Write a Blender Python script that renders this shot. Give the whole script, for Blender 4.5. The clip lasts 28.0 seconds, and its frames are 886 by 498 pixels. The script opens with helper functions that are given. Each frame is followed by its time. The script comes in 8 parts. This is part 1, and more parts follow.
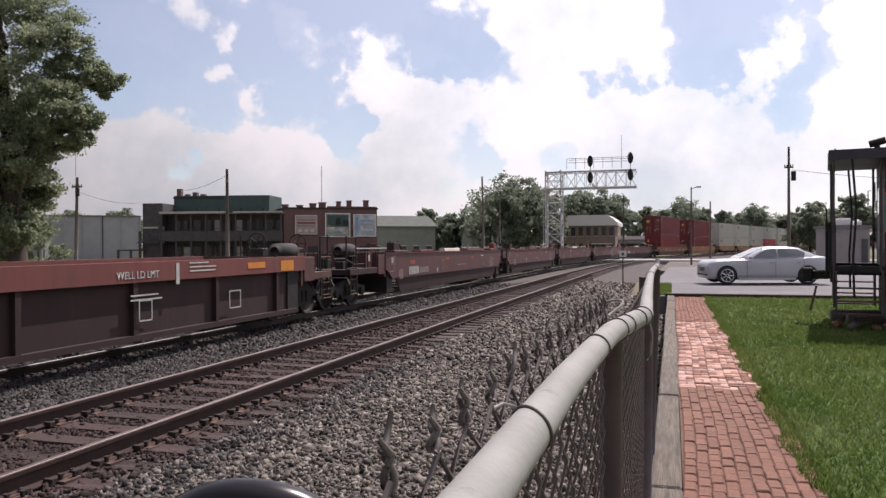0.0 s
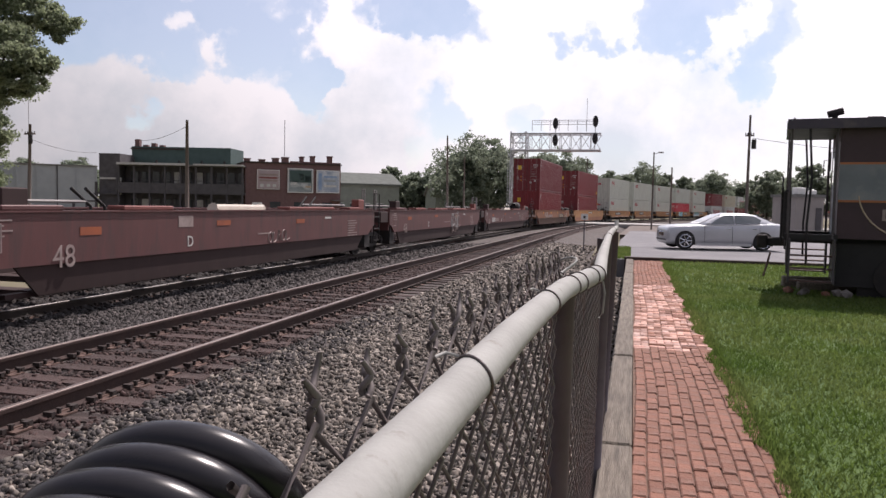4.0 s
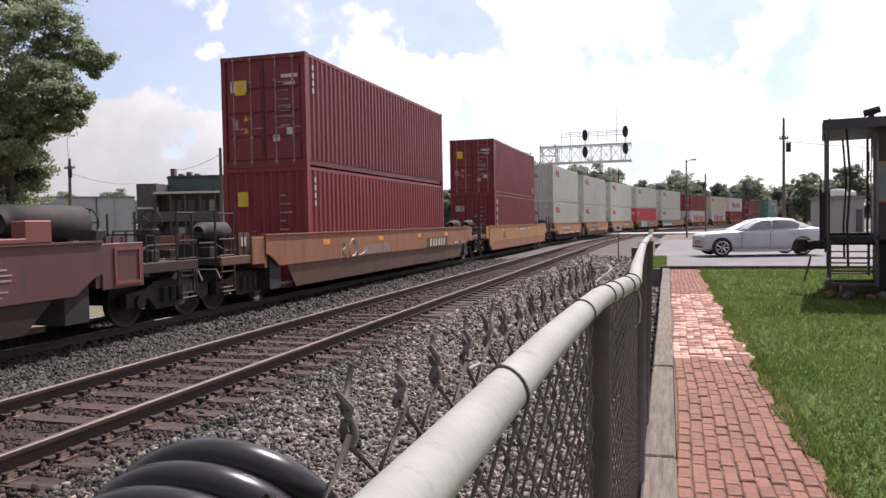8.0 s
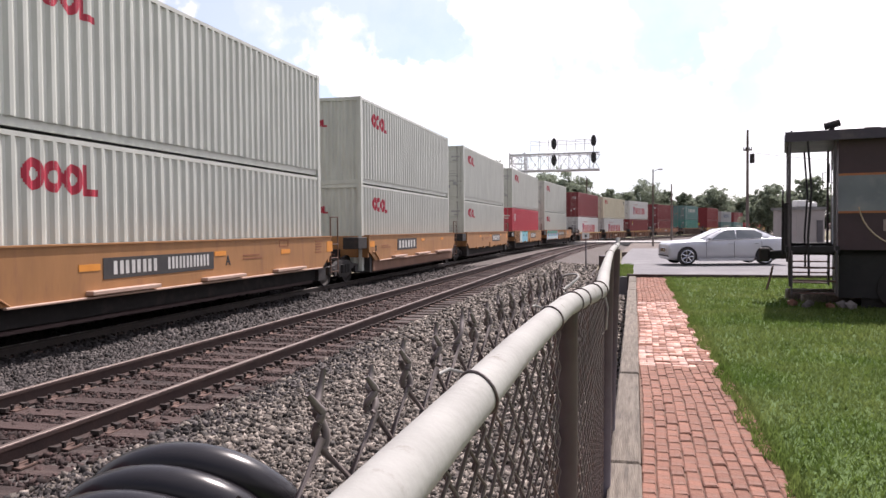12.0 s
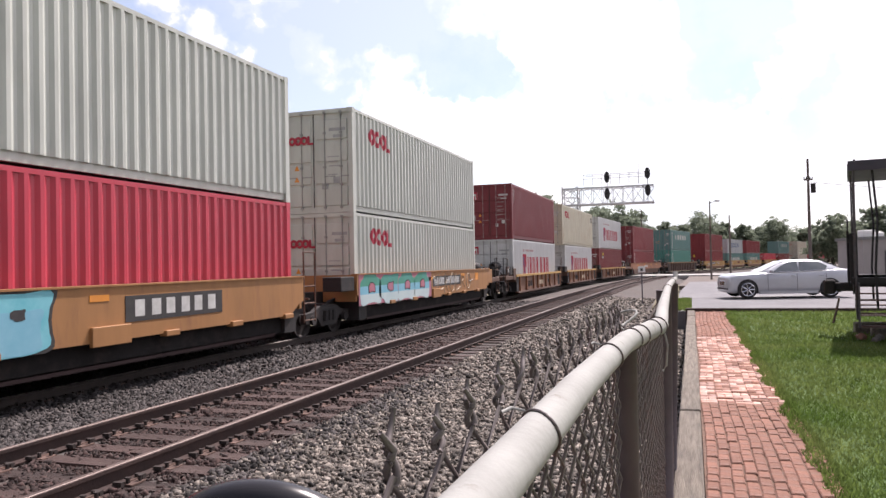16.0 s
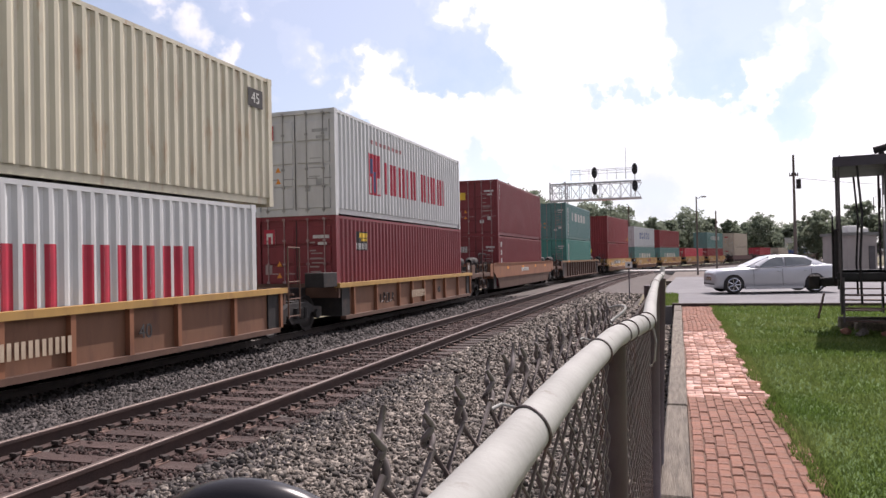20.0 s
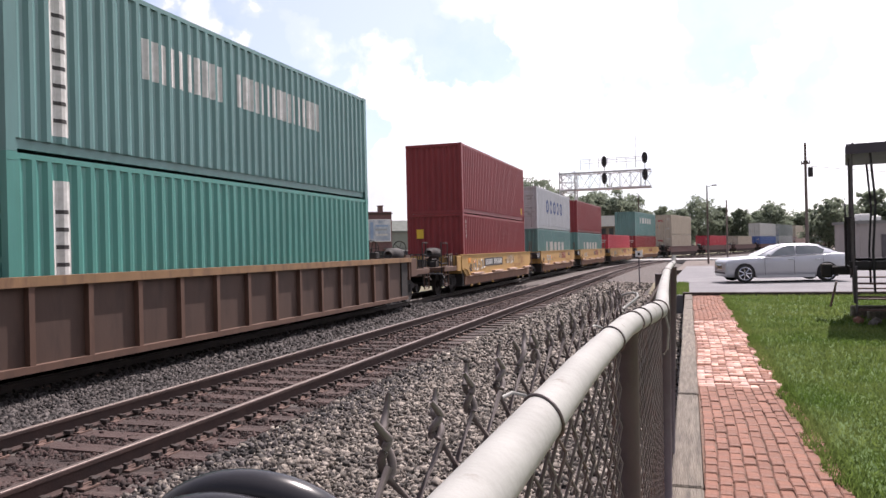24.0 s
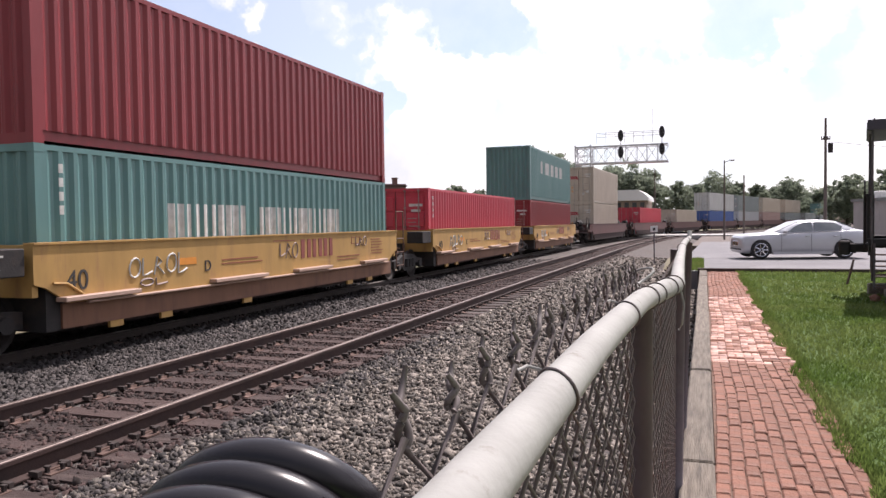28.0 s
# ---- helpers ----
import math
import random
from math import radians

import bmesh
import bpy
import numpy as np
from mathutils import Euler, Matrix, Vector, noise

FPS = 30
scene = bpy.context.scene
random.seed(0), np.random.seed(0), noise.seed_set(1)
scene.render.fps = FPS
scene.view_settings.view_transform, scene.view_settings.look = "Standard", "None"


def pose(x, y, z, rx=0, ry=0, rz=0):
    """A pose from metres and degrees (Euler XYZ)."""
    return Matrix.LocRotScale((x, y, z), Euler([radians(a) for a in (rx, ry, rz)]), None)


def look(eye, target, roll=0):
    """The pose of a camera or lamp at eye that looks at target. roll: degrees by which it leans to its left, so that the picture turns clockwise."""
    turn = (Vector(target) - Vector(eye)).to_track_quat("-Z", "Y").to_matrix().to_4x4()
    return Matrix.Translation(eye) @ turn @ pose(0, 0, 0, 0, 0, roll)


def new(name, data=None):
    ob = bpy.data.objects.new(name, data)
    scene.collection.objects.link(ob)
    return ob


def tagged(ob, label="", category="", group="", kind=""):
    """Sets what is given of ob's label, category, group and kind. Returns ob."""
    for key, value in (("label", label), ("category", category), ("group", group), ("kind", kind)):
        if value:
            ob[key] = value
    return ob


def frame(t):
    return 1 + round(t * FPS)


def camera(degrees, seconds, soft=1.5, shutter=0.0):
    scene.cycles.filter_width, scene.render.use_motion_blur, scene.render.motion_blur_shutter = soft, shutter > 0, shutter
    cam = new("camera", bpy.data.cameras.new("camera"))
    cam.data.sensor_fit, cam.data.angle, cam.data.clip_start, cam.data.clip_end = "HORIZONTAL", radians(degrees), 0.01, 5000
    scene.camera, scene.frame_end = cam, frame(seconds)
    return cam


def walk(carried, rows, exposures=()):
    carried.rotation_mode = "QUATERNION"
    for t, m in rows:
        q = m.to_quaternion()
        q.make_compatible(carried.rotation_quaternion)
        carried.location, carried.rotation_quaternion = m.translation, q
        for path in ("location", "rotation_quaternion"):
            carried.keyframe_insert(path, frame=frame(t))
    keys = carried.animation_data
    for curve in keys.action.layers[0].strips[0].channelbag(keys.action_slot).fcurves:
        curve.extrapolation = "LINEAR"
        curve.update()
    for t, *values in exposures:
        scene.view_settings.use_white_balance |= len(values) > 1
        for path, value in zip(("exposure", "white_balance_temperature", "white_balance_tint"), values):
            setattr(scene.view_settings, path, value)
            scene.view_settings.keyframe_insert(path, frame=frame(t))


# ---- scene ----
cam = camera(60.7, 28.0)
PATH = [
    (0, (4.789, 4.18, 1.694), (4.209, 6.094, 1.679), -0.3),
    (0.5, (4.792, 4.207, 1.685), (4.225, 6.124, 1.674), 1.2),
    (1, (4.8, 4.25, 1.682), (4.243, 6.171, 1.713), 0.9),
    (1.5, (4.803, 4.229, 1.686), (4.289, 6.162, 1.729), 0.0),
    (2, (4.8, 4.222, 1.684), (4.269, 6.15, 1.691), -0.3),
    (2.5, (4.802, 4.219, 1.682), (4.317, 6.159, 1.683), -0.6),
    (3, (4.801, 4.221, 1.687), (4.315, 6.161, 1.658), 0.2),
    (3.5, (4.804, 4.197, 1.684), (4.32, 6.134, 1.572), 1.2),
    (5.5, (4.799, 4.197, 1.68), (4.312, 6.132, 1.547), 1.1),
    (6, (4.799, 4.197, 1.679), (4.303, 6.129, 1.536), 0.9),
    (6.5, (4.798, 4.195, 1.681), (4.275, 6.124, 1.618), 0.3),
    (7, (4.799, 4.194, 1.68), (4.29, 6.126, 1.593), 0.2),
    (7.5, (4.805, 4.192, 1.677), (4.271, 6.118, 1.591), -1.6),
    (8, (4.806, 4.2, 1.676), (4.236, 6.115, 1.599), -1.1),
    (8.5, (4.799, 4.203, 1.679), (4.214, 6.114, 1.589), 1.1),
    (9, (4.799, 4.205, 1.679), (4.199, 6.111, 1.616), 0.5),
    (9.5, (4.802, 4.197, 1.678), (4.202, 6.105, 1.624), -0.9),
    (10, (4.799, 4.199, 1.677), (4.176, 6.098, 1.603), -0.3),
    (10.5, (4.798, 4.201, 1.679), (4.187, 6.104, 1.6), 0.3),
    (11, (4.8, 4.196, 1.678), (4.201, 6.102, 1.6), -0.2),
    (11.5, (4.805, 4.196, 1.676), (4.322, 6.136, 1.615), -0.1),
    (12, (4.806, 4.192, 1.676), (4.315, 6.13, 1.615), -0.5),
    (12.5, (4.804, 4.191, 1.677), (4.268, 6.117, 1.635), -0.6),
    (14.5, (4.804, 4.165, 1.682), (4.162, 6.059, 1.649), -1.6),
    (15, (4.803, 4.176, 1.679), (4.13, 6.06, 1.649), -1.5),
    (15.5, (4.808, 4.156, 1.683), (4.121, 6.033, 1.734), -2.6),
    (16, (4.803, 4.174, 1.681), (4.179, 6.074, 1.716), -1.2),
    (16.5, (4.806, 4.167, 1.68), (4.211, 6.075, 1.743), -1.5),
    (17, (4.808, 4.156, 1.682), (4.235, 6.071, 1.756), -2.3),
    (17.5, (4.807, 4.16, 1.68), (4.231, 6.074, 1.748), -2.2),
    (18, (4.802, 4.165, 1.684), (4.218, 6.078, 1.7), -0.5),
    (18.5, (4.801, 4.165, 1.683), (4.204, 6.074, 1.67), -0.6),
    (19, (4.801, 4.164, 1.682), (4.185, 6.067, 1.689), -0.9),
    (19.5, (4.8, 4.166, 1.685), (4.187, 6.07, 1.703), -0.5),
    (20, (4.799, 4.181, 1.681), (4.205, 6.091, 1.703), -1.2),
    (20.5, (4.804, 4.159, 1.683), (4.179, 6.059, 1.706), -2.2),
    (21, (4.8, 4.173, 1.68), (4.163, 6.069, 1.711), -2.4),
    (21.5, (4.802, 4.157, 1.681), (4.165, 6.052, 1.638), -2.3),
    (23.5, (4.792, 4.203, 1.676), (4.186, 6.109, 1.675), -1.4),
    (24, (4.792, 4.206, 1.675), (4.174, 6.108, 1.671), -1.4),
    (24.5, (4.794, 4.203, 1.675), (4.183, 6.106, 1.629), -1.3),
    (25, (4.792, 4.205, 1.675), (4.179, 6.108, 1.617), -1.1),
    (25.5, (4.792, 4.206, 1.674), (4.175, 6.108, 1.622), -1.2),
    (26, (4.792, 4.206, 1.674), (4.163, 6.104, 1.625), -1.5),
    (26.5, (4.791, 4.206, 1.674), (4.137, 6.095, 1.624), -1.7),
    (27, (4.791, 4.204, 1.675), (4.159, 6.101, 1.604), -1.0),
    (27.5, (4.791, 4.206, 1.674), (4.153, 6.1, 1.607), -1.3),
    (28, (4.789, 4.207, 1.675), (4.135, 6.096, 1.6), -0.8),
]
walk(cam, [(t, look(eye, target, roll)) for t, eye, target, roll in PATH], exposures=[(0, -0.06, 6550, 22), (3.5, -0.01, 6550, 22), (6, 0.15, 6550, 22), (8, 0.31, 6550, 22), (10, 0.48, 6550, 22), (12, 0.47, 6550, 22), (14.5, 0.51, 6550, 22), (16, 0.48, 6550, 22), (17, 0.12, 6550, 22), (18.5, 0.09, 6550, 22), (20, 0.24, 6550, 22), (21.5, 0.24, 6550, 22), (24, 0.5, 6550, 22), (26, 0.43, 6550, 22), (28, 0.41, 6550, 22)])

# ---- light ----
world = bpy.data.worlds.new("sky")
scene.world = world
world.use_nodes = True


# blue openings between the clouds: direction, angular radius, strength
OPENINGS = [((-0.60, 0.76, 0.255), 5.0, 1.0), ((-0.565, 0.80, 0.21), 3.0, 0.55), ((-0.635, 0.729, 0.29), 4.5, 0.7),
            ((-0.424, 0.855, 0.295), 4.8, 0.9), ((-0.335, 0.897, 0.285), 4.6, 1.0), ((-0.31, 0.925, 0.218), 2.6, 0.7), ((-0.275, 0.946, 0.16), 4.2, 0.42), ((-0.20, 0.965, 0.178), 3.4, 0.4),
            ((0.02, 0.964, 0.262), 3.8, 0.6), ((0.085, 0.958, 0.275), 3.2, 0.55), ((0.03, 0.972, 0.222), 2.6, 0.4)]


def build_sky():
    nt = world.node_tree
    nt.nodes.clear()
    N, L = nt.nodes.new, nt.links.new

    def math_node(op, a, b):
        n = N("ShaderNodeMath")
        n.operation = op
        for k, v in ((0, a), (1, b)):
            if isinstance(v, (int, float)):
                n.inputs[k].default_value = v
            else:
                L(v, n.inputs[k])
        return n.outputs[0]

    sky = N("ShaderNodeTexSky")
    sky.sky_type, sky.sun_disc = "NISHITA", False
    sky.sun_elevation, sky.sun_rotation = radians(SUN_EL), radians(SUN_AZ)
    sky.air_density, sky.dust_density, sky.ozone_density = 1.0, 0.0, 0.2
    blue = N("ShaderNodeBackground")
    blue.inputs[1].default_value = 0.108
    L(sky.outputs[0], blue.inputs[0])
    co = N("ShaderNodeTexCoord")
    dirn = co.outputs["Generated"]
    sep = N("ShaderNodeSeparateXYZ")
    L(dirn, sep.inputs[0])
    up = math_node("MAXIMUM", sep.outputs[2], 0.0)
    # broad cover on a flat ceiling, puffs by direction
    deep = math_node("ADD", up, 0.24)
    cv = N("ShaderNodeCombineXYZ")
    L(math_node("DIVIDE", sep.outputs[0], deep), cv.inputs[0])
    L(math_node("DIVIDE", sep.outputs[1], deep), cv.inputs[1])
    cv.inputs[2].default_value = CLOUD_SEED

    def noise(vec, s, d, r):
        n = N("ShaderNodeTexNoise")
        L(vec, n.inputs["Vector"])
        n.inputs["Scale"].default_value, n.inputs["Detail"].default_value, n.inputs["Roughness"].default_value = s, d, r
        return math_node("SUBTRACT", n.outputs[0], 0.5)

    tot = math_node("MULTIPLY_ADD", noise(cv.outputs[0], 0.8, 4, 0.5), 0.9)
    tot.node.inputs[2].default_value = 0.98
    tot = math_node("ADD", tot, math_node("MULTIPLY", noise(dirn, 8.0, 7, 0.52), 0.36))
    tot = math_node("ADD", tot, math_node("MULTIPLY", noise(dirn, 22.0, 6, 0.5), 0.06))
    # few clouds high overhead
    high = N("ShaderNodeMapRange")
    high.inputs["From Min"].default_value, high.inputs["From Max"].default_value = 0.36, 0.62
    high.inputs["To Max"].default_value = 0.46
    L(up, high.inputs[0])
    tot = math_node("SUBTRACT", tot, high.outputs[0])
    # ragged, puffy outlines
    wn = N("ShaderNodeTexNoise")
    L(dirn, wn.inputs["Vector"])
    wn.inputs["Scale"].default_value, wn.inputs["Detail"].default_value, wn.inputs["Roughness"].default_value = 9.0, 6, 0.5
    off, warp = N("ShaderNodeVectorMath"), N("ShaderNodeVectorMath")
    off.operation, warp.operation = "SUBTRACT", "MULTIPLY_ADD"
    L(wn.outputs["Color"], off.inputs[0])
    off.inputs[1].default_value = (0.5, 0.5, 0.5)
    L(off.outputs[0], warp.inputs[0])
    warp.inputs[1].default_value = (0.075, 0.075, 0.075)
    L(dirn, warp.inputs[2])
    for d, r, amt in OPENINGS:
        dot = N("ShaderNodeVectorMath")
        dot.operation = "DOT_PRODUCT"
        L(warp.outputs[0], dot.inputs[0])
        dot.inputs[1].default_value = Vector(d).normalized()
        mr = N("ShaderNodeMapRange")
        mr.interpolation_type = "SMOOTHSTEP"
        mr.inputs["From Min"].default_value, mr.inputs["From Max"].default_value = math.cos(radians(r * 1.6)), math.cos(radians(r * 0.1))
        mr.inputs["To Max"].default_value = amt * 0.8
        L(dot.outputs["Value"], mr.inputs[0])
        tot = math_node("SUBTRACT", tot, mr.outputs[0])
    ramp = N("ShaderNodeValToRGB")
    ramp.color_ramp.elements[0].position, ramp.color_ramp.elements[1].position = 0.06, 1.16
    ramp.color_ramp.elements[0].color = (0.29, 0.29, 0.29, 1)
    mid = ramp.color_ramp.elements.new(0.52)
    mid.color = (0.40, 0.40, 0.40, 1)
    L(tot, ramp.inputs[0])
    # grey undersides, bluish thin haze
    shade = N("ShaderNodeValToRGB")
    shade.color_ramp.elements[0].position, shade.color_ramp.elements[1].position = 0.46, 0.72
    shade.color_ramp.elements[0].color, shade.color_ramp.elements[1].color = (1.0, 1.0, 1.0, 1), (0.665, 0.735, 0.775, 1)
    L(math_node("ADD", math_node("MULTIPLY_ADD", noise(dirn, 5.0, 7, 0.6), 1.0), math_node("MULTIPLY", math_node("SUBTRACT", 0.30, up), 0.22)), shade.inputs[0])
    shade.inputs[0].links[0].from_node.inputs[0].links[0].from_node.inputs[2].default_value = 0.5
    cloud = N("ShaderNodeBackground")
    # sunlit cloud glows towards the sun and is duller away from it
    lit = N("ShaderNodeVectorMath")
    lit.operation = "DOT_PRODUCT"
    L(dirn, lit.inputs[0])
    lit.inputs[1].default_value = (math.sin(radians(SUN_AZ)) * math.cos(radians(SUN_EL)), math.cos(radians(SUN_AZ)) * math.cos(radians(SUN_EL)), math.sin(radians(SUN_EL)))
    glow = N("ShaderNodeMapRange")
    glow.interpolation_type = "SMOOTHSTEP"
    glow.inputs["From Min"].default_value, glow.inputs["From Max"].default_value = 0.1, 1.0
    glow.inputs["To Min"].default_value, glow.inputs["To Max"].default_value = 0.40, 1.55
    L(lit.outputs["Value"], glow.inputs[0])
    L(glow.outputs[0], cloud.inputs[1])
    L(shade.outputs[0], cloud.inputs[0])
    both = N("ShaderNodeMixShader")
    L(ramp.outputs[0], both.inputs[0])
    L(blue.outputs[0], both.inputs[1])
    L(cloud.outputs[0], both.inputs[2])
    out = N("ShaderNodeOutputWorld")
    L(both.outputs[0], out.inputs[0])


SUN_EL, SUN_AZ = 55, 18
CLOUD_SEED = 3.1
build_sky()

sun = new("sun", bpy.data.lights.new("sun", "SUN"))
sun.data.energy, sun.data.angle, sun.data.color = 5.0, radians(0.6), (1.0, 0.95, 0.87)
sun_dir = Vector((math.sin(radians(SUN_AZ)) * math.cos(radians(SUN_EL)), math.cos(radians(SUN_AZ)) * math.cos(radians(SUN_EL)), math.sin(radians(SUN_EL))))
sun.matrix_world = look(sun_dir * 50, (0, 0, 0))

# ---- materials ----


def mat(name, c1, c2=None, scale=3.0, rough=0.7, metal=0.0, bump=0.0, bscale=40.0, dirt=None, dscale=1.0, dmin=0.52, dmax=0.72, vary=0.0, island=0.0, detail=6, stretch=None, emit=0.0, spec=0.5, coat=0.0):
    """Two-scale noise colour, an optional layer of dirt or rust, bump, and variation by object or by island."""
    m = bpy.data.materials.new(name)
    m.use_nodes = True
    nt = m.node_tree
    N, L = nt.nodes.new, nt.links.new
    b = nt.nodes["Principled BSDF"]
    b.inputs["Roughness"].default_value, b.inputs["Metallic"].default_value = rough, metal
    b.inputs["Specular IOR Level"].default_value = spec
    b.inputs["Coat Weight"].default_value = coat
    co = N("ShaderNodeTexCoord")
    vec = co.outputs["Object"]
    if stretch:
        mp = N("ShaderNodeMapping")
        mp.inputs["Scale"].default_value = stretch
        L(vec, mp.inputs[0])
        vec = mp.outputs[0]
    c2 = c2 or tuple(v * 0.8 for v in c1)
    n = N("ShaderNodeTexNoise")
    n.inputs["Scale"].default_value, n.inputs["Detail"].default_value, n.inputs["Roughness"].default_value = scale, detail, 0.62
    L(vec, n.inputs["Vector"])
    r = N("ShaderNodeValToRGB")
    r.color_ramp.elements[0].position, r.color_ramp.elements[1].position = 0.34, 0.66
    r.color_ramp.elements[0].color, r.color_ramp.elements[1].color = (*c1, 1), (*c2, 1)
    L(n.outputs[0], r.inputs[0])
    col = r.outputs[0]
    if vary or island:
        hs = N("ShaderNodeHueSaturation")
        src = N("ShaderNodeObjectInfo").outputs["Random"] if vary else N("ShaderNodeNewGeometry").outputs["Random Per Island"]
        amt = vary or island
        rng = N("ShaderNodeMapRange")
        rng.inputs["To Min"].default_value, rng.inputs["To Max"].default_value = 1 - amt, 1 + amt
        L(src, rng.inputs[0])
        L(rng.outputs[0], hs.inputs["Value"])
        L(col, hs.inputs["Color"])
        col = hs.outputs[0]
    if dirt:
        d = N("ShaderNodeTexNoise")
        d.inputs["Scale"].default_value, d.inputs["Detail"].default_value, d.inputs["Roughness"].default_value = dscale, 8, 0.65
        L(vec, d.inputs["Vector"])
        dr = N("ShaderNodeValToRGB")
        dr.color_ramp.elements[0].position, dr.color_ramp.elements[1].position = dmin, dmax
        L(d.outputs[0], dr.inputs[0])
        mx = N("ShaderNodeMix")
        mx.data_type = "RGBA"
        L(dr.outputs[0], mx.inputs[0])
        L(col, mx.inputs[6])
        mx.inputs[7].default_value = (*dirt, 1)
        col = mx.outputs[2]
    L(col, b.inputs["Base Color"])
    if emit:
        L(col, b.inputs["Emission Color"])
        b.inputs["Emission Strength"].default_value = emit
    if bump:
        bn = N("ShaderNodeTexNoise")
        bn.inputs["Scale"].default_value, bn.inputs["Detail"].default_value = bscale, 6
        L(vec, bn.inputs["Vector"])
        bp = N("ShaderNodeBump")
        bp.inputs["Strength"].default_value, bp.inputs["Distance"].default_value = bump, 0.02
        L(bn.outputs[0], bp.inputs["Height"])
        L(bp.outputs[0], b.inputs["Normal"])
    return m


M = {}
M["ground"] = mat("dry_ground", (0.10, 0.095, 0.05), (0.17, 0.14, 0.09), 0.15, 0.95, bump=0.3, bscale=3, dirt=(0.07, 0.10, 0.03), dscale=0.05)
M["bed"] = mat("ballast_bed", (0.135, 0.115, 0.105), (0.036, 0.031, 0.029), 26, 0.95, bump=1.0, bscale=28, dirt=(0.075, 0.045, 0.036), dscale=0.7, dmin=0.5, dmax=0.75)
M["stone"] = mat("ballast_stone", (0.205, 0.178, 0.152), (0.075, 0.063, 0.054), 16, 0.85, island=0.85, bump=0.3, bscale=60)
M["stone_dull"] = mat("dark_ballast_stone", (0.080, 0.070, 0.067), (0.029, 0.025, 0.025), 16, 0.9, island=0.8, bump=0.3, bscale=60)
M["stone_rusty"] = mat("rusty_ballast_stone", (0.052, 0.029, 0.026), (0.026, 0.016, 0.014), 18, 0.92, island=0.6)
# Second track: shade under the train is darkened into these oily colours.
M["stone_shaded_oily"] = mat("train_shaded_oily_ballast_stone", (0.030, 0.025, 0.024), (0.016, 0.013, 0.013), 14, 0.85, island=0.5)
M["rail_shaded_oily"] = mat("train_shaded_greasy_rail_steel", (0.04, 0.028, 0.024), (0.024, 0.018, 0.016), 6, 0.7, metal=0.2)
M["tie_shaded_oily"] = mat("train_shaded_oily_timber_tie", (0.045, 0.03, 0.026), (0.025, 0.018, 0.016), 5, 0.85, bump=0.5, bscale=20, vary=0.3, stretch=(0.6, 5, 3))
M["rail"] = mat("rusty_rail_steel", (0.058, 0.033, 0.028), (0.038, 0.023, 0.021), 6, 0.8, metal=0.25, bump=0.25, bscale=50)
M["rail_head"] = mat("polished_rail_head", (0.20, 0.16, 0.145), (0.13, 0.10, 0.09), 3, 0.5, metal=0.6, stretch=(4, 0.3, 1))
M["rail_bright"] = mat("bright_worn_rail_head", (0.42, 0.39, 0.37), (0.32, 0.29, 0.27), 3, 0.36, metal=0.85, stretch=(4, 0.3, 1))
M["tie"] = mat("weathered_timber_tie", (0.055, 0.032, 0.028), (0.029, 0.018, 0.016), 5, 0.92, bump=0.6, bscale=20, vary=0.45, stretch=(0.6, 5, 3), dirt=(0.085, 0.06, 0.052), dscale=2.2)
M["plate"] = mat("rusty_tie_plate", (0.16, 0.10, 0.08), (0.11, 0.066, 0.054), 12, 0.85, metal=0.1, bump=0.2, vary=0.2)
M["spike"] = mat("dark_rusty_spike", (0.045, 0.032, 0.028), (0.03, 0.022, 0.02), 12, 0.85)
M["galv"] = mat("galvanised_pipe", (0.345, 0.345, 0.325), (0.29, 0.29, 0.272), 9, 0.8, metal=0.0, bump=0.08, bscale=70, dirt=(0.17, 0.145, 0.125), dscale=17, dmin=0.6, dmax=0.72, spec=0.25)
M["wire"] = mat("weathered_fence_wire", (0.17, 0.145, 0.14), (0.10, 0.08, 0.077), 15, 0.6, metal=0.15, dirt=(0.15, 0.08, 0.066), dscale=6)
M["post"] = mat("dark_fence_post", (0.115, 0.10, 0.118), (0.085, 0.074, 0.088), 8, 0.65, metal=0.0, bump=0.1, dirt=(0.125, 0.113, 0.128), dscale=5)
M["curb"] = mat("grey_weathered_timber", (0.235, 0.205, 0.165), (0.12, 0.10, 0.082), 4, 0.95, bump=0.8, bscale=18, stretch=(9, 0.7, 9), vary=0.12, dirt=(0.10, 0.088, 0.075), dscale=2.2)
M["brick"] = mat("red_paving_brick", (0.24, 0.112, 0.075), (0.172, 0.075, 0.051), 11, 0.9, bump=0.6, bscale=38, vary=0.16, dirt=(0.235, 0.15, 0.115), dscale=4)
M["brick_pale"] = mat("worn_pale_paving_brick", (0.56, 0.36, 0.30), (0.36, 0.18, 0.13), 10, 0.88, bump=0.6, bscale=38, vary=0.4, dirt=(0.6, 0.46, 0.41), dscale=4)
M["joint"] = mat("sandy_brick_joint", (0.20, 0.125, 0.09), (0.10, 0.06, 0.045), 20, 0.97, bump=0.4)
M["lawn"] = mat("lawn_soil", (0.045, 0.092, 0.016), (0.075, 0.125, 0.026), 1.6, 0.95, bump=0.5, bscale=30)
M["grass"] = mat("grass_blade", (0.078, 0.13, 0.026), (0.15, 0.187, 0.058), 0.7, 0.75, island=0.35, spec=0.2)
M["asphalt"] = mat("pale_worn_asphalt", (0.18, 0.176, 0.184), (0.142, 0.138, 0.145), 0.6, 0.92, bump=0.3, bscale=60, dirt=(0.24, 0.235, 0.235), dscale=0.35)
M["road"] = mat("bright_concrete_road", (0.38, 0.37, 0.36), (0.32, 0.31, 0.30), 0.4, 0.9)
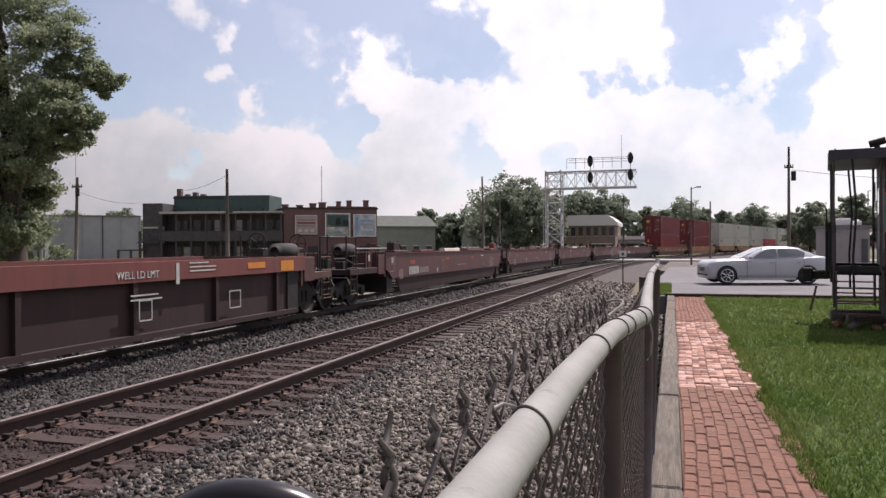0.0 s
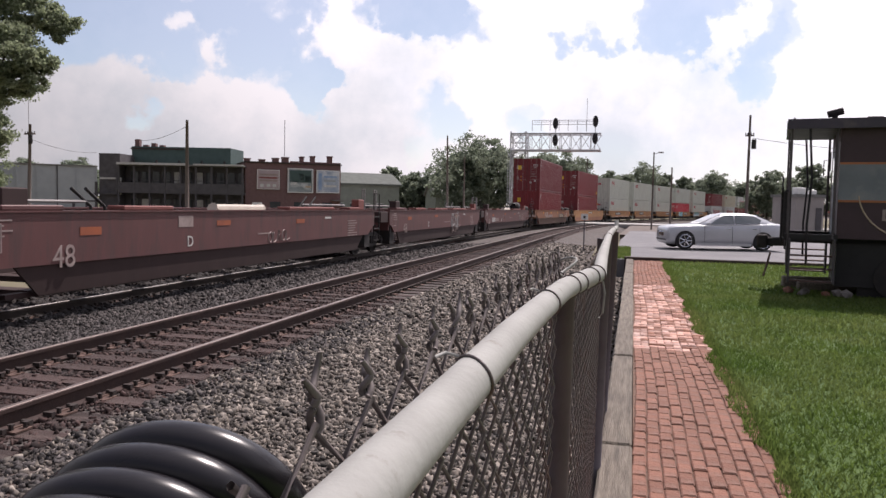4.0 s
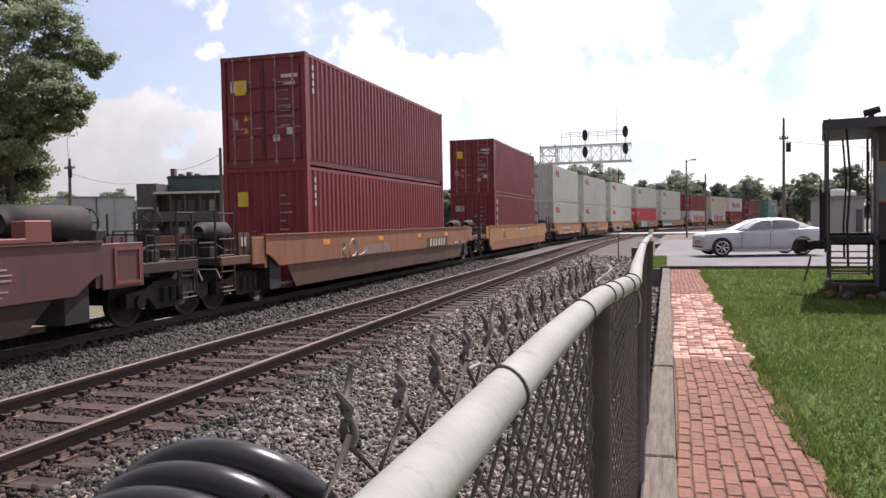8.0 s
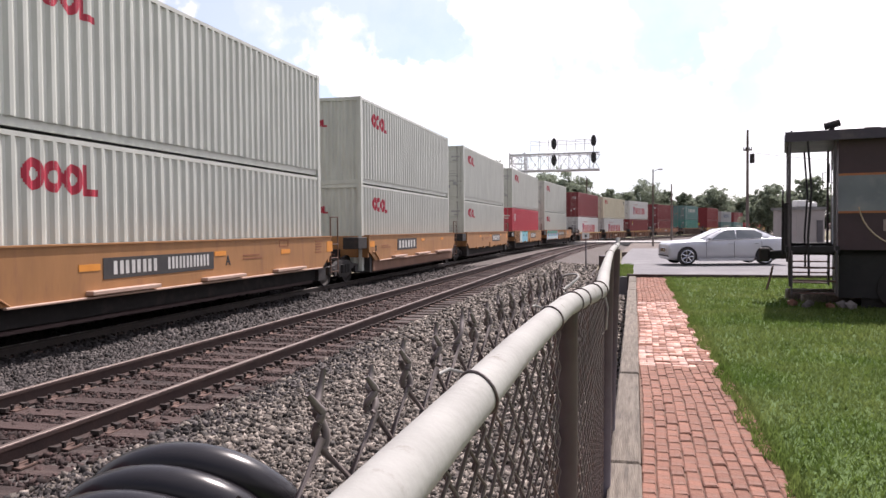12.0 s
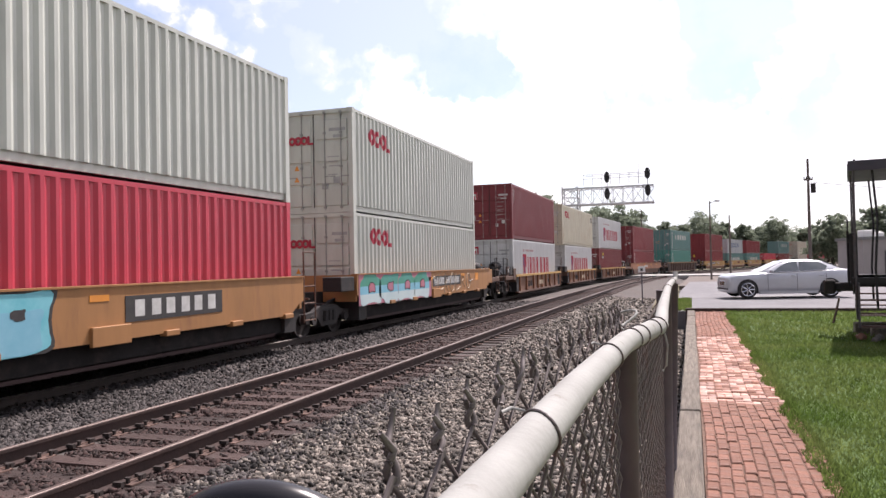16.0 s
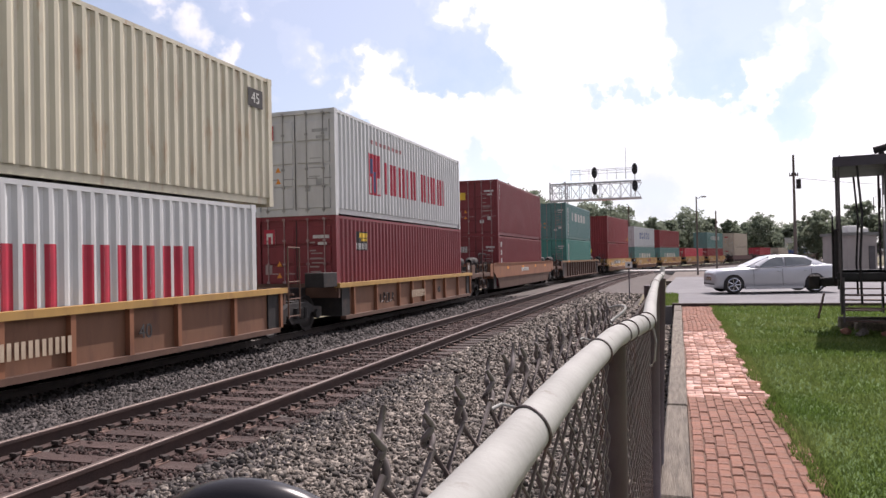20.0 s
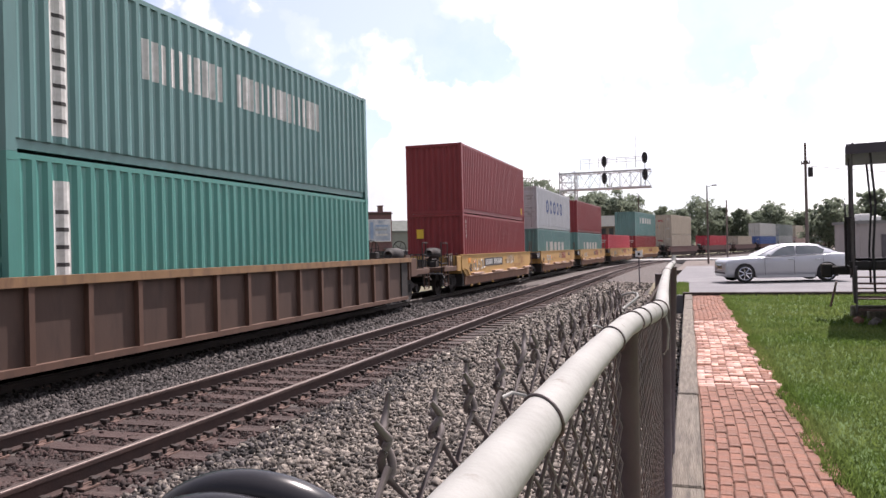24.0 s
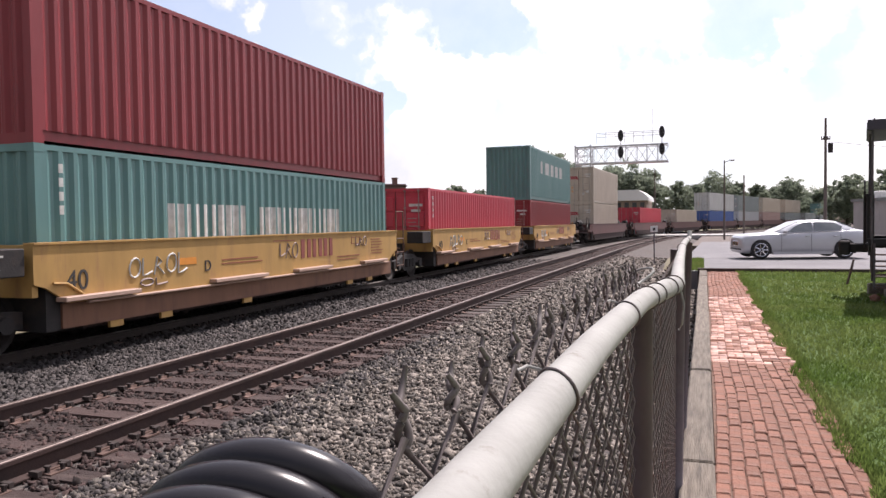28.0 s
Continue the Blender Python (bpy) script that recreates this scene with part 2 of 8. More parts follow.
M["gravel"] = mat("brown_gravel", (0.17, 0.14, 0.12), (0.11, 0.09, 0.08), 3, 0.96, bump=0.4, bscale=20)
M["dark_edge"] = mat("dark_timber_edging", (0.07, 0.05, 0.042), (0.04, 0.03, 0.027), 5, 0.92, bump=0.4)
M["well_black"] = mat("matt_black_steel", (0.013, 0.012, 0.012), (0.02, 0.018, 0.018), 4, 0.92, dirt=(0.035, 0.028, 0.025), dscale=2, spec=0.2)
M["black"] = mat("black_steel", (0.022, 0.02, 0.022), (0.014, 0.013, 0.015), 5, 0.6, metal=0.2)
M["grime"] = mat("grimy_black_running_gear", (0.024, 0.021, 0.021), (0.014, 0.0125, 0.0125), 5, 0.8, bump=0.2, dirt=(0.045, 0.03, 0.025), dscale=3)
M["wheel_tread"] = mat("grimy_wheel_steel", (0.03, 0.025, 0.024), (0.018, 0.015, 0.015), 5, 0.75, metal=0.2, dirt=(0.04, 0.03, 0.026), dscale=4)
M["silver"] = mat("aluminium_signal_paint", (0.55, 0.56, 0.58), (0.46, 0.47, 0.49), 3, 0.5, metal=0.2)
M["signal_black"] = mat("weathered_black_signal_paint", (0.05, 0.052, 0.06), (0.035, 0.036, 0.042), 4, 0.6)
M["pole"] = mat("weathered_pole_timber", (0.17, 0.14, 0.125), (0.105, 0.086, 0.078), 3, 0.95, bump=0.4, stretch=(4, 4, 0.4))
M["white_paint"] = mat("white_paint", (0.78, 0.78, 0.77), (0.70, 0.70, 0.69), 5, 0.6)
M["red_mark"] = mat("red_lettering_paint", (0.42, 0.018, 0.045), (0.34, 0.018, 0.04), 3, 0.6)
M["red_faint"] = mat("faded_red_lettering_paint", (0.42, 0.2, 0.2), (0.36, 0.18, 0.18), 3, 0.7)
M["maroon_mark"] = mat("faded_maroon_lettering_paint", (0.25, 0.06, 0.05), (0.18, 0.05, 0.04), 3, 0.7)
M["blue_mark"] = mat("faded_blue_lettering_paint", (0.085, 0.125, 0.26), (0.07, 0.10, 0.21), 3, 0.6)
M["white_mark"] = mat("white_lettering_paint", (0.62, 0.62, 0.60), (0.44, 0.44, 0.42), 5, 0.7)
M["grey_mark"] = mat("faded_grey_print", (0.36, 0.37, 0.37), (0.28, 0.29, 0.29), 5, 0.7)
M["dark_mark"] = mat("black_lettering_paint", (0.03, 0.028, 0.03), (0.045, 0.042, 0.04), 5, 0.7)
M["orange_mark"] = mat("orange_reflective_plate", (0.72, 0.28, 0.03), (0.6, 0.22, 0.03), 3, 0.6)
M["yellow_mark"] = mat("yellow_placard", (0.75, 0.50, 0.04), (0.62, 0.4, 0.04), 3, 0.6)
M["hose"] = mat("glossy_black_rubber", (0.010, 0.009, 0.011), (0.016, 0.014, 0.017), 6, 0.27, spec=0.4)


def paint(name, c, rust=(0.15, 0.075, 0.05), amount=0.66, rough=0.42, spec=0.5):
    """Weathered container or railcar paint with streaks that run down."""
    return mat(name, c, tuple(v * 0.82 for v in c), 1.2, rough, bump=0.05, bscale=12, dirt=rust, dscale=1.6, dmin=amount, dmax=amount + 0.22, stretch=(2.2, 2.2, 0.5), detail=8, spec=spec)


P = {
    "maroon": paint("maroon_container_paint", (0.205, 0.035, 0.043), spec=0.32),
    "red": paint("red_container_paint", (0.24, 0.035, 0.042), spec=0.32),
    "brightred": paint("bright_red_container_paint", (0.52, 0.04, 0.07)),
    "pale": paint("pale_grey_container_paint", (0.53, 0.555, 0.505), (0.36, 0.30, 0.26)),
    "white": paint("white_container_paint", (0.56, 0.575, 0.575), (0.38, 0.40, 0.37)),
    "grey": paint("light_grey_container_paint", (0.45, 0.475, 0.50), (0.30, 0.26, 0.25)),
    "beige": paint("rust_streaked_beige_container_paint", (0.55, 0.515, 0.395), (0.36, 0.20, 0.10), 0.56),
    "teal": paint("dull_teal_container_paint", (0.10, 0.225, 0.22), (0.12, 0.18, 0.17)),
    "green": paint("sea_green_container_paint", (0.06, 0.25, 0.215), (0.09, 0.19, 0.16)),
    "blue": paint("blue_container_paint", (0.05, 0.12, 0.36)),
    "ochre": paint("dull_ochre_railcar_paint", (0.25, 0.145, 0.07), (0.13, 0.068, 0.042), 0.5, 0.75, 0.5),
    "slate": paint("slate_grey_container_paint", (0.24, 0.28, 0.285), (0.20, 0.18, 0.17)),
    "pink": paint("faded_pink_container_paint", (0.42, 0.29, 0.27)),
    "tan": paint("tan_container_paint", (0.50, 0.43, 0.35)),
    "yellow": paint("faded_yellow_railcar_paint", (0.44, 0.262, 0.08), (0.27, 0.14, 0.065), 0.55, 0.7, 0.5),
    "orange": paint("faded_orange_railcar_paint", (0.36, 0.172, 0.062), (0.24, 0.108, 0.05), 0.54, 0.66, 0.5),
    "rustyellow": paint("rust_brown_railcar_paint", (0.275, 0.115, 0.058), (0.17, 0.072, 0.042), 0.5, 0.75, 0.5),
    "rustbrown": paint("dark_rust_brown_railcar_paint", (0.185, 0.088, 0.05), (0.115, 0.055, 0.036), 0.5, 0.75, 0.5),
    "brown": paint("rusty_brown_railcar_paint", (0.115, 0.06, 0.04), (0.07, 0.036, 0.026), 0.5, 0.75, 0.5),
    "oxide": paint("oxide_red_railcar_paint", (0.118, 0.044, 0.042), (0.066, 0.036, 0.035), 0.5, 0.6, 0.5),
    "redchord": paint("faded_red_railcar_paint", (0.20, 0.062, 0.052), (0.12, 0.05, 0.042), 0.55, 0.7, 0.5),
    # Brown darkened for the shadow that chord and ribs throw on the panels.
    "shadedbrown": paint("brown_railcar_paint_in_rib_shade", (0.078, 0.046, 0.035), (0.05, 0.03, 0.024), 0.5, 0.7, 0.4),
    # Paler than the car body: sunlight on ledges and lips is in this colour.
    "ledge": paint("sunlit_pink_ledge_paint", (0.44, 0.30, 0.235), (0.30, 0.17, 0.12), 0.6, 0.6, 0.5),
    "darkoxide": paint("very_dark_red_railcar_paint", (0.042, 0.022, 0.021), (0.065, 0.034, 0.028), 0.6, 0.85, 0.5),
}

# ---- mesh helpers ----


def part(name, bm, material, parent=None, label="", smooth=False):
    me = bpy.data.meshes.new(name)
    bm.normal_update()
    bm.to_mesh(me)
    bm.free()
    return part_of(name, me, material, parent, label, smooth)


def part_of(name, me, material, parent=None, label="", smooth=False):
    if material is not None and not me.materials:
        me.materials.append(material)
    if smooth:
        me.polygons.foreach_set("use_smooth", [True] * len(me.polygons))
    ob = new(name, me)
    ob.parent = parent
    if label:
        tagged(ob, label)
    return ob


def thing(name, m, label, category, group="", kind=""):
    ob = new(name)
    ob.empty_display_size = 0.2
    ob.matrix_world = m
    return tagged(ob, label, category, group, kind)


def box(bm, x0, y0, z0, x1, y1, z1, m=None, bevel=0.0):
    vs = [bm.verts.new((x, y, z)) for z in (z0, z1) for x, y in ((x0, y0), (x1, y0), (x1, y1), (x0, y1))]
    fs = [bm.faces.new([vs[i] for i in f]) for f in ((0, 3, 2, 1), (4, 5, 6, 7), (0, 1, 5, 4), (1, 2, 6, 5), (2, 3, 7, 6), (3, 0, 4, 7))]
    if bevel:
        es = list({e for f in fs for e in f.edges})
        out = bmesh.ops.bevel(bm, geom=es, offset=bevel, segments=1, affect="EDGES", profile=0.5)
        vs = list({v for f in out["faces"] for v in f.verts} | {v for v in vs if v.is_valid})
    if m is not None:
        for v in vs:
            v.co = m @ v.co
    return vs


def boxes(*rows, bevel=0.0):
    bm = bmesh.new()
    for r in rows:
        box(bm, *r, bevel=bevel)
    return bm


def tube(bm, pts, r, sides=8, caps=True):
    """A round bar along points; r is a number or one radius for each point."""
    pts = [Vector(p) for p in pts]
    rs = r if isinstance(r, (list, tuple)) else [r] * len(pts)
    rings = []
    for i, p in enumerate(pts):
        d = (pts[min(i + 1, len(pts) - 1)] - pts[max(i - 1, 0)]).normalized()
        a = d.cross(Vector((0, 0, 1)) if abs(d.z) < 0.9 else Vector((1, 0, 0))).normalized()
        b = d.cross(a)
        rings.append([bm.verts.new(p + (a * math.cos(k * math.tau / sides) + b * math.sin(k * math.tau / sides)) * rs[i]) for k in range(sides)])
    for q, s in zip(rings, rings[1:]):
        for k in range(sides):
            bm.faces.new((q[k], q[(k + 1) % sides], s[(k + 1) % sides], s[k]))
    if caps:
        bm.faces.new(rings[0])
        bm.faces.new(rings[-1][::-1])
    return rings


def tubes(rows, sides=6):
    bm = bmesh.new()
    for pts, r in rows:
        tube(bm, pts, r, sides)
    return bm


def prism(bm, poly, axis, a, b):
    """Extrude a flat outline (two coordinates a point) along an axis from a to b."""
    def co(u, v, w):
        return {"x": (w, u, v), "y": (u, w, v), "z": (u, v, w)}[axis]
    lo = [bm.verts.new(co(u, v, a)) for u, v in poly]
    hi = [bm.verts.new(co(u, v, b)) for u, v in poly]
    bm.faces.new(lo[::-1])
    bm.faces.new(hi)
    for i in range(len(poly)):
        j = (i + 1) % len(poly)
        bm.faces.new((lo[i], lo[j], hi[j], hi[i]))
    bmesh.ops.recalc_face_normals(bm, faces=bm.faces[:])


def mesh_from(name, verts, faces):
    me = bpy.data.meshes.new(name)
    me.from_pydata(verts, [], faces)
    me.update()
    return me


def np_mesh(name, co, tri):
    """A triangle mesh from arrays."""
    me = bpy.data.meshes.new(name)
    me.vertices.add(len(co))
    me.vertices.foreach_set("co", np.asarray(co, np.float32).ravel())
    n = len(tri)
    me.loops.add(3 * n)
    me.loops.foreach_set("vertex_index", np.asarray(tri, np.int32).ravel())
    me.polygons.add(n)
    me.polygons.foreach_set("loop_start", np.arange(0, 3 * n, 3, dtype=np.int32))
    me.polygons.foreach_set("loop_total", np.full(n, 3, np.int32))
    me.update(calc_edges=True)
    return me


def lettering(body, size, depth=0.006):
    """Letters of the built-in font as a mesh, upright in the y-z plane, read from the +x side, centred."""
    cu = bpy.data.curves.new("lettering", "FONT")
    cu.body, cu.size, cu.extrude, cu.align_x, cu.align_y = body, size, depth, "CENTER", "CENTER"
    tmp = bpy.data.objects.new("lettering", cu)
    scene.collection.objects.link(tmp)
    me = bpy.data.meshes.new_from_object(tmp.evaluated_get(bpy.context.evaluated_depsgraph_get()))
    bpy.data.objects.remove(tmp)
    bpy.data.curves.remove(cu)
    me.transform(Matrix(((0, 0, 1, 0), (1, 0, 0, 0), (0, 1, 0, 0), (0, 0, 0, 1))))
    return me


# ---- the line of the tracks ----
TRAIN_X, TRACK_GAP = -5.22, 4.5
CURVE_FROM, CURVE_R, SPIRAL = 38.0, 300.0, 40.0
EASE_FROM, EASED_K = 120.0, 0.0006  # past here the curve eases to almost straight
FALL_FROM, FALL = 15.0, 0.004


def fall(y):
    return -FALL * max(0.0, min(y, 260.0) - FALL_FROM)


LINE = []
_x, _y, _h = TRAIN_X, CURVE_FROM, 0.0
for _i in range(1400):
    LINE.append((_x, _y, _h))
    _k = min(1.0, _i * 0.5 / SPIRAL) / CURVE_R
    _k += (EASED_K - _k) * min(1.0, max(0.0, CURVE_FROM + _i * 0.5 - EASE_FROM) / 30.0)
    _h += _k * 0.5
    _x, _y = _x + math.sin(_h) * 0.5, _y + math.cos(_h) * 0.5


def on_line(s, off=0.0):
    """A point of the train's track centre line, s metres along it, off metres to its right, and the heading."""
    if s <= CURVE_FROM:
        x, y, h = TRAIN_X, s, 0.0
    else:
        f = min((s - CURVE_FROM) * 2, len(LINE) - 2)
        i = int(f)
        x, y, h = (a + (b - a) * (f - i) for a, b in zip(LINE[i], LINE[i + 1]))
    return Vector((x + off * math.cos(h), y - off * math.sin(h), fall(y))), h


def travelled(t):
    return 12.5 * t + 0.016 * t * t


def ride(u, t, half=6.0):
    """The pose of a rigid body centred u metres back in the train at t seconds."""
    s = u - travelled(t)
    a, b = on_line(s - half)[0], on_line(s + half)[0]
    d = (b - a).normalized()
    side = d.cross(Vector((0, 0, 1))).normalized()
    up = side.cross(d)
    m = Matrix((side, d, up)).transposed().to_4x4()
    m.translation = (a + b) / 2
    return m


RIDERS = []  # things that ride with the train: object, place in the train, half length

# ---- ground, ballast and tracks ----


def make_ground():
    ys = [-3000, -400, -60, FALL_FROM, 60, 120, 180, 260, 500, 3500]
    xs = [-3500, -300, -60, 0, 60, 300, 3500]
    vs = [(x, y, -0.62 + fall(y)) for y in ys for x in xs]
    n = len(xs)
    fs = [(j * n + i, j * n + i + 1, (j + 1) * n + i + 1, (j + 1) * n + i) for j in range(len(ys) - 1) for i in range(n - 1)]
    tagged(part_of("ground", mesh_from("ground", vs, fs), M["ground"]), "flat dry ground with patchy grass reaching the horizon", "ground", kind="structure")


make_ground()

# height of the ballast across the line, by metres to the right of the train's track centre
SECOND_LOWER = 0.09  # the train's track lies this much lower
BED = [(-4.2, -0.84), (-2.6, -0.41), (-1.5, -0.30), (-0.72, -0.29), (0, -0.30), (0.72, -0.29), (1.5, -0.31), (2.25, -0.34), (3.0, -0.22), (3.78, -0.2), (4.5, -0.21), (5.22, -0.2), (6.0, -0.2), (7.2, -0.27), (8.4, -0.31), (9.85, -0.30)]


def bed_z(x, y):
    """Ballast height where the line is straight."""
    off = x - TRAIN_X
    return float(np.interp(off, [p[0] for p in BED], [p[1] for p in BED])) + fall(y)


def make_bed():
    ss = [-420, -100, -40, -10] + list(range(0, 40, 4)) + list(range(40, 560, 10))
    vs, fs = [], []
    for s in ss:
        k = min(1.0, max(0.0, (s - 28) / 14))
        for off, z in BED:
            w = off if off < 6 else off + (6 + (off - 6) * 0.5 - off) * k
            p = on_line(s, w)[0]
            vs.append((p.x, p.y, p.z + z - (0.32 * k * max(0, off - 6) / 3.85)))
    n = len(BED)
    for j in range(len(ss) - 1):
        for i in range(n - 1):
            fs.append((j * n + i, j * n + i + 1, (j + 1) * n + i + 1, (j + 1) * n + i))
    tagged(part_of("ballast_bed", mesh_from("ballast_bed", vs, fs), M["bed"]), "grey crushed stone ballast bed under two railroad tracks", "ballast", kind="structure")


make_bed()

RAIL_SHAPE = [(-0.07, -0.17), (0.07, -0.17), (0.07, -0.158), (0.012, -0.14), (0.012, -0.045), (0.036, -0.035), (0.036, -0.006), (0.03, 0.0), (-0.03, 0.0), (-0.036, -0.006), (-0.036, -0.035), (-0.012, -0.045), (-0.012, -0.14), (-0.07, -0.158)]


def sweep_line(shape, off, ss):
    vs, fs, n = [], [], len(shape)
    for s in ss:
        for w, z in shape:
            p = on_line(s, off + w)[0]
            vs.append((p.x, p.y, p.z + z))
    for j in range(len(ss) - 1):
        for i in range(n):
            k = (i + 1) % n
            fs.append((j * n + i, (j + 1) * n + i, (j + 1) * n + k, j * n + k))
    return vs, fs


def bar_mesh(name, x, y, z, chamfer=0.012):
    """A bar with chamfered top edges, its top at z = 0."""
    bm = bmesh.new()
    prism(bm, [(-x / 2, -z), (x / 2, -z), (x / 2, -chamfer), (x / 2 - chamfer, 0), (-x / 2 + chamfer, 0), (-x / 2, -chamfer)], "y", -y / 2, y / 2)
    me = bpy.data.meshes.new(name)
    bm.to_mesh(me)
    bm.free()
    return me


TIE = bar_mesh("tie", 2.6, 0.23, 0.18)
TIE.materials.append(M["tie"])
TIE_SHADED_OILY = bar_mesh("tie", 2.6, 0.23, 0.18)
TIE_SHADED_OILY.materials.append(M["tie_shaded_oily"])


def plate_mesh():
    bm = boxes((-0.18, -0.09, -0.002, 0.18, 0.09, 0.012), (-0.095, -0.09, 0.012, -0.075, 0.09, 0.022), (0.075, -0.09, 0.012, 0.095, 0.09, 0.022))
    plate_faces = len(bm.faces)
    for x, y in ((-0.105, 0.05), (0.105, -0.05), (0.15, 0.05), (-0.15, -0.05)):
        box(bm, x - 0.013, y - 0.013, 0.01, x + 0.013, y + 0.013, 0.05)
        box(bm, x - 0.022, y - 0.018, 0.05, x + 0.022, y + 0.018, 0.062)
    # anchors clipped to the rail foot
    for x in (-0.08, 0.08):
        for y in (-0.135, 0.135):
            box(bm, x - 0.045, y - 0.02, 0.005, x + 0.045, y + 0.02, 0.045)
    bm.faces.ensure_lookup_table()
    for f in bm.faces[plate_faces:]:
        f.material_index = 1
    me = bpy.data.meshes.new("tie_plate")
    bm.to_mesh(me)
    bm.free()
    me.materials.append(M["plate"])
    me.materials.append(M["spike"])
    return me


PLATE = plate_mesh()


def make_track(name, off, near_from, near_to, label, rail_mat="rail", tie_mesh=None, dz=0.0, head="rail_head"):
    top = thing(name, Matrix(), label, "railroad track", kind="structure")
    ss = [-420, -60, 0, 20, 38] + [38 + 6 * i for i in range(1, 86)]
    for side in (-0.7535, 0.7535):
        vs, fs = sweep_line([(w, z + dz) for w, z in RAIL_SHAPE], off + side, ss)
        rail = part_of("rail", mesh_from("rail", vs, fs), M[rail_mat], top)
        vs, fs = sweep_line([(w, z + dz) for w, z in ((-0.029, 0.001), (0.029, 0.001), (0.022, 0.005), (-0.022, 0.005))], off + side, ss)
        part_of("rail_head", mesh_from("rail_head", vs, fs), M[head], rail, "worn shiny running surface")
    rnd = random.Random(5)
    s = near_from
    while s < near_to:
        p, h = on_line(s, off)
        m = pose(p.x + rnd.uniform(-0.03, 0.03), p.y, p.z + dz - 0.178 + rnd.uniform(-0.012, 0.004), 0, 0, -math.degrees(h) + rnd.uniform(-1.2, 1.2))
        tie = new("tie", tie_mesh or TIE)
        tie.parent, tie.matrix_world = top, m
        for side in (-0.7535, 0.7535):
            pl = new("tie_plate", PLATE)
            q, _ = on_line(s, off + side)
            pl.parent = top
            pl.matrix_world = pose(q.x, q.y, q.z + dz - 0.178, 0, 0, -math.degrees(h))
        s += 0.51
    far = bmesh.new()
    while s < 210:
        p, h = on_line(s, off)
        box(far, -1.3, -0.115, -0.1, 1.3, 0.115, 0, pose(p.x, p.y, p.z + dz - 0.18, 0, 0, -math.degrees(h)))
        s += 0.51
    s = near_from - 0.51
    while s > -30:
        p, h = on_line(s, off)
        box(far, -1.3, -0.115, -0.1, 1.3, 0.115, 0, pose(p.x, p.y, p.z + dz - 0.18))
        s -= 0.51
    tagged(part("ties", far, (tie_mesh or TIE).materials[0], top), kind="stuff")


make_track("track_1", TRACK_GAP, 5.0, 50.0, "rust-brown rails on weathered timber ties in ballast")
make_track("track_2", 0.0, 8.0, 46.0, "greasy rails on oily timber ties, darkened for shade under the train", "rail_shaded_oily", TIE_SHADED_OILY, -SECOND_LOWER, "rail_bright")

STONE = np.array([(x, y, z) for x in (-1, 1) for y in (-1, 1) for z in (-1, 1)], float) * 0.62
STONE_TRI = np.array([(0, 1, 3), (0, 3, 2), (4, 6, 7), (4, 7, 5), (0, 4, 5), (0, 5, 1), (2, 3, 7), (2, 7, 6), (0, 2, 6), (0, 6, 4), (1, 5, 7), (1, 7, 3)])


def scatter_stones(name, areas, material, label, seed, off_ties=False):
    """Angular stones: areas are x from, x to, y from, y to, number a square metre, size."""
    rs = np.random.RandomState(seed)
    co, n_all = [], 0
    for x0, x1, y0, y1, dens, size in areas:
        n = int((x1 - x0) * (y1 - y0) * dens)
        x, y = rs.uniform(x0, x1, n), rs.uniform(y0, y1, n)
        if off_ties:
            # stones fill the cribs between the ties
            y = np.where(rs.uniform(0, 1, n) < 0.78, np.floor((y - 5.0) / 0.51) * 0.51 + 5.0 + rs.uniform(0.12, 0.39, n), y)
        z = np.interp(x - TRAIN_X, [p[0] for p in BED], [p[1] for p in BED]) - FALL * np.maximum(0, y - FALL_FROM)
        r = size * rs.uniform(0.55, 1.35, n)
        v = STONE[None] * rs.uniform(0.35, 1.45, (n, 8, 1)) * rs.uniform(0.45, 1.5, (n, 1, 3))
        a, b = rs.uniform(0, math.tau, n), rs.uniform(-0.9, 0.9, n)
        ca, sa, cb, sb = np.cos(a), np.sin(a), np.cos(b), np.sin(b)
        X, Y, Z = v[..., 0], v[..., 1], v[..., 2]
        Y, Z = Y * cb[:, None] - Z * sb[:, None], Y * sb[:, None] + Z * cb[:, None]
        X, Y = X * ca[:, None] - Y * sa[:, None], X * sa[:, None] + Y * ca[:, None]
        co.append(np.stack([X * r[:, None] + x[:, None], Y * r[:, None] + y[:, None], Z * r[:, None] + (z + 0.25 * r)[:, None]], -1).reshape(-1, 3))
        n_all += n
    tri = (STONE_TRI[None] + 8 * np.arange(n_all)[:, None, None]).reshape(-1, 3)
    tagged(part_of(name, np_mesh(name, np.concatenate(co), tri), material), label, "ballast", kind="stuff")


scatter_stones("ballast_stones", [(0.60, 4.58, -4.0, 5.0, 260, 0.032), (1.1, 4.58, 5.0, 10, 950, 0.0255), (0.60, 1.1, 5.0, 10, 380, 0.0255), (1.0, 4.58, 10, 16, 560, 0.030), (0.60, 1.0, 10, 16, 200, 0.030), (0.62, 4.58, 16, 26, 150, 0.042), (0.6, 4.3, 26, 34, 90, 0.055), (0.6, 3.0, 34, 44, 50, 0.06)], M["stone"], "loose angular grey ballast stones beside the track", 3)
scatter_stones("shoulder_ballast", [(0.58, 1.35, 5.0, 10, 560, 0.0255), (0.58, 1.25, 10, 16, 330, 0.030)], M["stone_dull"], "dark ballast stones along the near rail", 9)
scatter_stones("middle_ballast", [(-3.95, -2.05, 7, 16, 640, 0.029), (-3.95, -2.05, 16, 28, 190, 0.042), (-3.95, -2.05, 28, 42, 60, 0.055)], M["stone_dull"], "dark grey ballast stones between the two tracks", 5)
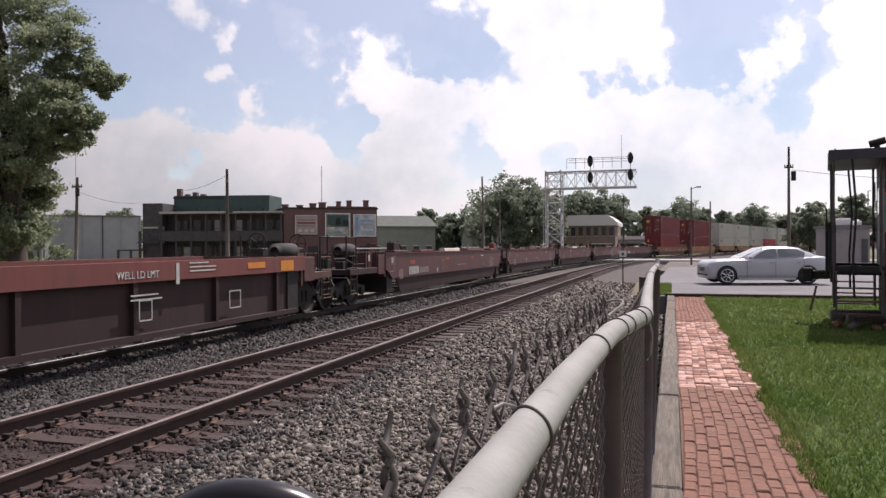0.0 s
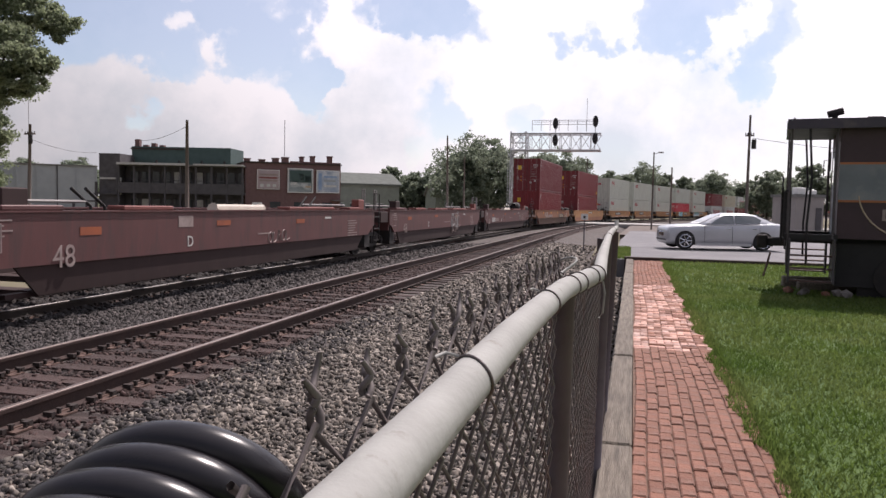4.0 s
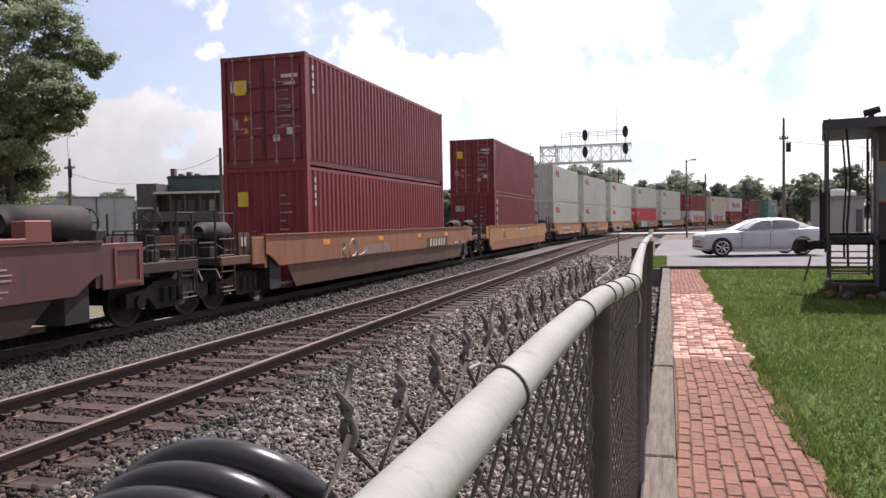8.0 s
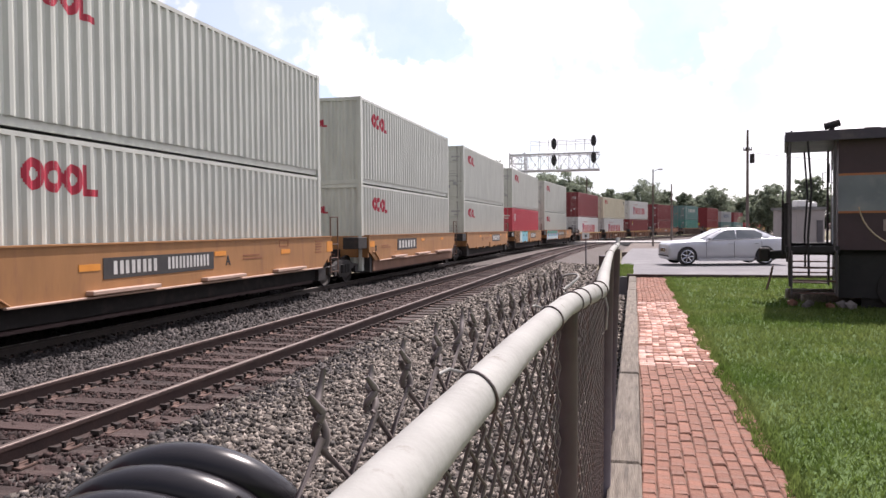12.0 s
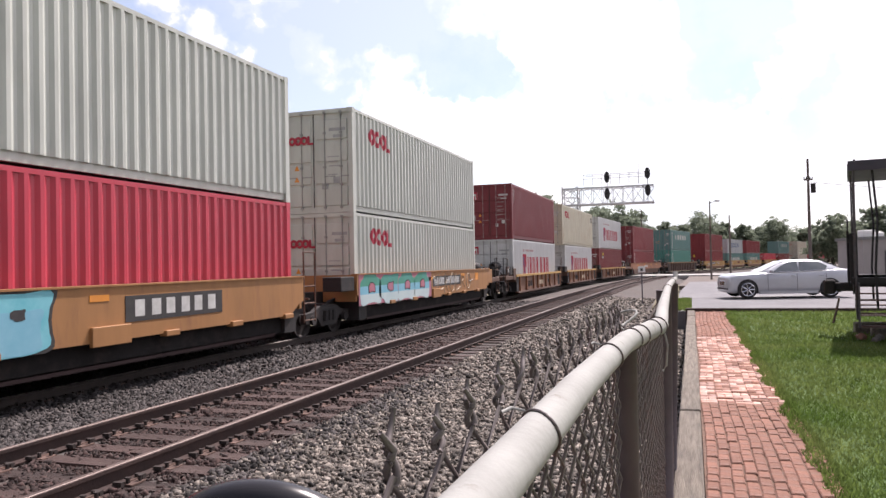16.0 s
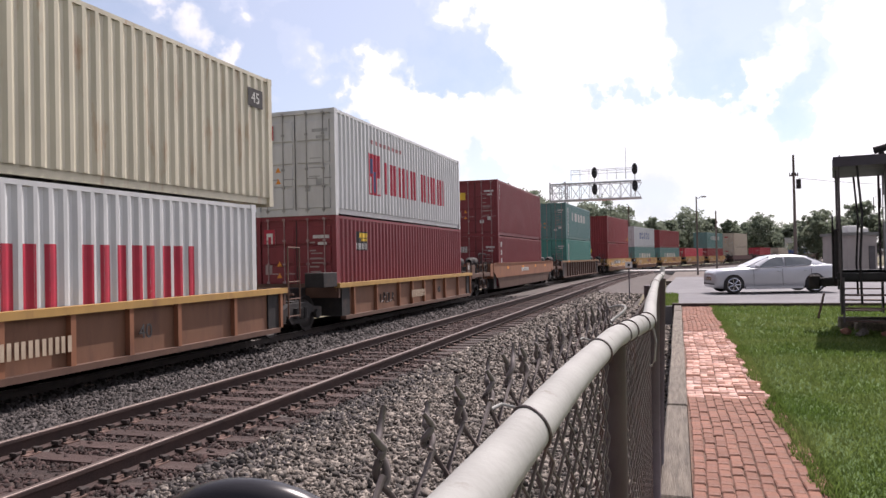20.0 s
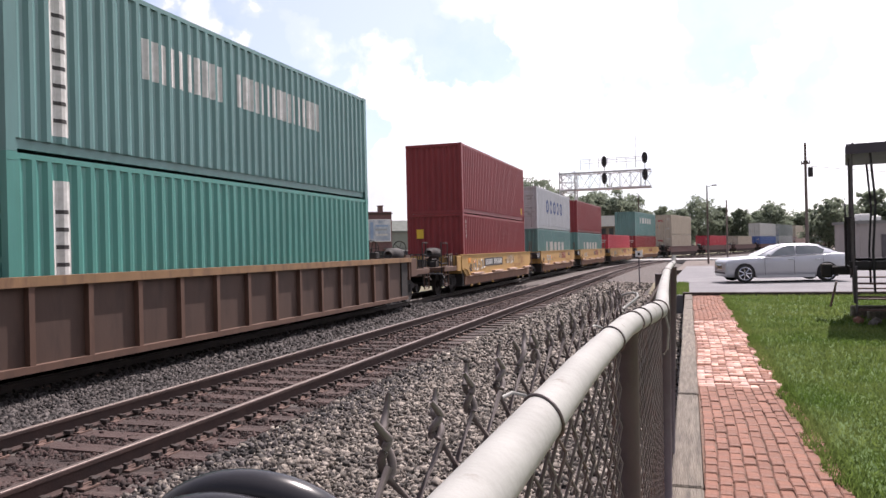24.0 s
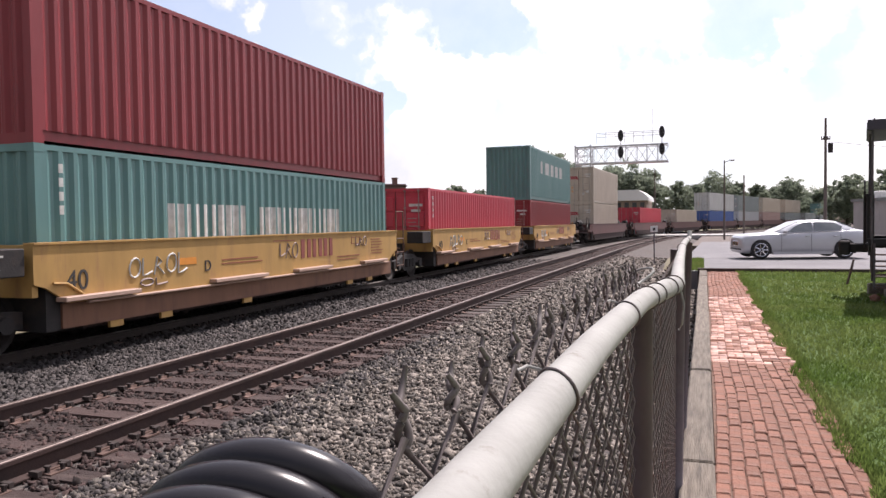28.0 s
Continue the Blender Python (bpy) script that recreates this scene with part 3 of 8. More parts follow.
scatter_stones("track_ballast", [(-1.33, -0.1, 6, 16, 300, 0.028), (-1.33, -0.1, 16, 30, 130, 0.036), (-2.05, -1.55, 7, 20, 280, 0.030), (0.1, 0.62, 5, 18, 300, 0.028)], M["stone_rusty"], "rust-stained ballast stones lying between the ties", 4, True)
scatter_stones("tie_dust", [(-1.33, -0.1, 6, 16, 190, 0.026), (-1.33, -0.1, 16, 30, 80, 0.034)], M["stone_rusty"], "rust-brown stones strewn over the ties", 8)

scatter_stones("shaded_oily_ballast", [(-6.6, -3.85, 8, 20, 420, 0.045), (-6.6, -3.85, 20, 40, 200, 0.06)], M["stone_shaded_oily"], "oil-stained ballast of the busy second track, darkened for train shade", 6)

# ---- brick path, timber curb, lawn, parking lot ----
PATH_Z = 0.17


def brick_mesh():
    bm = bmesh.new()
    x, y, c = 0.0395, 0.0825, 0.008
    lo = [bm.verts.new((a * x, b * y, -0.06)) for a, b in ((-1, -1), (1, -1), (1, 1), (-1, 1))]
    mi = [bm.verts.new((a * x, b * y, -c)) for a, b in ((-1, -1), (1, -1), (1, 1), (-1, 1))]
    hi = [bm.verts.new((a * (x - c), b * (y - c), 0)) for a, b in ((-1, -1), (1, -1), (1, 1), (-1, 1))]
    for p, q in ((lo, mi), (mi, hi)):
        for i in range(4):
            j = (i + 1) % 4
            bm.faces.new((p[i], p[j], q[j], q[i]))
    bm.faces.new(hi)
    return bm


def make_path():
    base = part("brick_path", boxes((4.85, -6, -0.4, 5.72, 26.35, PATH_Z - 0.014)), M["joint"])
    tagged(base, "narrow red brick path between timber curb and lawn", "path", kind="structure")
    rnd = random.Random(11)
    rows = []
    y = -5.9
    while y < 26.2:
        if 12.4 < y < 19.2:
            for k in range(5):
                turn = (int(round((y - 12.4) / 0.17)) + k) % 2
                for i in range(2):
                    dx, dy = (4.903 + 0.17 * k + (i * 0.085 if not turn else 0.0425), y + (0.085 if not turn else 0.0425 + i * 0.085))
                    rows.append((dx, dy, 90 * turn, rnd.random() < 0.62))
            y += 0.17
        else:
            for k in range(10):
                rows.append((4.90 + 0.0845 * k, y + 0.086 + (0.086 if k % 2 else 0), 0, False))
            y += 0.172
    pale_mesh, red_mesh = bpy.data.meshes.new("brick"), bpy.data.meshes.new("brick")
    bm = brick_mesh()
    bm.to_mesh(pale_mesh)
    bm.to_mesh(red_mesh)
    bm.free()
    pale_mesh.materials.append(M["brick_pale"])
    red_mesh.materials.append(M["brick"])
    proto = np.array([v.co[:] for v in red_mesh.vertices])
    tris = [tuple(t.vertices) for t in (red_mesh.calc_loop_triangles(), red_mesh.loop_triangles)[1]]
    rest = {True: [], False: []}
    for x, y, a, pale in rows:
        x += 0.014 * math.sin(y * 1.3) + rnd.uniform(-0.004, 0.004)
        m = pose(x, y + rnd.uniform(-0.006, 0.006), PATH_Z + rnd.uniform(-0.006, 0.008), rnd.uniform(-1.6, 1.6), rnd.uniform(-2.0, 2.0), a + rnd.uniform(-2.2, 2.2))
        if 8.2 < y < 13.0:
            ob = new("brick", pale_mesh if pale else red_mesh)
            ob.parent, ob.matrix_world = base, m
        else:
            r = np.array(m)
            rest[pale].append(proto @ r[:3, :3].T + r[:3, 3])
    for pale, co in rest.items():
        n = len(co)
        tri = (np.array(tris)[None] + len(proto) * np.arange(n)[:, None, None]).reshape(-1, 3)
        tagged(part_of("bricks", np_mesh("bricks", np.concatenate(co), tri), M["brick_pale_far" if pale else "brick_far"], base), kind="stuff")


M["brick_far"] = mat("red_paving_bricks", (0.27, 0.125, 0.082), (0.19, 0.082, 0.055), 11, 0.88, island=0.22, bump=0.5, bscale=38, dirt=(0.24, 0.145, 0.11), dscale=4)
M["brick_pale_far"] = mat("worn_pale_paving_bricks", (0.56, 0.36, 0.30), (0.36, 0.18, 0.13), 10, 0.88, island=0.4, bump=0.5, bscale=38, dirt=(0.6, 0.46, 0.41), dscale=4)


def make_curb():
    base = tagged(part("timber_curb", boxes((4.66, -6, -0.45, 4.84, 26.3, 0.1)), M["dark_edge"]), "line of grey weathered timbers edging the brick path", "curb", kind="structure")
    y, rnd = -5.9, random.Random(2)
    for n in (2.6, 2.5, 2.4, 2.55, 2.4, 2.45, 2.9, 2.5, 2.45, 2.6, 2.4, 2.5, 2.3):
        yy = y
        if yy > 26:
            break
        e = min(yy + n, 26.3)
        bm = bmesh.new()
        box(bm, 4.655, yy + 0.012, -0.1, 4.845, e - 0.012, PATH_Z + 0.03, bevel=0.012)
        timber = part("timber", bm, M["curb"], base)
        timber.rotation_euler = (0, 0, 0)
        timber.location = (rnd.uniform(-0.006, 0.006), 0, rnd.uniform(-0.01, 0.006))
        y = e


def make_lawn():
    lawn = tagged(part("lawn", boxes((5.70, -30, -0.7, 60, 26.3, PATH_Z - 0.01)), M["lawn"]), "mown green lawn beside the brick path", "lawn", kind="structure")
    rs = np.random.RandomState(8)
    co = []
    for x0, x1, y0, y1, n, hgt, wid in ((5.63, 8.0, 8, 13, 34000, 0.035, 0.006), (5.63, 9.5, 13, 19, 34000, 0.04, 0.008), (5.63, 12.5, 19, 26.3, 26000, 0.05, 0.012), (5.52, 5.76, 8, 26.2, 9000, 0.05, 0.008)):
        x, y = rs.uniform(x0, x1, n), rs.uniform(y0, y1, n)
        # the lawn creeps unevenly over the edge of the path
        edge = 5.61 + 0.05 * np.sin(y * 2.3) * np.sin(y * 0.77 + 1) + 0.03 * np.sin(y * 7.1)
        x = np.where(x < edge, edge + np.abs(rs.normal(0, 0.05, n)), x)
        a, lean = rs.uniform(0, math.tau, n), rs.uniform(-0.035, 0.035, (n, 2))
        h = hgt * rs.uniform(0.5, 1.5, n)
        w = wid * rs.uniform(0.6, 1.4, n)
        z = np.full(n, PATH_Z - 0.012)
        dx, dy = np.cos(a) * w, np.sin(a) * w
        co.append(np.stack([np.stack([x - dx, y - dy, z], -1), np.stack([x + dx, y + dy, z], -1), np.stack([x + lean[:, 0], y + lean[:, 1], z + h], -1)], 1).reshape(-1, 3))
    co = np.concatenate(co)
    tagged(part_of("grass", np_mesh("grass", co, np.arange(len(co)).reshape(-1, 3)), M["grass"]), "short green grass blades of the lawn", "grass", kind="stuff")
    tagged(part("timber_edging", boxes((4.6, 26.36, -0.3, 30, 26.6, 0.25)), M["dark_edge"]), "dark timber edging between lawn and parking lot", "edging", kind="structure")


def slab(name, outline, thick, material, label, category):
    """A paved sheet from x, y, z corners, with a vertical edge."""
    n = len(outline)
    vs = [tuple(p) for p in outline] + [(p[0], p[1], p[2] - thick) for p in outline]
    fs = [tuple(range(n))] + [(i + n, (i + 1) % n + n, (i + 1) % n, i) for i in range(n)]
    return tagged(part_of(name, mesh_from(name, vs, fs), material), label, category, kind="structure")


def make_lot():
    vs = [(4.35, 26.6, 0.16), (45, 26.6, 0.16), (45, 40, 0.16), (4.25, 40, 0.12), (4.6, 60, -0.05), (45, 60, 0.0)]
    fs = [(0, 1, 2, 3), (3, 2, 5, 4)]
    low = [(x, y, z - 0.9) for x, y, z in vs]
    fs += [(0, 3, 9, 6), (3, 4, 10, 9), (4, 5, 11, 10), (0, 6, 7, 1), (1, 7, 8, 2), (2, 8, 11, 5)]
    tagged(part_of("parking_lot", mesh_from("parking_lot", vs + low, fs), M["asphalt"]), "pale worn asphalt parking lot behind the lawn", "parking lot", kind="structure")
    # the road that crosses the tracks
    slab("road", [(-60, 96, -0.30), (90, 84, -0.27), (90, 92.5, -0.30), (-60, 104.5, -0.33)], 0.4, M["road"], "sunlit concrete road crossing the tracks", "road")
    slab("gravel_verge", [(3.9, 60, -0.33), (50, 60, -0.33), (50, 88, -0.42), (4.5, 91, -0.42)], 0.3, M["gravel"], "brown gravel verge between lot and road", "gravel")
    rs = np.random.RandomState(4)
    n = 2600
    x, y = rs.uniform(4.3, 4.75, n), rs.uniform(26.7, 33, n)
    a, h, w = rs.uniform(0, math.tau, n), rs.uniform(0.05, 0.16, n), rs.uniform(0.01, 0.02, n)
    z = np.full(n, 0.12)
    co = np.stack([np.stack([x - np.cos(a) * w, y - np.sin(a) * w, z], -1), np.stack([x + np.cos(a) * w, y + np.sin(a) * w, z], -1), np.stack([x + rs.uniform(-0.05, 0.05, n), y, z + h], -1)], 1).reshape(-1, 3)
    tagged(part_of("weeds", np_mesh("weeds", co, np.arange(3 * n).reshape(-1, 3)), M["grass"]), "green weeds at the edge of the parking lot", "weeds", kind="stuff")


make_curb()
make_lawn()
make_lot()

# ---- chain-link fence ----
PIPE = [(4.652, 2.6), (4.652, 5.2), (4.657, 5.45), (4.668, 5.75), (4.690, 5.91), (4.708, 6.03), (4.720, 6.11), (4.724, 6.17), (4.721, 6.29), (4.711, 6.69), (4.696, 7.4), (4.678, 8.4), (4.672, 9.2), (4.68, 9.85)]
PIPE_HEIGHT = [(2.6, 1.505), (5.5, 1.507), (6.3, 1.514), (6.6, 1.519), (9.9, 1.52)]


def pipe_x(y):
    return float(np.interp(y, [p[1] for p in PIPE], [p[0] for p in PIPE]))


def pipe_z(y):
    return float(np.interp(y, [p[0] for p in PIPE_HEIGHT], [p[1] for p in PIPE_HEIGHT]))


def make_fence():
    top = thing("chain_link_fence", Matrix(), "old galvanised chain-link fence with a bent pipe top rail", "fence")
    bm = bmesh.new()
    ys = [2.6 + 0.04 * i for i in range(182)]
    tube(bm, [(pipe_x(y), y, pipe_z(y)) for y in ys], [0.0225 if y < 6.13 else 0.0225 - 0.0045 * min(1, (y - 6.13) / 0.06) for y in ys], 24)
    part("top_rail", bm, M["galv"], top, "smooth grey galvanised pipe", smooth=True)
    for y, tilt in ((4.94, 0.9), (5.55, 0.8), (5.82, 0.3), (5.90, 0.25), (6.03, 0.15), (6.10, 0.2), (8.2, 0.1), (9.4, 0.1)):
        bm = bmesh.new()
        x, z, n = pipe_x(y), pipe_z(y), 22
        tube(bm, [(x + 0.0240 * math.cos(k * math.tau / n), y + tilt * 0.03 * math.cos(k * math.tau / n + 2.6), z + 0.0240 * math.sin(k * math.tau / n)) for k in range(n + 1)], 0.0017, 6, False)
        tie = part("tie_wire", bm, M["wire"], top)
        if y < 5.8:
            b0 = y + tilt * 0.03 * math.cos(2.2 + 2.6)
            part("loose_end", tubes([(((x - 0.016, b0 - 0.004, z + 0.0205), (x - 0.026, b0 - 0.018, z + 0.026), (x - 0.036, b0 - 0.03, z + 0.022)), 0.0018)], 6), M["galv"], tie, "bright bent wire end", smooth=True)
    for y, r, z1, tilt in ((5.93, 0.025, 1.488, -0.01), (8.55, 0.042, 1.5, -0.03), (9.75, 0.03, 1.5, -0.06)):
        bm = bmesh.new()
        x = 4.656 if y < 7 else 4.652 if y < 9 else pipe_x(y)
        tube(bm, [(x + tilt, y, -0.5), (x + tilt * 0.5, y, 0.6), (x, y, z1)], r, 18)
        part("post", bm, M["post"], top, "dark weathered round fence post", smooth=True)
    part("end_cap", tubes([(((4.68, 9.83, 1.52), (4.684, 9.95, 1.525), (4.686, 9.99, 1.57)), 0.016)], 10), M["galv"], top)
    part("curled_wire", tubes([([(4.655 + 0.03 * math.sin(k * 0.5), 5.86 + 0.012 * k, 1.535 + 0.03 * math.sin(k * 0.33)) for k in range(16)], 0.0028)], 6), M["galv"], top, "loose curled binding wire", smooth=True)
    part("hanging_wire", tubes([(((4.735, 6.1, 1.50), (4.742, 6.08, 1.47), (4.738, 6.09, 1.42), (4.73, 6.1, 1.405)), 0.003)], 6), M["galv"], top, "bent wire hanging from the rail", smooth=True)
    # woven wires, bound in pairs at the top
    a, y0, rnd = 0.0445, 3.006, random.Random(6)
    bm = bmesh.new()
    n, levels, step = int((9.72 - y0) / a), 36, 0.039

    def mesh_top(y):
        return 1.547 - 0.085 * min(1.0, max(0.0, (y - 6.02) / 0.2))

    def mesh_x(y, z):
        return min(pipe_x(y), 4.668) - 0.0275 + 0.012 * math.sin(y * 2.1) * max(0, 1.45 - z) * 0.6

    for i in range(n):
        pts = []
        for k in range(levels + 1):
            z = mesh_top(y0 + i * a) - (levels - k) * step
            touch = (k + i) % 2
            y = y0 + (i + touch) * a
            pts.append((mesh_x(y, z) + (0.003 if touch else -0.003), y + 0.005 * math.sin(z * 9 + i), z + 0.004 * math.sin(i * 1.7 + k)))
        tube(bm, pts, 0.0026, 5, False)
    tagged(part("mesh", bm, M["wire"], top, "rusty brown woven chain-link wire", smooth=True), kind="stuff")
    # twisted ends that stick up beside the rail
    for j in range(1, n // 2):
        y = y0 + 2 * j * a + rnd.uniform(-0.006, 0.006)
        if y < 4.52 or y > 5.95:
            continue
        x = mesh_x(y, 1.54)
        bm = bmesh.new()
        h, lean, turn = rnd.uniform(0.014, 0.024), rnd.uniform(-0.008, 0.008), rnd.uniform(0, 3)
        for q in (0, 1):
            pts = []
            for k in range(13):
                w = k / 12
                ang = q * math.pi + turn + w * 3.6
                pts.append((x + 0.0032 * math.cos(ang), y + lean * w + 0.0032 * math.sin(ang), 1.545 + w * h))
            e, s, long = pts[-1], (1 if q else -1), rnd.uniform(0.7, 1.15) * (1 if q else 0.7)
            pts.append((e[0] - 0.001, y + lean + s * 0.008 * long, e[2] + 0.004))
            pts.append((e[0] - 0.003, y + lean + s * 0.021 * long, e[2] + 0.019 * long))
            tube(bm, pts, [0.0027] * 13 + [0.0026, 0.0016], 6)
        part("twisted_wire_end", bm, M["wire"], top, smooth=True)


make_fence()

# ---- the train ----


def corrugated(bm, length, z0, z1, x, pitch=0.278, depth=0.040, outward=1, axis="y", lo=None):
    """A vertical corrugated sheet of ribs; x is its outer plane."""
    n = max(2, int(round(length / pitch)))
    p = length / n
    lo = -length / 2 if lo is None else lo
    prof = []
    for i in range(n):
        b = lo + i * p
        prof += [(b, 0), (b + 0.26 * p, 0), (b + 0.505 * p, 1), (b + 0.755 * p, 1)]
    prof.append((lo + length, 0))
    rows = []
    for y, d in prof:
        w = x - outward * depth * d
        pts = [(w, y, z) if axis == "y" else (y, w, z) for z in (z0, z1)]
        rows.append([bm.verts.new(q) for q in pts])
    for a, b in zip(rows, rows[1:]):
        bm.faces.new((a[0], b[0], b[1], a[1]))


CONTAINER_MESHES = {}


def container_meshes(length, height, ends):
    """Meshes of a container's parts, without material; lead end towards -y."""
    key = (length, height, ends)
    if key in CONTAINER_MESHES:
        return CONTAINER_MESHES[key]
    H, W, Lh = height, 1.219, length / 2
    out = []

    def keep(name, bm):
        bmesh.ops.recalc_face_normals(bm, faces=bm.faces[:])
        me = bpy.data.meshes.new(name)
        bm.to_mesh(me)
        bm.free()
        out.append((name, me))

    bm = bmesh.new()
    for y in (-Lh + 0.08, Lh - 0.08):
        for x in (-W + 0.06, W - 0.06):
            box(bm, x - 0.06, y - 0.08, 0, x + 0.06, y + 0.08, H)
    for x in (-W + 0.04, W - 0.04):
        s = 1 if x > 0 else -1
        a, b = sorted((s * (W - 0.13), s * (W - 0.062)))
        box(bm, a, -Lh + 0.16, 0.045, b, Lh - 0.16, 0.2)
        box(bm, x - 0.035, -Lh + 0.16, H - 0.09, x + 0.033, Lh - 0.16, H - 0.012)
    for y in (-Lh + 0.06, Lh - 0.06):
        box(bm, -W + 0.12, y - 0.055, 0, W - 0.12, y + 0.055, 0.15)
        box(bm, -W + 0.12, y - 0.055, H - 0.11, W - 0.12, y + 0.055, H)
    keep("frame", bm)
    for y in (-Lh, Lh):
        s = 1 if y > 0 else -1
        for x in (-1, 1):
            for z in (0, H - 0.118):
                bm = bmesh.new()
                box(bm, x * (W + 0.004) - (0.165 if x > 0 else 0), y + 0.006 * s - (0.18 if s > 0 else 0), z - 0.003, x * (W + 0.004) + (0 if x > 0 else 0.165), y + 0.006 * s + (0 if s > 0 else 0.18), z + 0.121)
                keep("corner_casting", bm)
    for x in (-1, 1):
        bm = bmesh.new()
        corrugated(bm, length - 0.3, 0.19, H - 0.075, x * (W - 0.006), depth=0.04, outward=x)
        keep("side_wall", bm)
    bm = bmesh.new()
    n = int(length / 0.28)
    for i in range(n):
        y = -Lh + 0.2 + (length - 0.4) * i / (n - 1)
        box(bm, -W + 0.1, y - 0.06, H - 0.03, W - 0.1, y + 0.06, H - 0.008)
    box(bm, -W + 0.07, -Lh + 0.1, H - 0.045, W - 0.07, Lh - 0.1, H - 0.028)
    keep("roof", bm)
    keep("floor", boxes((-W + 0.07, -Lh + 0.1, 0.1, W - 0.07, Lh - 0.1, 0.16)))
    for s, kind in ((-1, ends[0]), (1, ends[1])):
        if kind == "p":
            bm = bmesh.new()
            corrugated(bm, 2 * W - 0.22, 0.13, H - 0.1, s * (Lh - 0.03), 0.26, 0.045, s, "x")
            keep("end_wall", bm)
        else:
            for d in (-1, 1):
                bm = bmesh.new()
                x0, x1 = sorted((d * 0.012, d * (W - 0.115)))
                y = s * (Lh - 0.075)
                box(bm, x0, y - 0.025, 0.15, x1, y + 0.025, H - 0.11)
                keep("door", bm)
                for k in range(4):
                    bm = bmesh.new()
                    z = 0.2 + (H - 0.42) * k / 4
                    box(bm, x0 + 0.06, y + s * 0.035 - 0.022, z, x1 - 0.06, y + s * 0.035 + 0.022, z + (H - 0.42) / 4 - 0.07, bevel=0.012)
                    keep("door_panel", bm)
                keep("door_seal", boxes((d * 0.006 - 0.006, y + s * 0.025 - 0.012, 0.15, d * 0.006 + 0.006, y + s * 0.036, H - 0.11), (d * (W - 0.118) - 0.012, y + s * 0.02, 0.15, d * (W - 0.118) + 0.012, y + s * 0.034, H - 0.11)) if s > 0 else boxes((d * 0.006 - 0.006, y - 0.036, 0.15, d * 0.006 + 0.006, y - 0.013, H - 0.11), (d * (W - 0.118) - 0.012, y - 0.034, 0.15, d * (W - 0.118) + 0.012, y - 0.02, H - 0.11)))
            for x in (-0.86, -0.36, 0.36, 0.86):
                bm = bmesh.new()
                y = s * (Lh - 0.012)
                tube(bm, [(x, y, 0.08), (x, y, H - 0.06)], 0.017, 6)
                for z in (0.12, 0.75, 1.25, H - 0.7, H - 0.12):
                    box(bm, x - 0.04, y - 0.03, z, x + 0.04, y + 0.012, z + 0.06)
                box(bm, x, y - 0.0, 1.0, x + 0.32, y + 0.014, 1.03)
                keep("locking_bar", bm)
    CONTAINER_MESHES[key] = out
    return out


def wall_depth(y, length):
    """How far a container's side lies behind its outer plane, y metres from the middle."""
    run = length - 0.3
    n = max(2, int(round(run / 0.278)))
    f = ((y + run / 2) / (run / n)) % 1.0
    return 0.006 + 0.04 * float(np.interp(f, (0, 0.26, 0.505, 0.755, 1.0), (0, 0, 1, 1, 0)))


def on_wall(name, spans, material, parent, length, label="", lift=0.003, W=1.219):
    """Paint on a corrugated side: columns of y from, y to and a function of y that gives z from and z to."""
    bm = bmesh.new()
    for y0, y1, zz in spans:
        n = max(1, int(math.ceil((y1 - y0) / 0.024)))
        ys = [y0 + (y1 - y0) * k / n for k in range(n + 1)]
        for a, b in zip(ys, ys[1:]):
            if zz((a + b) / 2) is None:
                continue
            z0, z1 = zz((a + b) / 2)
            xa, xb = W - wall_depth(a, length) + lift, W - wall_depth(b, length) + lift
            bm.faces.new([bm.verts.new(q) for q in ((xa, a, z0), (xb, b, z0), (xb, b, z1), (xa, a, z1))])
    bmesh.ops.remove_doubles(bm, verts=bm.verts[:], dist=0.0005)
    return part(name, bm, material, parent, label)


def wall_bars(name, rows, material, parent, length, label="", lift=0.003):
    """Upright painted bars on a corrugated side, each a part of its own."""
    for y0, y1, z0, z1 in rows:
        on_wall(name, [(y0, y1, lambda y, a=z0, b=z1: (a, b))], material, parent, length, label, lift)


def wall_ring(name, cy, cz, ry, rz, inner, material, parent, length, label=""):
    """A painted ring on a corrugated side."""
    def edge(y, q, sign):
        d = 1 - ((y - cy) / (ry * q)) ** 2
        return cz + sign * rz * q * math.sqrt(max(0.0, d))

    def upper(y):
        return (edge(y, inner, 1) if abs(y - cy) < ry * inner else cz, edge(y, 1, 1))

    def lower(y):
        return (edge(y, 1, -1), edge(y, inner, -1) if abs(y - cy) < ry * inner else cz)
    return on_wall(name, [(cy - ry, cy + ry, upper), (cy - ry, cy + ry, lower)], material, parent, length, label)


def bars(name, rows, x, material, parent, label=""):
    """Flat painted bars on a side, x its plane: rows of y from, y to, z from, z to."""
    bm = bmesh.new()
    for y0, y1, z0, z1 in rows:
        box(bm, x - 0.004, y0, z0, x + 0.004, y1, z1)
    return part(name, bm, material, parent, label)


def glyphs(y0, y1, z0, z1, n, rnd, weight=0.26):
    """Plain upright bars in the rhythm of a word, two for each character."""
    rows, w = [], (y1 - y0) / n
    for i in range(n):
        a, b = y0 + w * i + 0.09 * w, y0 + w * (i + 1) - 0.09 * w
        rows += [(a, a + (b - a) * 0.36, z0, z1), (a + (b - a) * 0.64, b, z0, z1)]
    return rows


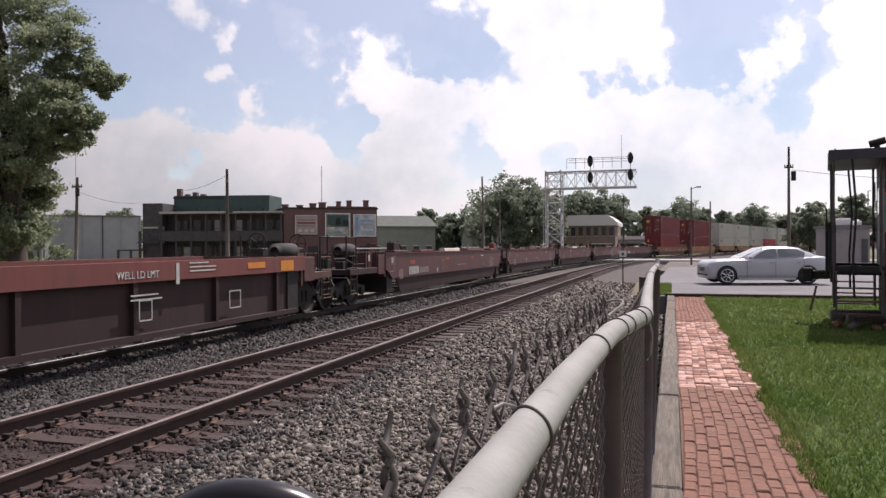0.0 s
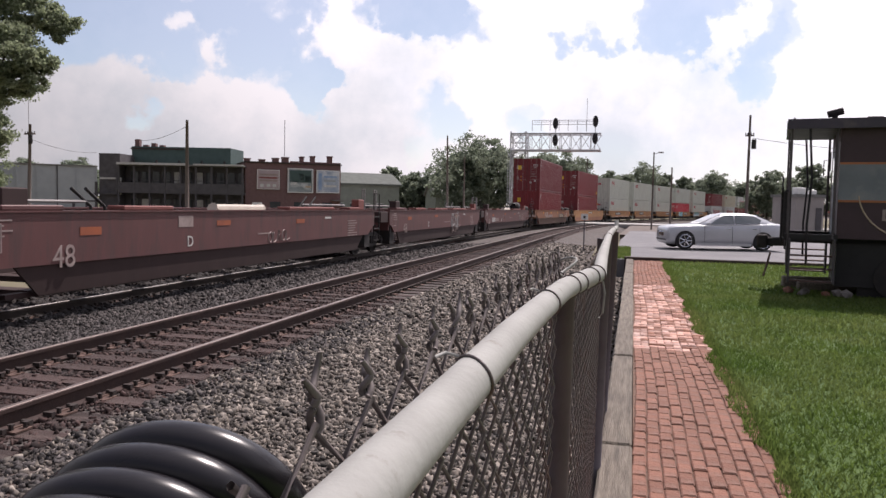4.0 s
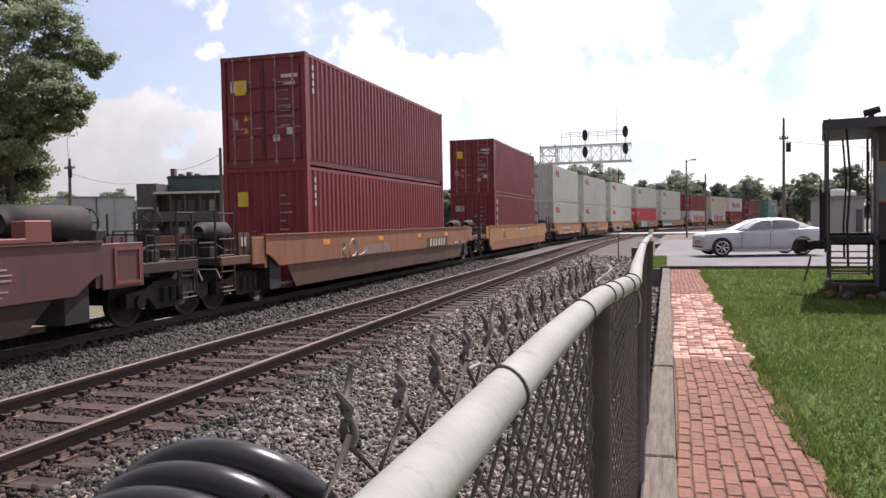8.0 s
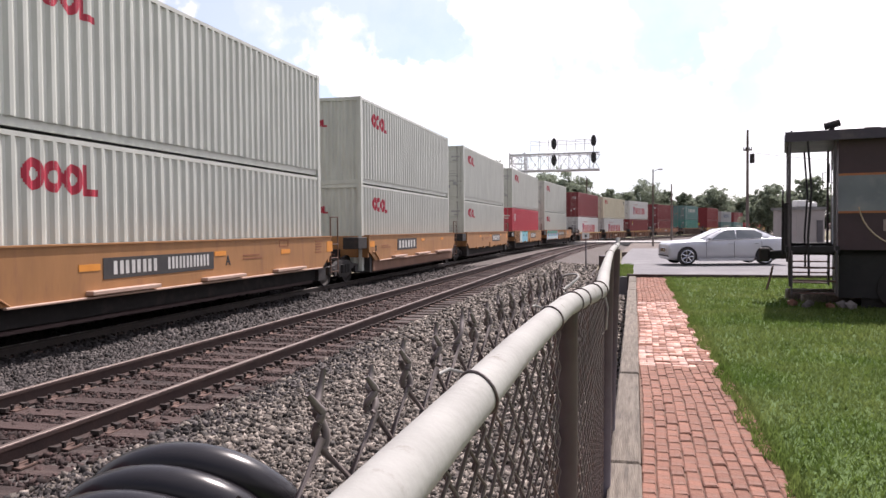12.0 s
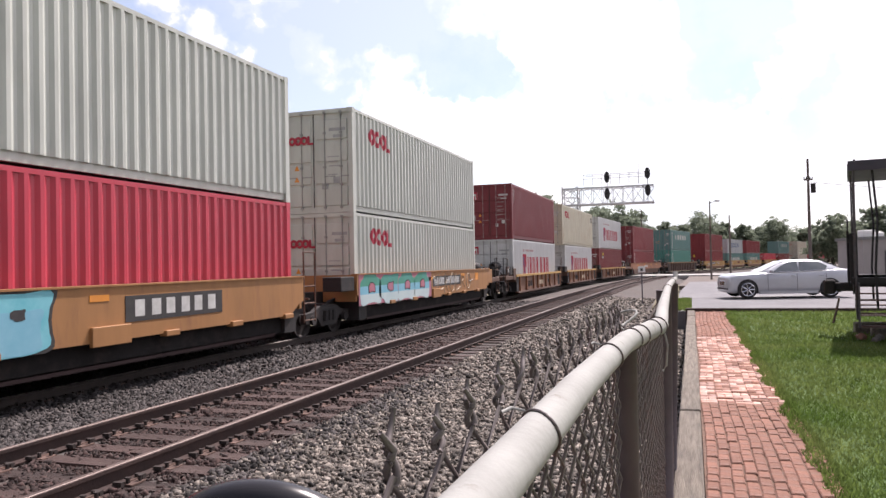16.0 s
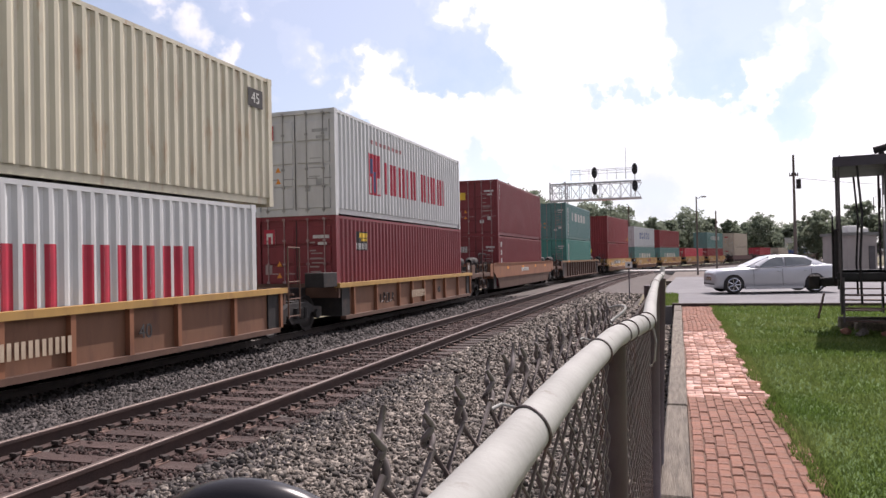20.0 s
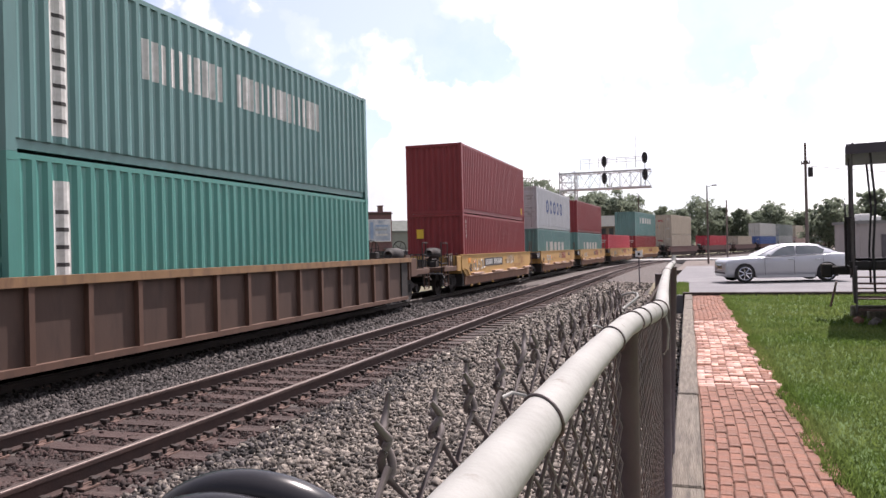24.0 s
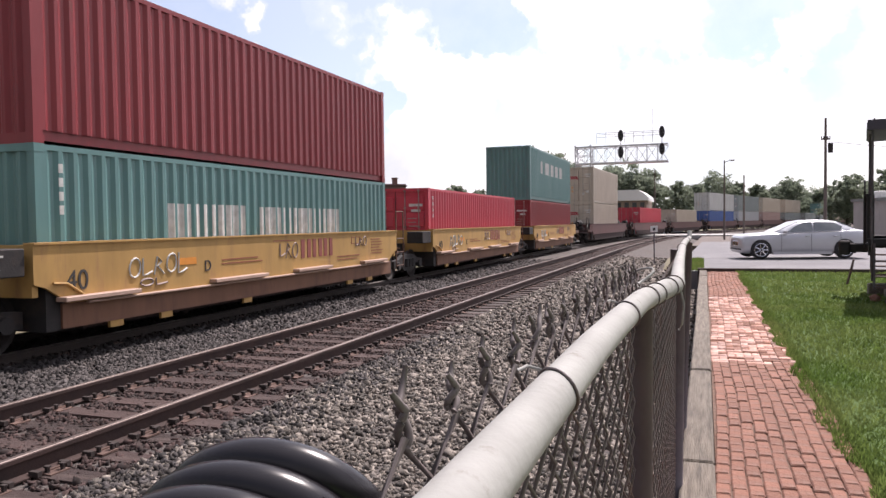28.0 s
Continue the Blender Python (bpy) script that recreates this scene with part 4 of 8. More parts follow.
M["bar_grey"] = mat("worn_pale_grey_bar", (0.3, 0.28, 0.27), (0.2, 0.18, 0.18), 6, 0.6)
M["bar_dark"] = mat("worn_dark_bar_steel", (0.40, 0.29, 0.28), (0.22, 0.13, 0.13), 6, 0.5, metal=0.2)
M["bar_pale"] = mat("worn_grey_bar_steel", (0.34, 0.34, 0.33), (0.24, 0.24, 0.23), 6, 0.5, metal=0.3)
LOGO_Y, LOGO_Z = 1.4, 0.62  # the first ring of the red emblem from the lead end and from the roof
COLOUR_WORDS = {"slate": "slate grey", "pink": "faded pink", "maroon": "dark maroon", "red": "dull red", "brightred": "bright red", "pale": "pale grey", "white": "dirty white", "grey": "light grey", "beige": "rust-streaked beige",
                "teal": "dull teal", "green": "sea green", "blue": "blue", "tan": "tan"}


def ring(x, cy, cz, ry, rz, inner=0.52, end=False):
    """A flat painted ring on a side, or on the lead end."""
    bm, n = bmesh.new(), 24
    angles = [i * math.tau / n for i in range(n)]
    out = [[bm.verts.new((cy + q * ry * math.cos(a), x + d, cz + q * rz * math.sin(a)) if end else (x + d, cy + q * ry * math.cos(a), cz + q * rz * math.sin(a))) for a in angles] for d, q in ((0.004, 1.0), (0.004, inner), (-0.004, inner), (-0.004, 1.0))]
    for a, b in zip(out, out[1:] + out[:1]):
        for i in range(n):
            bm.faces.new((a[i], a[(i + 1) % n], b[(i + 1) % n], b[i]))
    bmesh.ops.recalc_face_normals(bm, faces=bm.faces[:])
    return bm


def container(u, level_z, colour, height, ends, marks=(), length=12.19, on="in a railcar well", seed=0):
    """A shipping container whose lead end is u metres back in the train."""
    ob = thing("shipping_container", Matrix(), f"{COLOUR_WORDS[colour]} corrugated steel shipping container {on}", "container", "containers on the train")
    for name, me in container_meshes(length, height, ends):
        coat = M["black"] if name == "door_seal" else M["bar_" + ("pale" if colour in ("pale", "white", "grey", "beige", "tan", "pink") else "dark")] if name == "locking_bar" else P[colour]
        m2 = me.copy() if me.materials and me.materials[0] != coat else me
        if m2 is not me:
            m2.materials.clear()
        part_of(name, m2, coat, ob, {"locking_bar": "worn steel locking bar", "door_seal": "black rubber door seal"}.get(name, ""))
    if ends[0] == "d":
        # small stickers and warning signs on the doors
        rr = random.Random(int(u * 3) + int(level_z))
        yd = -length / 2 + 0.03
        for x0, z0, w, h, m in ((0.45, 1.55, 0.34, 0.03, "pale_mark"), (0.45, 1.42, 0.30, 0.03, "pale_mark"), (0.45, 1.29, 0.36, 0.03, "pale_mark"), (0.45, 1.05, 0.3, 0.03, "pale_mark"), (0.62, 0.82, 0.2, 0.18, "white_mark"), (0.28, 0.66, 0.18, 0.17, "white_mark"), (-0.95, 1.0, 0.2, 0.26, "pale_mark"), (0.5, height - 0.62, 0.5, 0.09, "white_mark"), (0.62, height - 0.8, 0.3, 0.08, "white_mark")):
            part("sticker", boxes((x0 + rr.uniform(-0.04, 0.04), yd - 0.014, z0, x0 + w, yd + 0.0, z0 + h)), M[m] if colour not in ("pale", "white", "grey") else M["grey_mark"], ob)
        for z0 in (0.9, 1.22):
            bm = bmesh.new()
            prism(bm, [(-0.60, z0), (-0.44, z0), (-0.52, z0 + 0.15)], "y", yd - 0.016, yd)
            part("warning_sign", bm, M["orange_mark"], ob, "small orange triangular sign")
    rnd = random.Random(seed + int(u * 10) + int(level_z * 7))
    H, Lh, W = height, length / 2, 1.221
    for mk in marks:
        if mk == "red_name_big":      # emblem and a two-word name along the side
            z0, z1 = H * 0.5 - 0.62, H * 0.5 + 0.38
            wall_bars("emblem_panel", [(-Lh + 2.35, -Lh + 3.3, z0 - 0.1, z1 + 0.15)], M["red_mark"], ob, length, "red square emblem")
            wall_bars("emblem", [(-Lh + 2.55, -Lh + 2.66, z0 + 0.55, z1), (-Lh + 2.98, -Lh + 3.09, z0 + 0.55, z1), (-Lh + 2.74, -Lh + 2.9, z0 - 0.02, z0 + 0.62)], M["blue_mark"], ob, length, "blue plain emblem bar", 0.006)
            wall_bars("emblem", [(-Lh + 2.42, -Lh + 2.6, z0 - 0.05, z0 + 0.45), (-Lh + 3.05, -Lh + 3.23, z0 - 0.05, z0 + 0.45)], M["white_mark"], ob, length, "white plain emblem bar", 0.006)
            wall_bars("lettering", glyphs(-Lh + 3.62, -Lh + 6.75, z0, z1, 4, rnd, 0.3), M["red_mark"], ob, length, "large red lettering bar")
            wall_bars("lettering", glyphs(-Lh + 7.1, -Lh + 10.1, z0, z1, 4, rnd, 0.3), M["red_mark"], ob, length, "large red lettering bar")
            wall_bars("small_lettering", glyphs(-Lh + 2.4, -Lh + 5.2, H - 0.62, H - 0.5, 9, rnd, 0.3), M["red_faint"], ob, length, "thin faded red lettering bar")
        elif mk == "red_logo":
            for k in range(3):
                wall_ring("emblem_ring", -Lh + LOGO_Y + 0.42 * k, H - LOGO_Z - 0.02 * k, 0.215, 0.25, 0.42, M["red_mark"], ob, length, "plain red painted ring")
            wall_bars("emblem_bar", [(-Lh + LOGO_Y + 1.07, -Lh + LOGO_Y + 1.18, H - LOGO_Z - 0.3, H - LOGO_Z + 0.22), (-Lh + LOGO_Y + 1.18, -Lh + LOGO_Y + 1.45, H - LOGO_Z - 0.3, H - LOGO_Z - 0.18)], M["red_mark"], ob, length, "plain red painted bar")
        elif mk == "red_logo_end":
            for k in range(3):
                part("emblem_ring", ring(-Lh - 0.003 - 0.001 * k, -0.65 + 0.19 * k, H - 0.84, 0.11, 0.125, 0.45, True), M["red_mark"], ob, "plain red painted ring")
            part("emblem_bar", boxes((-0.17, -Lh - 0.007, H - 0.965, -0.10, -Lh + 0.004, H - 0.72), (-0.10, -Lh - 0.007, H - 0.965, 0.02, -Lh + 0.004, H - 0.91)), M["red_mark"], ob, "plain red painted bar")
        elif mk in ("white_logo_end", "white_codes_end"):
            rows = [(y0, y1, z0 + H * 0.68, z1 + H * 0.68) for y0, y1, z0, z1 in glyphs(-0.95, -0.45, 0.0, 0.3, 3, rnd)] if mk == "white_logo_end" else []
            rows += [(0.42, 0.42 + rnd.uniform(0.15, 0.42), H - 0.75 - k * 0.22, H - 0.71 - k * 0.22) for k in range(5)]
            for y0, y1, z0, z1 in rows:
                part("end_lettering", boxes((y0, -Lh - 0.008, z0, y1, -Lh + 0.004, z1)), M["pale_mark" if z1 - z0 < 0.1 else "white_mark"], ob, "small white code bar")
        elif mk == "red_sign_end":
            z0 = H - 0.78 if H > 2.7 else H - 0.75
            sign = part("end_sign", boxes((-0.97, -Lh - 0.012, z0, -0.63, -Lh + 0.003, z0 + 0.4)), M["white_mark"], ob, "square white sign with a red border")
            part("sign_border", boxes((-0.97, -Lh - 0.02, z0, -0.9, -Lh - 0.011, z0 + 0.4), (-0.70, -Lh - 0.02, z0, -0.63, -Lh - 0.011, z0 + 0.4), (-0.9, -Lh - 0.02, z0 + 0.3, -0.7, -Lh - 0.011, z0 + 0.4), (-0.84, -Lh - 0.02, z0, -0.76, -Lh - 0.011, z0 + 0.2)), M["red_mark"], sign)
        elif mk == "size_sign":       # length in feet, by the upper rear corner
            part("size_panel", boxes((W - 0.004, Lh - 1.0, H - 0.75, W + 0.004, Lh - 0.4, H - 0.35)), M["dark_mark"], ob, "black size sign")
            t = part_of("lettering", lettering("45", 0.34), M["white_mark"], ob, "white size numerals")
            t.location = (W + 0.002, Lh - 0.7, H - 0.56)
        elif mk == "placard_end":
            part("placard", boxes((-0.8, -Lh - 0.01, H - 1.0, -0.5, -Lh + 0.003, H - 0.62)), M["yellow_mark"], ob, "yellow warning placard")
        elif mk == "codes":
            rows = [(-Lh + 0.42, -Lh + 0.50, H - 0.4 - k * 0.2, H - 0.27 - k * 0.2) for k in range(4)]
            wall_bars("code_lettering", rows, M["white_mark"], ob, length, "white code bar")
        elif mk == "white_column":
            wall_bars("code_panel", [(-Lh + 0.8, -Lh + 1.14, 0.35 if H < 2.8 else 0.3, H - 0.35)], M["white_mark"], ob, length, "white vertical code panel")
            wall_bars("code_lettering", [(-Lh + 0.86, -Lh + 1.09, 0.5 + k * 0.26, 0.56 + k * 0.26) for k in range(int((H - 0.9) / 0.26))], M["dark_mark"], ob, length, "", 0.006)
        elif mk in ("white_name", "white_name_low"):
            z0 = H - 1.35 if mk == "white_name" else 1.1
            wall_bars("lettering", glyphs(-Lh + 2.75, -Lh + 5.15, z0, z0 + 0.7, 5, rnd), M["white_mark"], ob, length, "white lettering bar")
            wall_bars("lettering", glyphs(-Lh + 5.6, -Lh + 9.3, z0, z0 + 0.68, 8, rnd), M["white_mark"], ob, length, "white lettering bar")
        elif mk == "blue_name":
            for k in range(5):
                wall_ring("emblem_ring", -Lh + 3.42 + 1.26 * k, H - 1.1, 0.42, 0.45, 0.5, M["blue_mark"], ob, length, "plain blue painted ring")
        elif mk == "white_big":
            wall_bars("lettering", glyphs(-Lh + 0.5, -Lh + 1.45, H - 0.95, H - 0.42, 3, rnd, 0.24), M["white_mark"], ob, length, "white lettering bar")
        elif mk == "white_tall":      # a short word written down the side
            wall_bars("code_lettering", [(-Lh + 0.62, -Lh + 0.82, H - 0.55 - 0.42 * k, H - 0.3 - 0.42 * k) for k in range(4)], M["white_mark"], ob, length, "white code bar")
        elif mk == "sticker_side":    # a square yellow, black and white sticker
            wall_bars("sticker", [(-Lh + 1.35, -Lh + 2.15, H - 0.95, H - 0.4)], M["dark_mark"], ob, length, "black and yellow square sticker")
            wall_bars("sticker_stripe", [(-Lh + 1.55, -Lh + 2.12, H - 0.58, H - 0.44), (-Lh + 1.75, -Lh + 2.12, H - 0.68, H - 0.6)], M["yellow_mark"], ob, length, "yellow stripe", 0.006)
            wall_bars("sticker_word", glyphs(-Lh + 1.4, -Lh + 2.1, H - 0.92, H - 0.74, 4, rnd), M["white_mark"], ob, length, "white bar", 0.006)
        elif mk == "yellow_tag":
            wall_bars("placard", [(Lh - 0.75, Lh - 0.5, 0.35, 0.7)], M["yellow_mark"], ob, length, "yellow placard")
    RIDERS.append((ob, u + length / 2, 6.0, level_z))
    return ob


TRUCK_MESH = {}


def truck_parts(parent, y):
    """A two-axle truck under a railcar at y."""
    if not TRUCK_MESH:
        bm = bmesh.new()
        n = 28
        prof = [(0.0, 0.42 * 0.35), (0.055, 0.42 * 0.35), (0.06, 0.36), (0.02, 0.4), (0.0, 0.455), (0.03, 0.46), (0.035, 0.425), (0.135, 0.42), (0.135, 0.36), (0.1, 0.3), (0.1, 0.1)]
        rings = [[bm.verts.new((x - 0.07, r * math.cos(k * math.tau / n), r * math.sin(k * math.tau / n))) for k in range(n)] for x, r in prof]
        for a, b in zip(rings, rings[1:]):
            for k in range(n):
                bm.faces.new((a[k], a[(k + 1) % n], b[(k + 1) % n], b[k]))
        bm.faces.new(rings[0])
        bm.faces.new(rings[-1][::-1])
        TRUCK_MESH["wheel"] = bpy.data.meshes.new("wheel")
        bmesh.ops.recalc_face_normals(bm, faces=bm.faces[:])
        bm.to_mesh(TRUCK_MESH["wheel"])
        bm.free()
        TRUCK_MESH["wheel"].materials.append(M["wheel_tread"])
        bm = bmesh.new()
        prism(bm, [(-1.2, 0.34), (-1.2, 0.58), (-0.75, 0.62), (-0.45, 0.74), (0.45, 0.74), (0.75, 0.62), (1.2, 0.58), (1.2, 0.34), (0.98, 0.34), (0.88, 0.46), (0.62, 0.46), (0.4, 0.24), (-0.4, 0.24), (-0.62, 0.46), (-0.88, 0.46), (-0.98, 0.34)], "x", -0.07, 0.07)
        for yy in (-0.89, 0.89):
            tube(bm, [(0.05, yy, 0.42), (0.14, yy, 0.42)], 0.12, 12)
        for yy in (-0.22, 0, 0.22):
            tube(bm, [(0.085, yy, 0.36), (0.085, yy, 0.62)], 0.085, 8)
        TRUCK_MESH["side_frame"] = bpy.data.meshes.new("side_frame")
        bm.to_mesh(TRUCK_MESH["side_frame"])
        bm.free()
        TRUCK_MESH["side_frame"].materials.append(M["grime"])
        bm = boxes((-1.0, -0.2, 0.4, 1.0, 0.2, 0.78))
        for yy in (-0.89, 0.89):
            tube(bm, [(-0.95, yy, 0.42), (0.95, yy, 0.42)], 0.08, 10)
        TRUCK_MESH["bolster"] = bpy.data.meshes.new("bolster")
        bm.to_mesh(TRUCK_MESH["bolster"])
        bm.free()
        TRUCK_MESH["bolster"].materials.append(M["grime"])
    truck = part_of("truck", TRUCK_MESH["bolster"], None, parent)
    truck.location = (0, y, 0.005 - SECOND_LOWER)
    for x in (-1.02, 1.02):
        f = part_of("side_frame", TRUCK_MESH["side_frame"], None, truck)
        f.matrix_basis = pose(x, 0, 0, 0, 0, 0 if x > 0 else 180)
    for yy in (-0.89, 0.89):
        for x in (-0.7475, 0.7475):
            w = part_of("wheel", TRUCK_MESH["wheel"], None, truck)
            w.matrix_basis = pose(x, yy, 0.423, 0, 0, 0 if x < 0 else 180)


def side_outline(lh, z0, z1, notch):
    """Side view of a well's side plate with its lower corners cut away over the trucks."""
    return [(-lh, z1), (-lh, z0 + notch), (-lh + 0.28, z0 + notch - 0.08), (-lh + 0.36, z0), (lh - 0.36, z0), (lh - 0.28, z0 + notch - 0.08), (lh, z0 + notch), (lh, z1)]


def well_car(u0, u1, style, truck_lead, truck_rear, label, marks=(), platform=(0.0, 0.0), group="railcars", ledges=(), lower=""):
    """A well car unit from u0 to u1 of the train (its side plates); trucks and platforms reach past them."""
    lh = (u1 - u0) / 2
    mid = (u0 + u1) / 2
    ob = thing("well_car", Matrix(), label, "railcar", group)
    body = {"yellow": "yellow", "orange": "orange", "rusty": "rustyellow", "bnsf": "oxide", "rib_red": "oxide", "rib_yellow": "brown", "rib_brown": "brown", "dark": "oxide"}[style]
    rib = style.startswith("rib")
    zt = {"rib_yellow": 1.08}.get(style, 1.42)
    for x in (-1, 1):
        X = 1.47 * x
        if rib:
            pan = bmesh.new()
            prism(pan, side_outline(lh, 0.12, zt, 0.75), "x", min(x * 1.34, x * 1.36), max(x * 1.34, x * 1.36))
            panel = part("side_panel", pan, P["darkoxide" if style == "rib_red" else "rustbrown" if style == "rib_yellow" else "shadedbrown"], ob)
            bm = bmesh.new()
            xa, xb = sorted((x * 1.3, X))
            zc = zt - (0.34 if style == "rib_red" else 0.12 if style == "rib_yellow" else 0.14)
            box(bm, xa, -lh, zc, xb, lh, zt)
            part("top_chord", bm, P["redchord" if style == "rib_red" else "yellow" if style == "rib_yellow" else "ochre"], ob, "faded top chord")
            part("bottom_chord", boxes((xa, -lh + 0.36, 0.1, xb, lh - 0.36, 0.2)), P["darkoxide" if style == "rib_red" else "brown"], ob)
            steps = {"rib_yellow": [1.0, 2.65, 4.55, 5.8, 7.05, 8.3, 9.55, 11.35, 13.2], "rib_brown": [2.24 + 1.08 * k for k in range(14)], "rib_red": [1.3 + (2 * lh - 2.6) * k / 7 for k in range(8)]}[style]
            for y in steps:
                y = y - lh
                # Yellow and brown cars: ribs lighter than the panel to suggest sunlit edges.
                part("rib", boxes((xa, y - 0.05, 0.2, x * 1.45 if x > 0 else xb, y + 0.05, zc) if x > 0 else (x * 1.45, y - 0.05, 0.2, xb, y + 0.05, zc)), P["darkoxide" if style == "rib_red" else "rustyellow" if style == "rib_yellow" else "brown"], ob, "" if style == "rib_red" else "rusty rib toned lighter as if sunlit")
        else:
            bm = bmesh.new()
            zm = 0.63 if style in ("bnsf", "dark") else 0.72 if style == "rusty" else 0.2 if lower == "full" else 0.58
            prism(bm, [(-lh, zt), (-lh, zm + 0.3), (-lh + 0.2, zm + 0.24), (-lh + 0.6, zm), (lh - 0.6, zm), (lh - 0.2, zm + 0.24), (lh, zm + 0.3), (lh, zt)], "x", min(x * 1.42, X), max(x * 1.42, X))
            part("side_plate", bm, P[body], ob)
            bm = bmesh.new()
            if style in ("bnsf", "dark", "rusty"):
                v = [bm.verts.new(p) for p in ((x * 1.44, -lh + 1.0, zm), (x * 1.44, lh - 1.0, zm), (x * 1.40, lh - 1.5, 0.17), (x * 1.40, -lh + 1.5, 0.17), (x * 1.40, -lh + 1.0, zm), (x * 1.40, lh - 1.0, zm), (x * 1.36, lh - 1.5, 0.17), (x * 1.36, -lh + 1.5, 0.17))]
                for f in ((0, 1, 2, 3), (7, 6, 5, 4), (0, 4, 5, 1), (1, 5, 6, 2), (2, 6, 7, 3), (3, 7, 4, 0)):
                    bm.faces.new([v[i] for i in f])
                bmesh.ops.recalc_face_normals(bm, faces=bm.faces[:])
                part("lower_plate", bm, P["darkoxide" if style != "rusty" else "brown"], ob, "dark lower plate")
            elif lower == "full":
                xa, xb = sorted((x * 1.466, x * 1.474))
                box(bm, xa, -lh + 0.55, 0.2, xb, lh - 0.55, 0.66)
                part("stained_band", bm, P["rustyellow"], ob, "darker rust-stained lower half")
            else:
                brown = style == "yellow" or lower == "brown"
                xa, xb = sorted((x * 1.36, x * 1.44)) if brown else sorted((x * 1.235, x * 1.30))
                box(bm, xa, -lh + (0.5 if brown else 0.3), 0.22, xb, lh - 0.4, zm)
                part("lower_plate", bm, P["rustbrown"] if brown else M["well_black"], ob, "rust-brown lower plate" if brown else "black recessed well side")
            if style == "orange" and not ledges and lower != "full":
                for y in (2.45, 4.4, 8.0, 9.95, 11.95):
                    part("guide_block", boxes((min(x * 1.38, x * 1.53), y - lh - 0.18, zm - 0.05, max(x * 1.38, x * 1.53), y - lh + 0.18, zm + 0.05), bevel=0.01), P[body], ob, "sunlit block on the lower edge")
                part("side_hatch", boxes((min(x * 1.46, x * 1.53), 6.15 - lh, zm - 0.06, max(x * 1.46, x * 1.53), 6.98 - lh, zm + 0.24), bevel=0.008), P[body], ob, "raised hatch on the lower edge")
            elif style in ("yellow", "orange") and lower != "full":
                part("bottom_lip", boxes((min(x * 1.46, x * 1.535), -lh + 0.9, zm - 0.03, max(x * 1.46, x * 1.535), lh - 0.75, zm + 0.005), bevel=0.008), P["ledge"], ob, "lower lip painted pale as if sunlit")
                part("side_pipe", tubes([(((x * 1.49, -lh + 0.3, zm + 0.3), (x * 1.49, -lh + 0.55, zm + 0.28), (x * 1.49, -lh + 1.05, zm - 0.02), (x * 1.49, lh - 1.0, zm - 0.02)), 0.02)], 6), P[body], ob)
                for y0, y1 in ledges:
                    xa, xb = sorted((x * 1.42, x * 1.62))
                    part("side_step", boxes((xa, y0 - lh, zm + 0.03, xb, y1 - lh, zm + 0.1), bevel=0.01), P["ledge"], ob, "side ledge painted pale as if sunlit")
                for y in (-lh + 1.55, -lh + 2.7, -lh + 5.1, lh - 3.0, lh - 1.8) if style == "yellow" else ():
                    part("guide_block", boxes((min(x * 1.38, x * 1.43), y - 0.14, 0.12, max(x * 1.38, x * 1.43), y + 0.14, 0.25)), P[body], ob)
            xa, xb = sorted((x * 1.30, x * 1.50))
            part("top_flange", boxes((xa, -lh, zt, xb, lh, zt + 0.03)), P[body], ob)
    if style in ("bnsf", "rib_red"):
        for k in range(9):
            y = -lh + 1.6 + (2 * lh - 3.2) * k / 8
            part("floor_beam", boxes((-1.25, y - 0.16, 0.14, 1.25, y + 0.16, 0.24)), P["darkoxide"], ob)
        for x in (-1.2, 1.2):
            part("floor_edge", boxes((x - 0.08, -lh + 1.0, 0.15, x + 0.08, lh - 1.0, 0.22)), P["darkoxide"], ob)
    else:
        part("well_floor", boxes((-1.3, -lh + 1.0, 0.16, 1.3, lh - 1.0, 0.24)), P["darkoxide"], ob)
    for s, plat in ((-1, platform[0]), (1, platform[1])):
        part("bulkhead", boxes((-1.42, s * lh - 0.06 * s - 0.05, 0.7, 1.42, s * lh - 0.06 * s + 0.05, zt)), P[body if not rib else "brown"], ob)
        ya, yb = sorted((s * (lh - 0.25), s * (lh - 0.75)))
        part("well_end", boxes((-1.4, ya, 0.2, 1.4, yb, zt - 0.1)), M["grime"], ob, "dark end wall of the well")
        if plat:
            y0, y1 = sorted((s * lh, s * (lh + plat)))
            part("end_platform", boxes((-1.35, y0, 0.86, 1.35, y1, 1.0), (-0.3, y0, 0.65, 0.3, y1, 0.95)), P["darkoxide" if style in ("bnsf", "rusty", "dark") else "brown"], ob)
            ye = s * (lh + plat)
            part("end_rail", tubes([(((-1.3, ye, 1.0), (-1.3, ye, 1.95)), 0.022), (((1.3, ye, 0.35), (1.3, ye, 1.95)), 0.022), (((-1.3, ye, 1.5), (1.3, ye, 1.5)), 0.018), (((1.36, ye, 0.4), (1.36, ye - s * 0.55, 0.4)), 0.02), (((1.36, ye - s * 0.55, 0.4), (1.36, ye - s * 0.55, 1.9)), 0.02), (((1.36, ye, 1.9), (1.36, ye - s * 0.55, 1.9)), 0.02)], 6), M["grime"], ob)
            for z in (0.4, 0.72, 1.05, 1.38):
                part("ladder_rung", tubes([(((1.38, ye, z), (1.38, ye - s * 0.55, z)), 0.018)], 6), M["grime"] if style in ("bnsf", "dark") else P["brown"], ob)
            part("coupler", boxes((-0.14, min(ye, ye + s * 0.62), 0.72, 0.14, max(ye, ye + s * 0.62), 0.98), bevel=0.02), M["grime"], ob)
            tank = bmesh.new()
            big = style == "bnsf" and s > 0
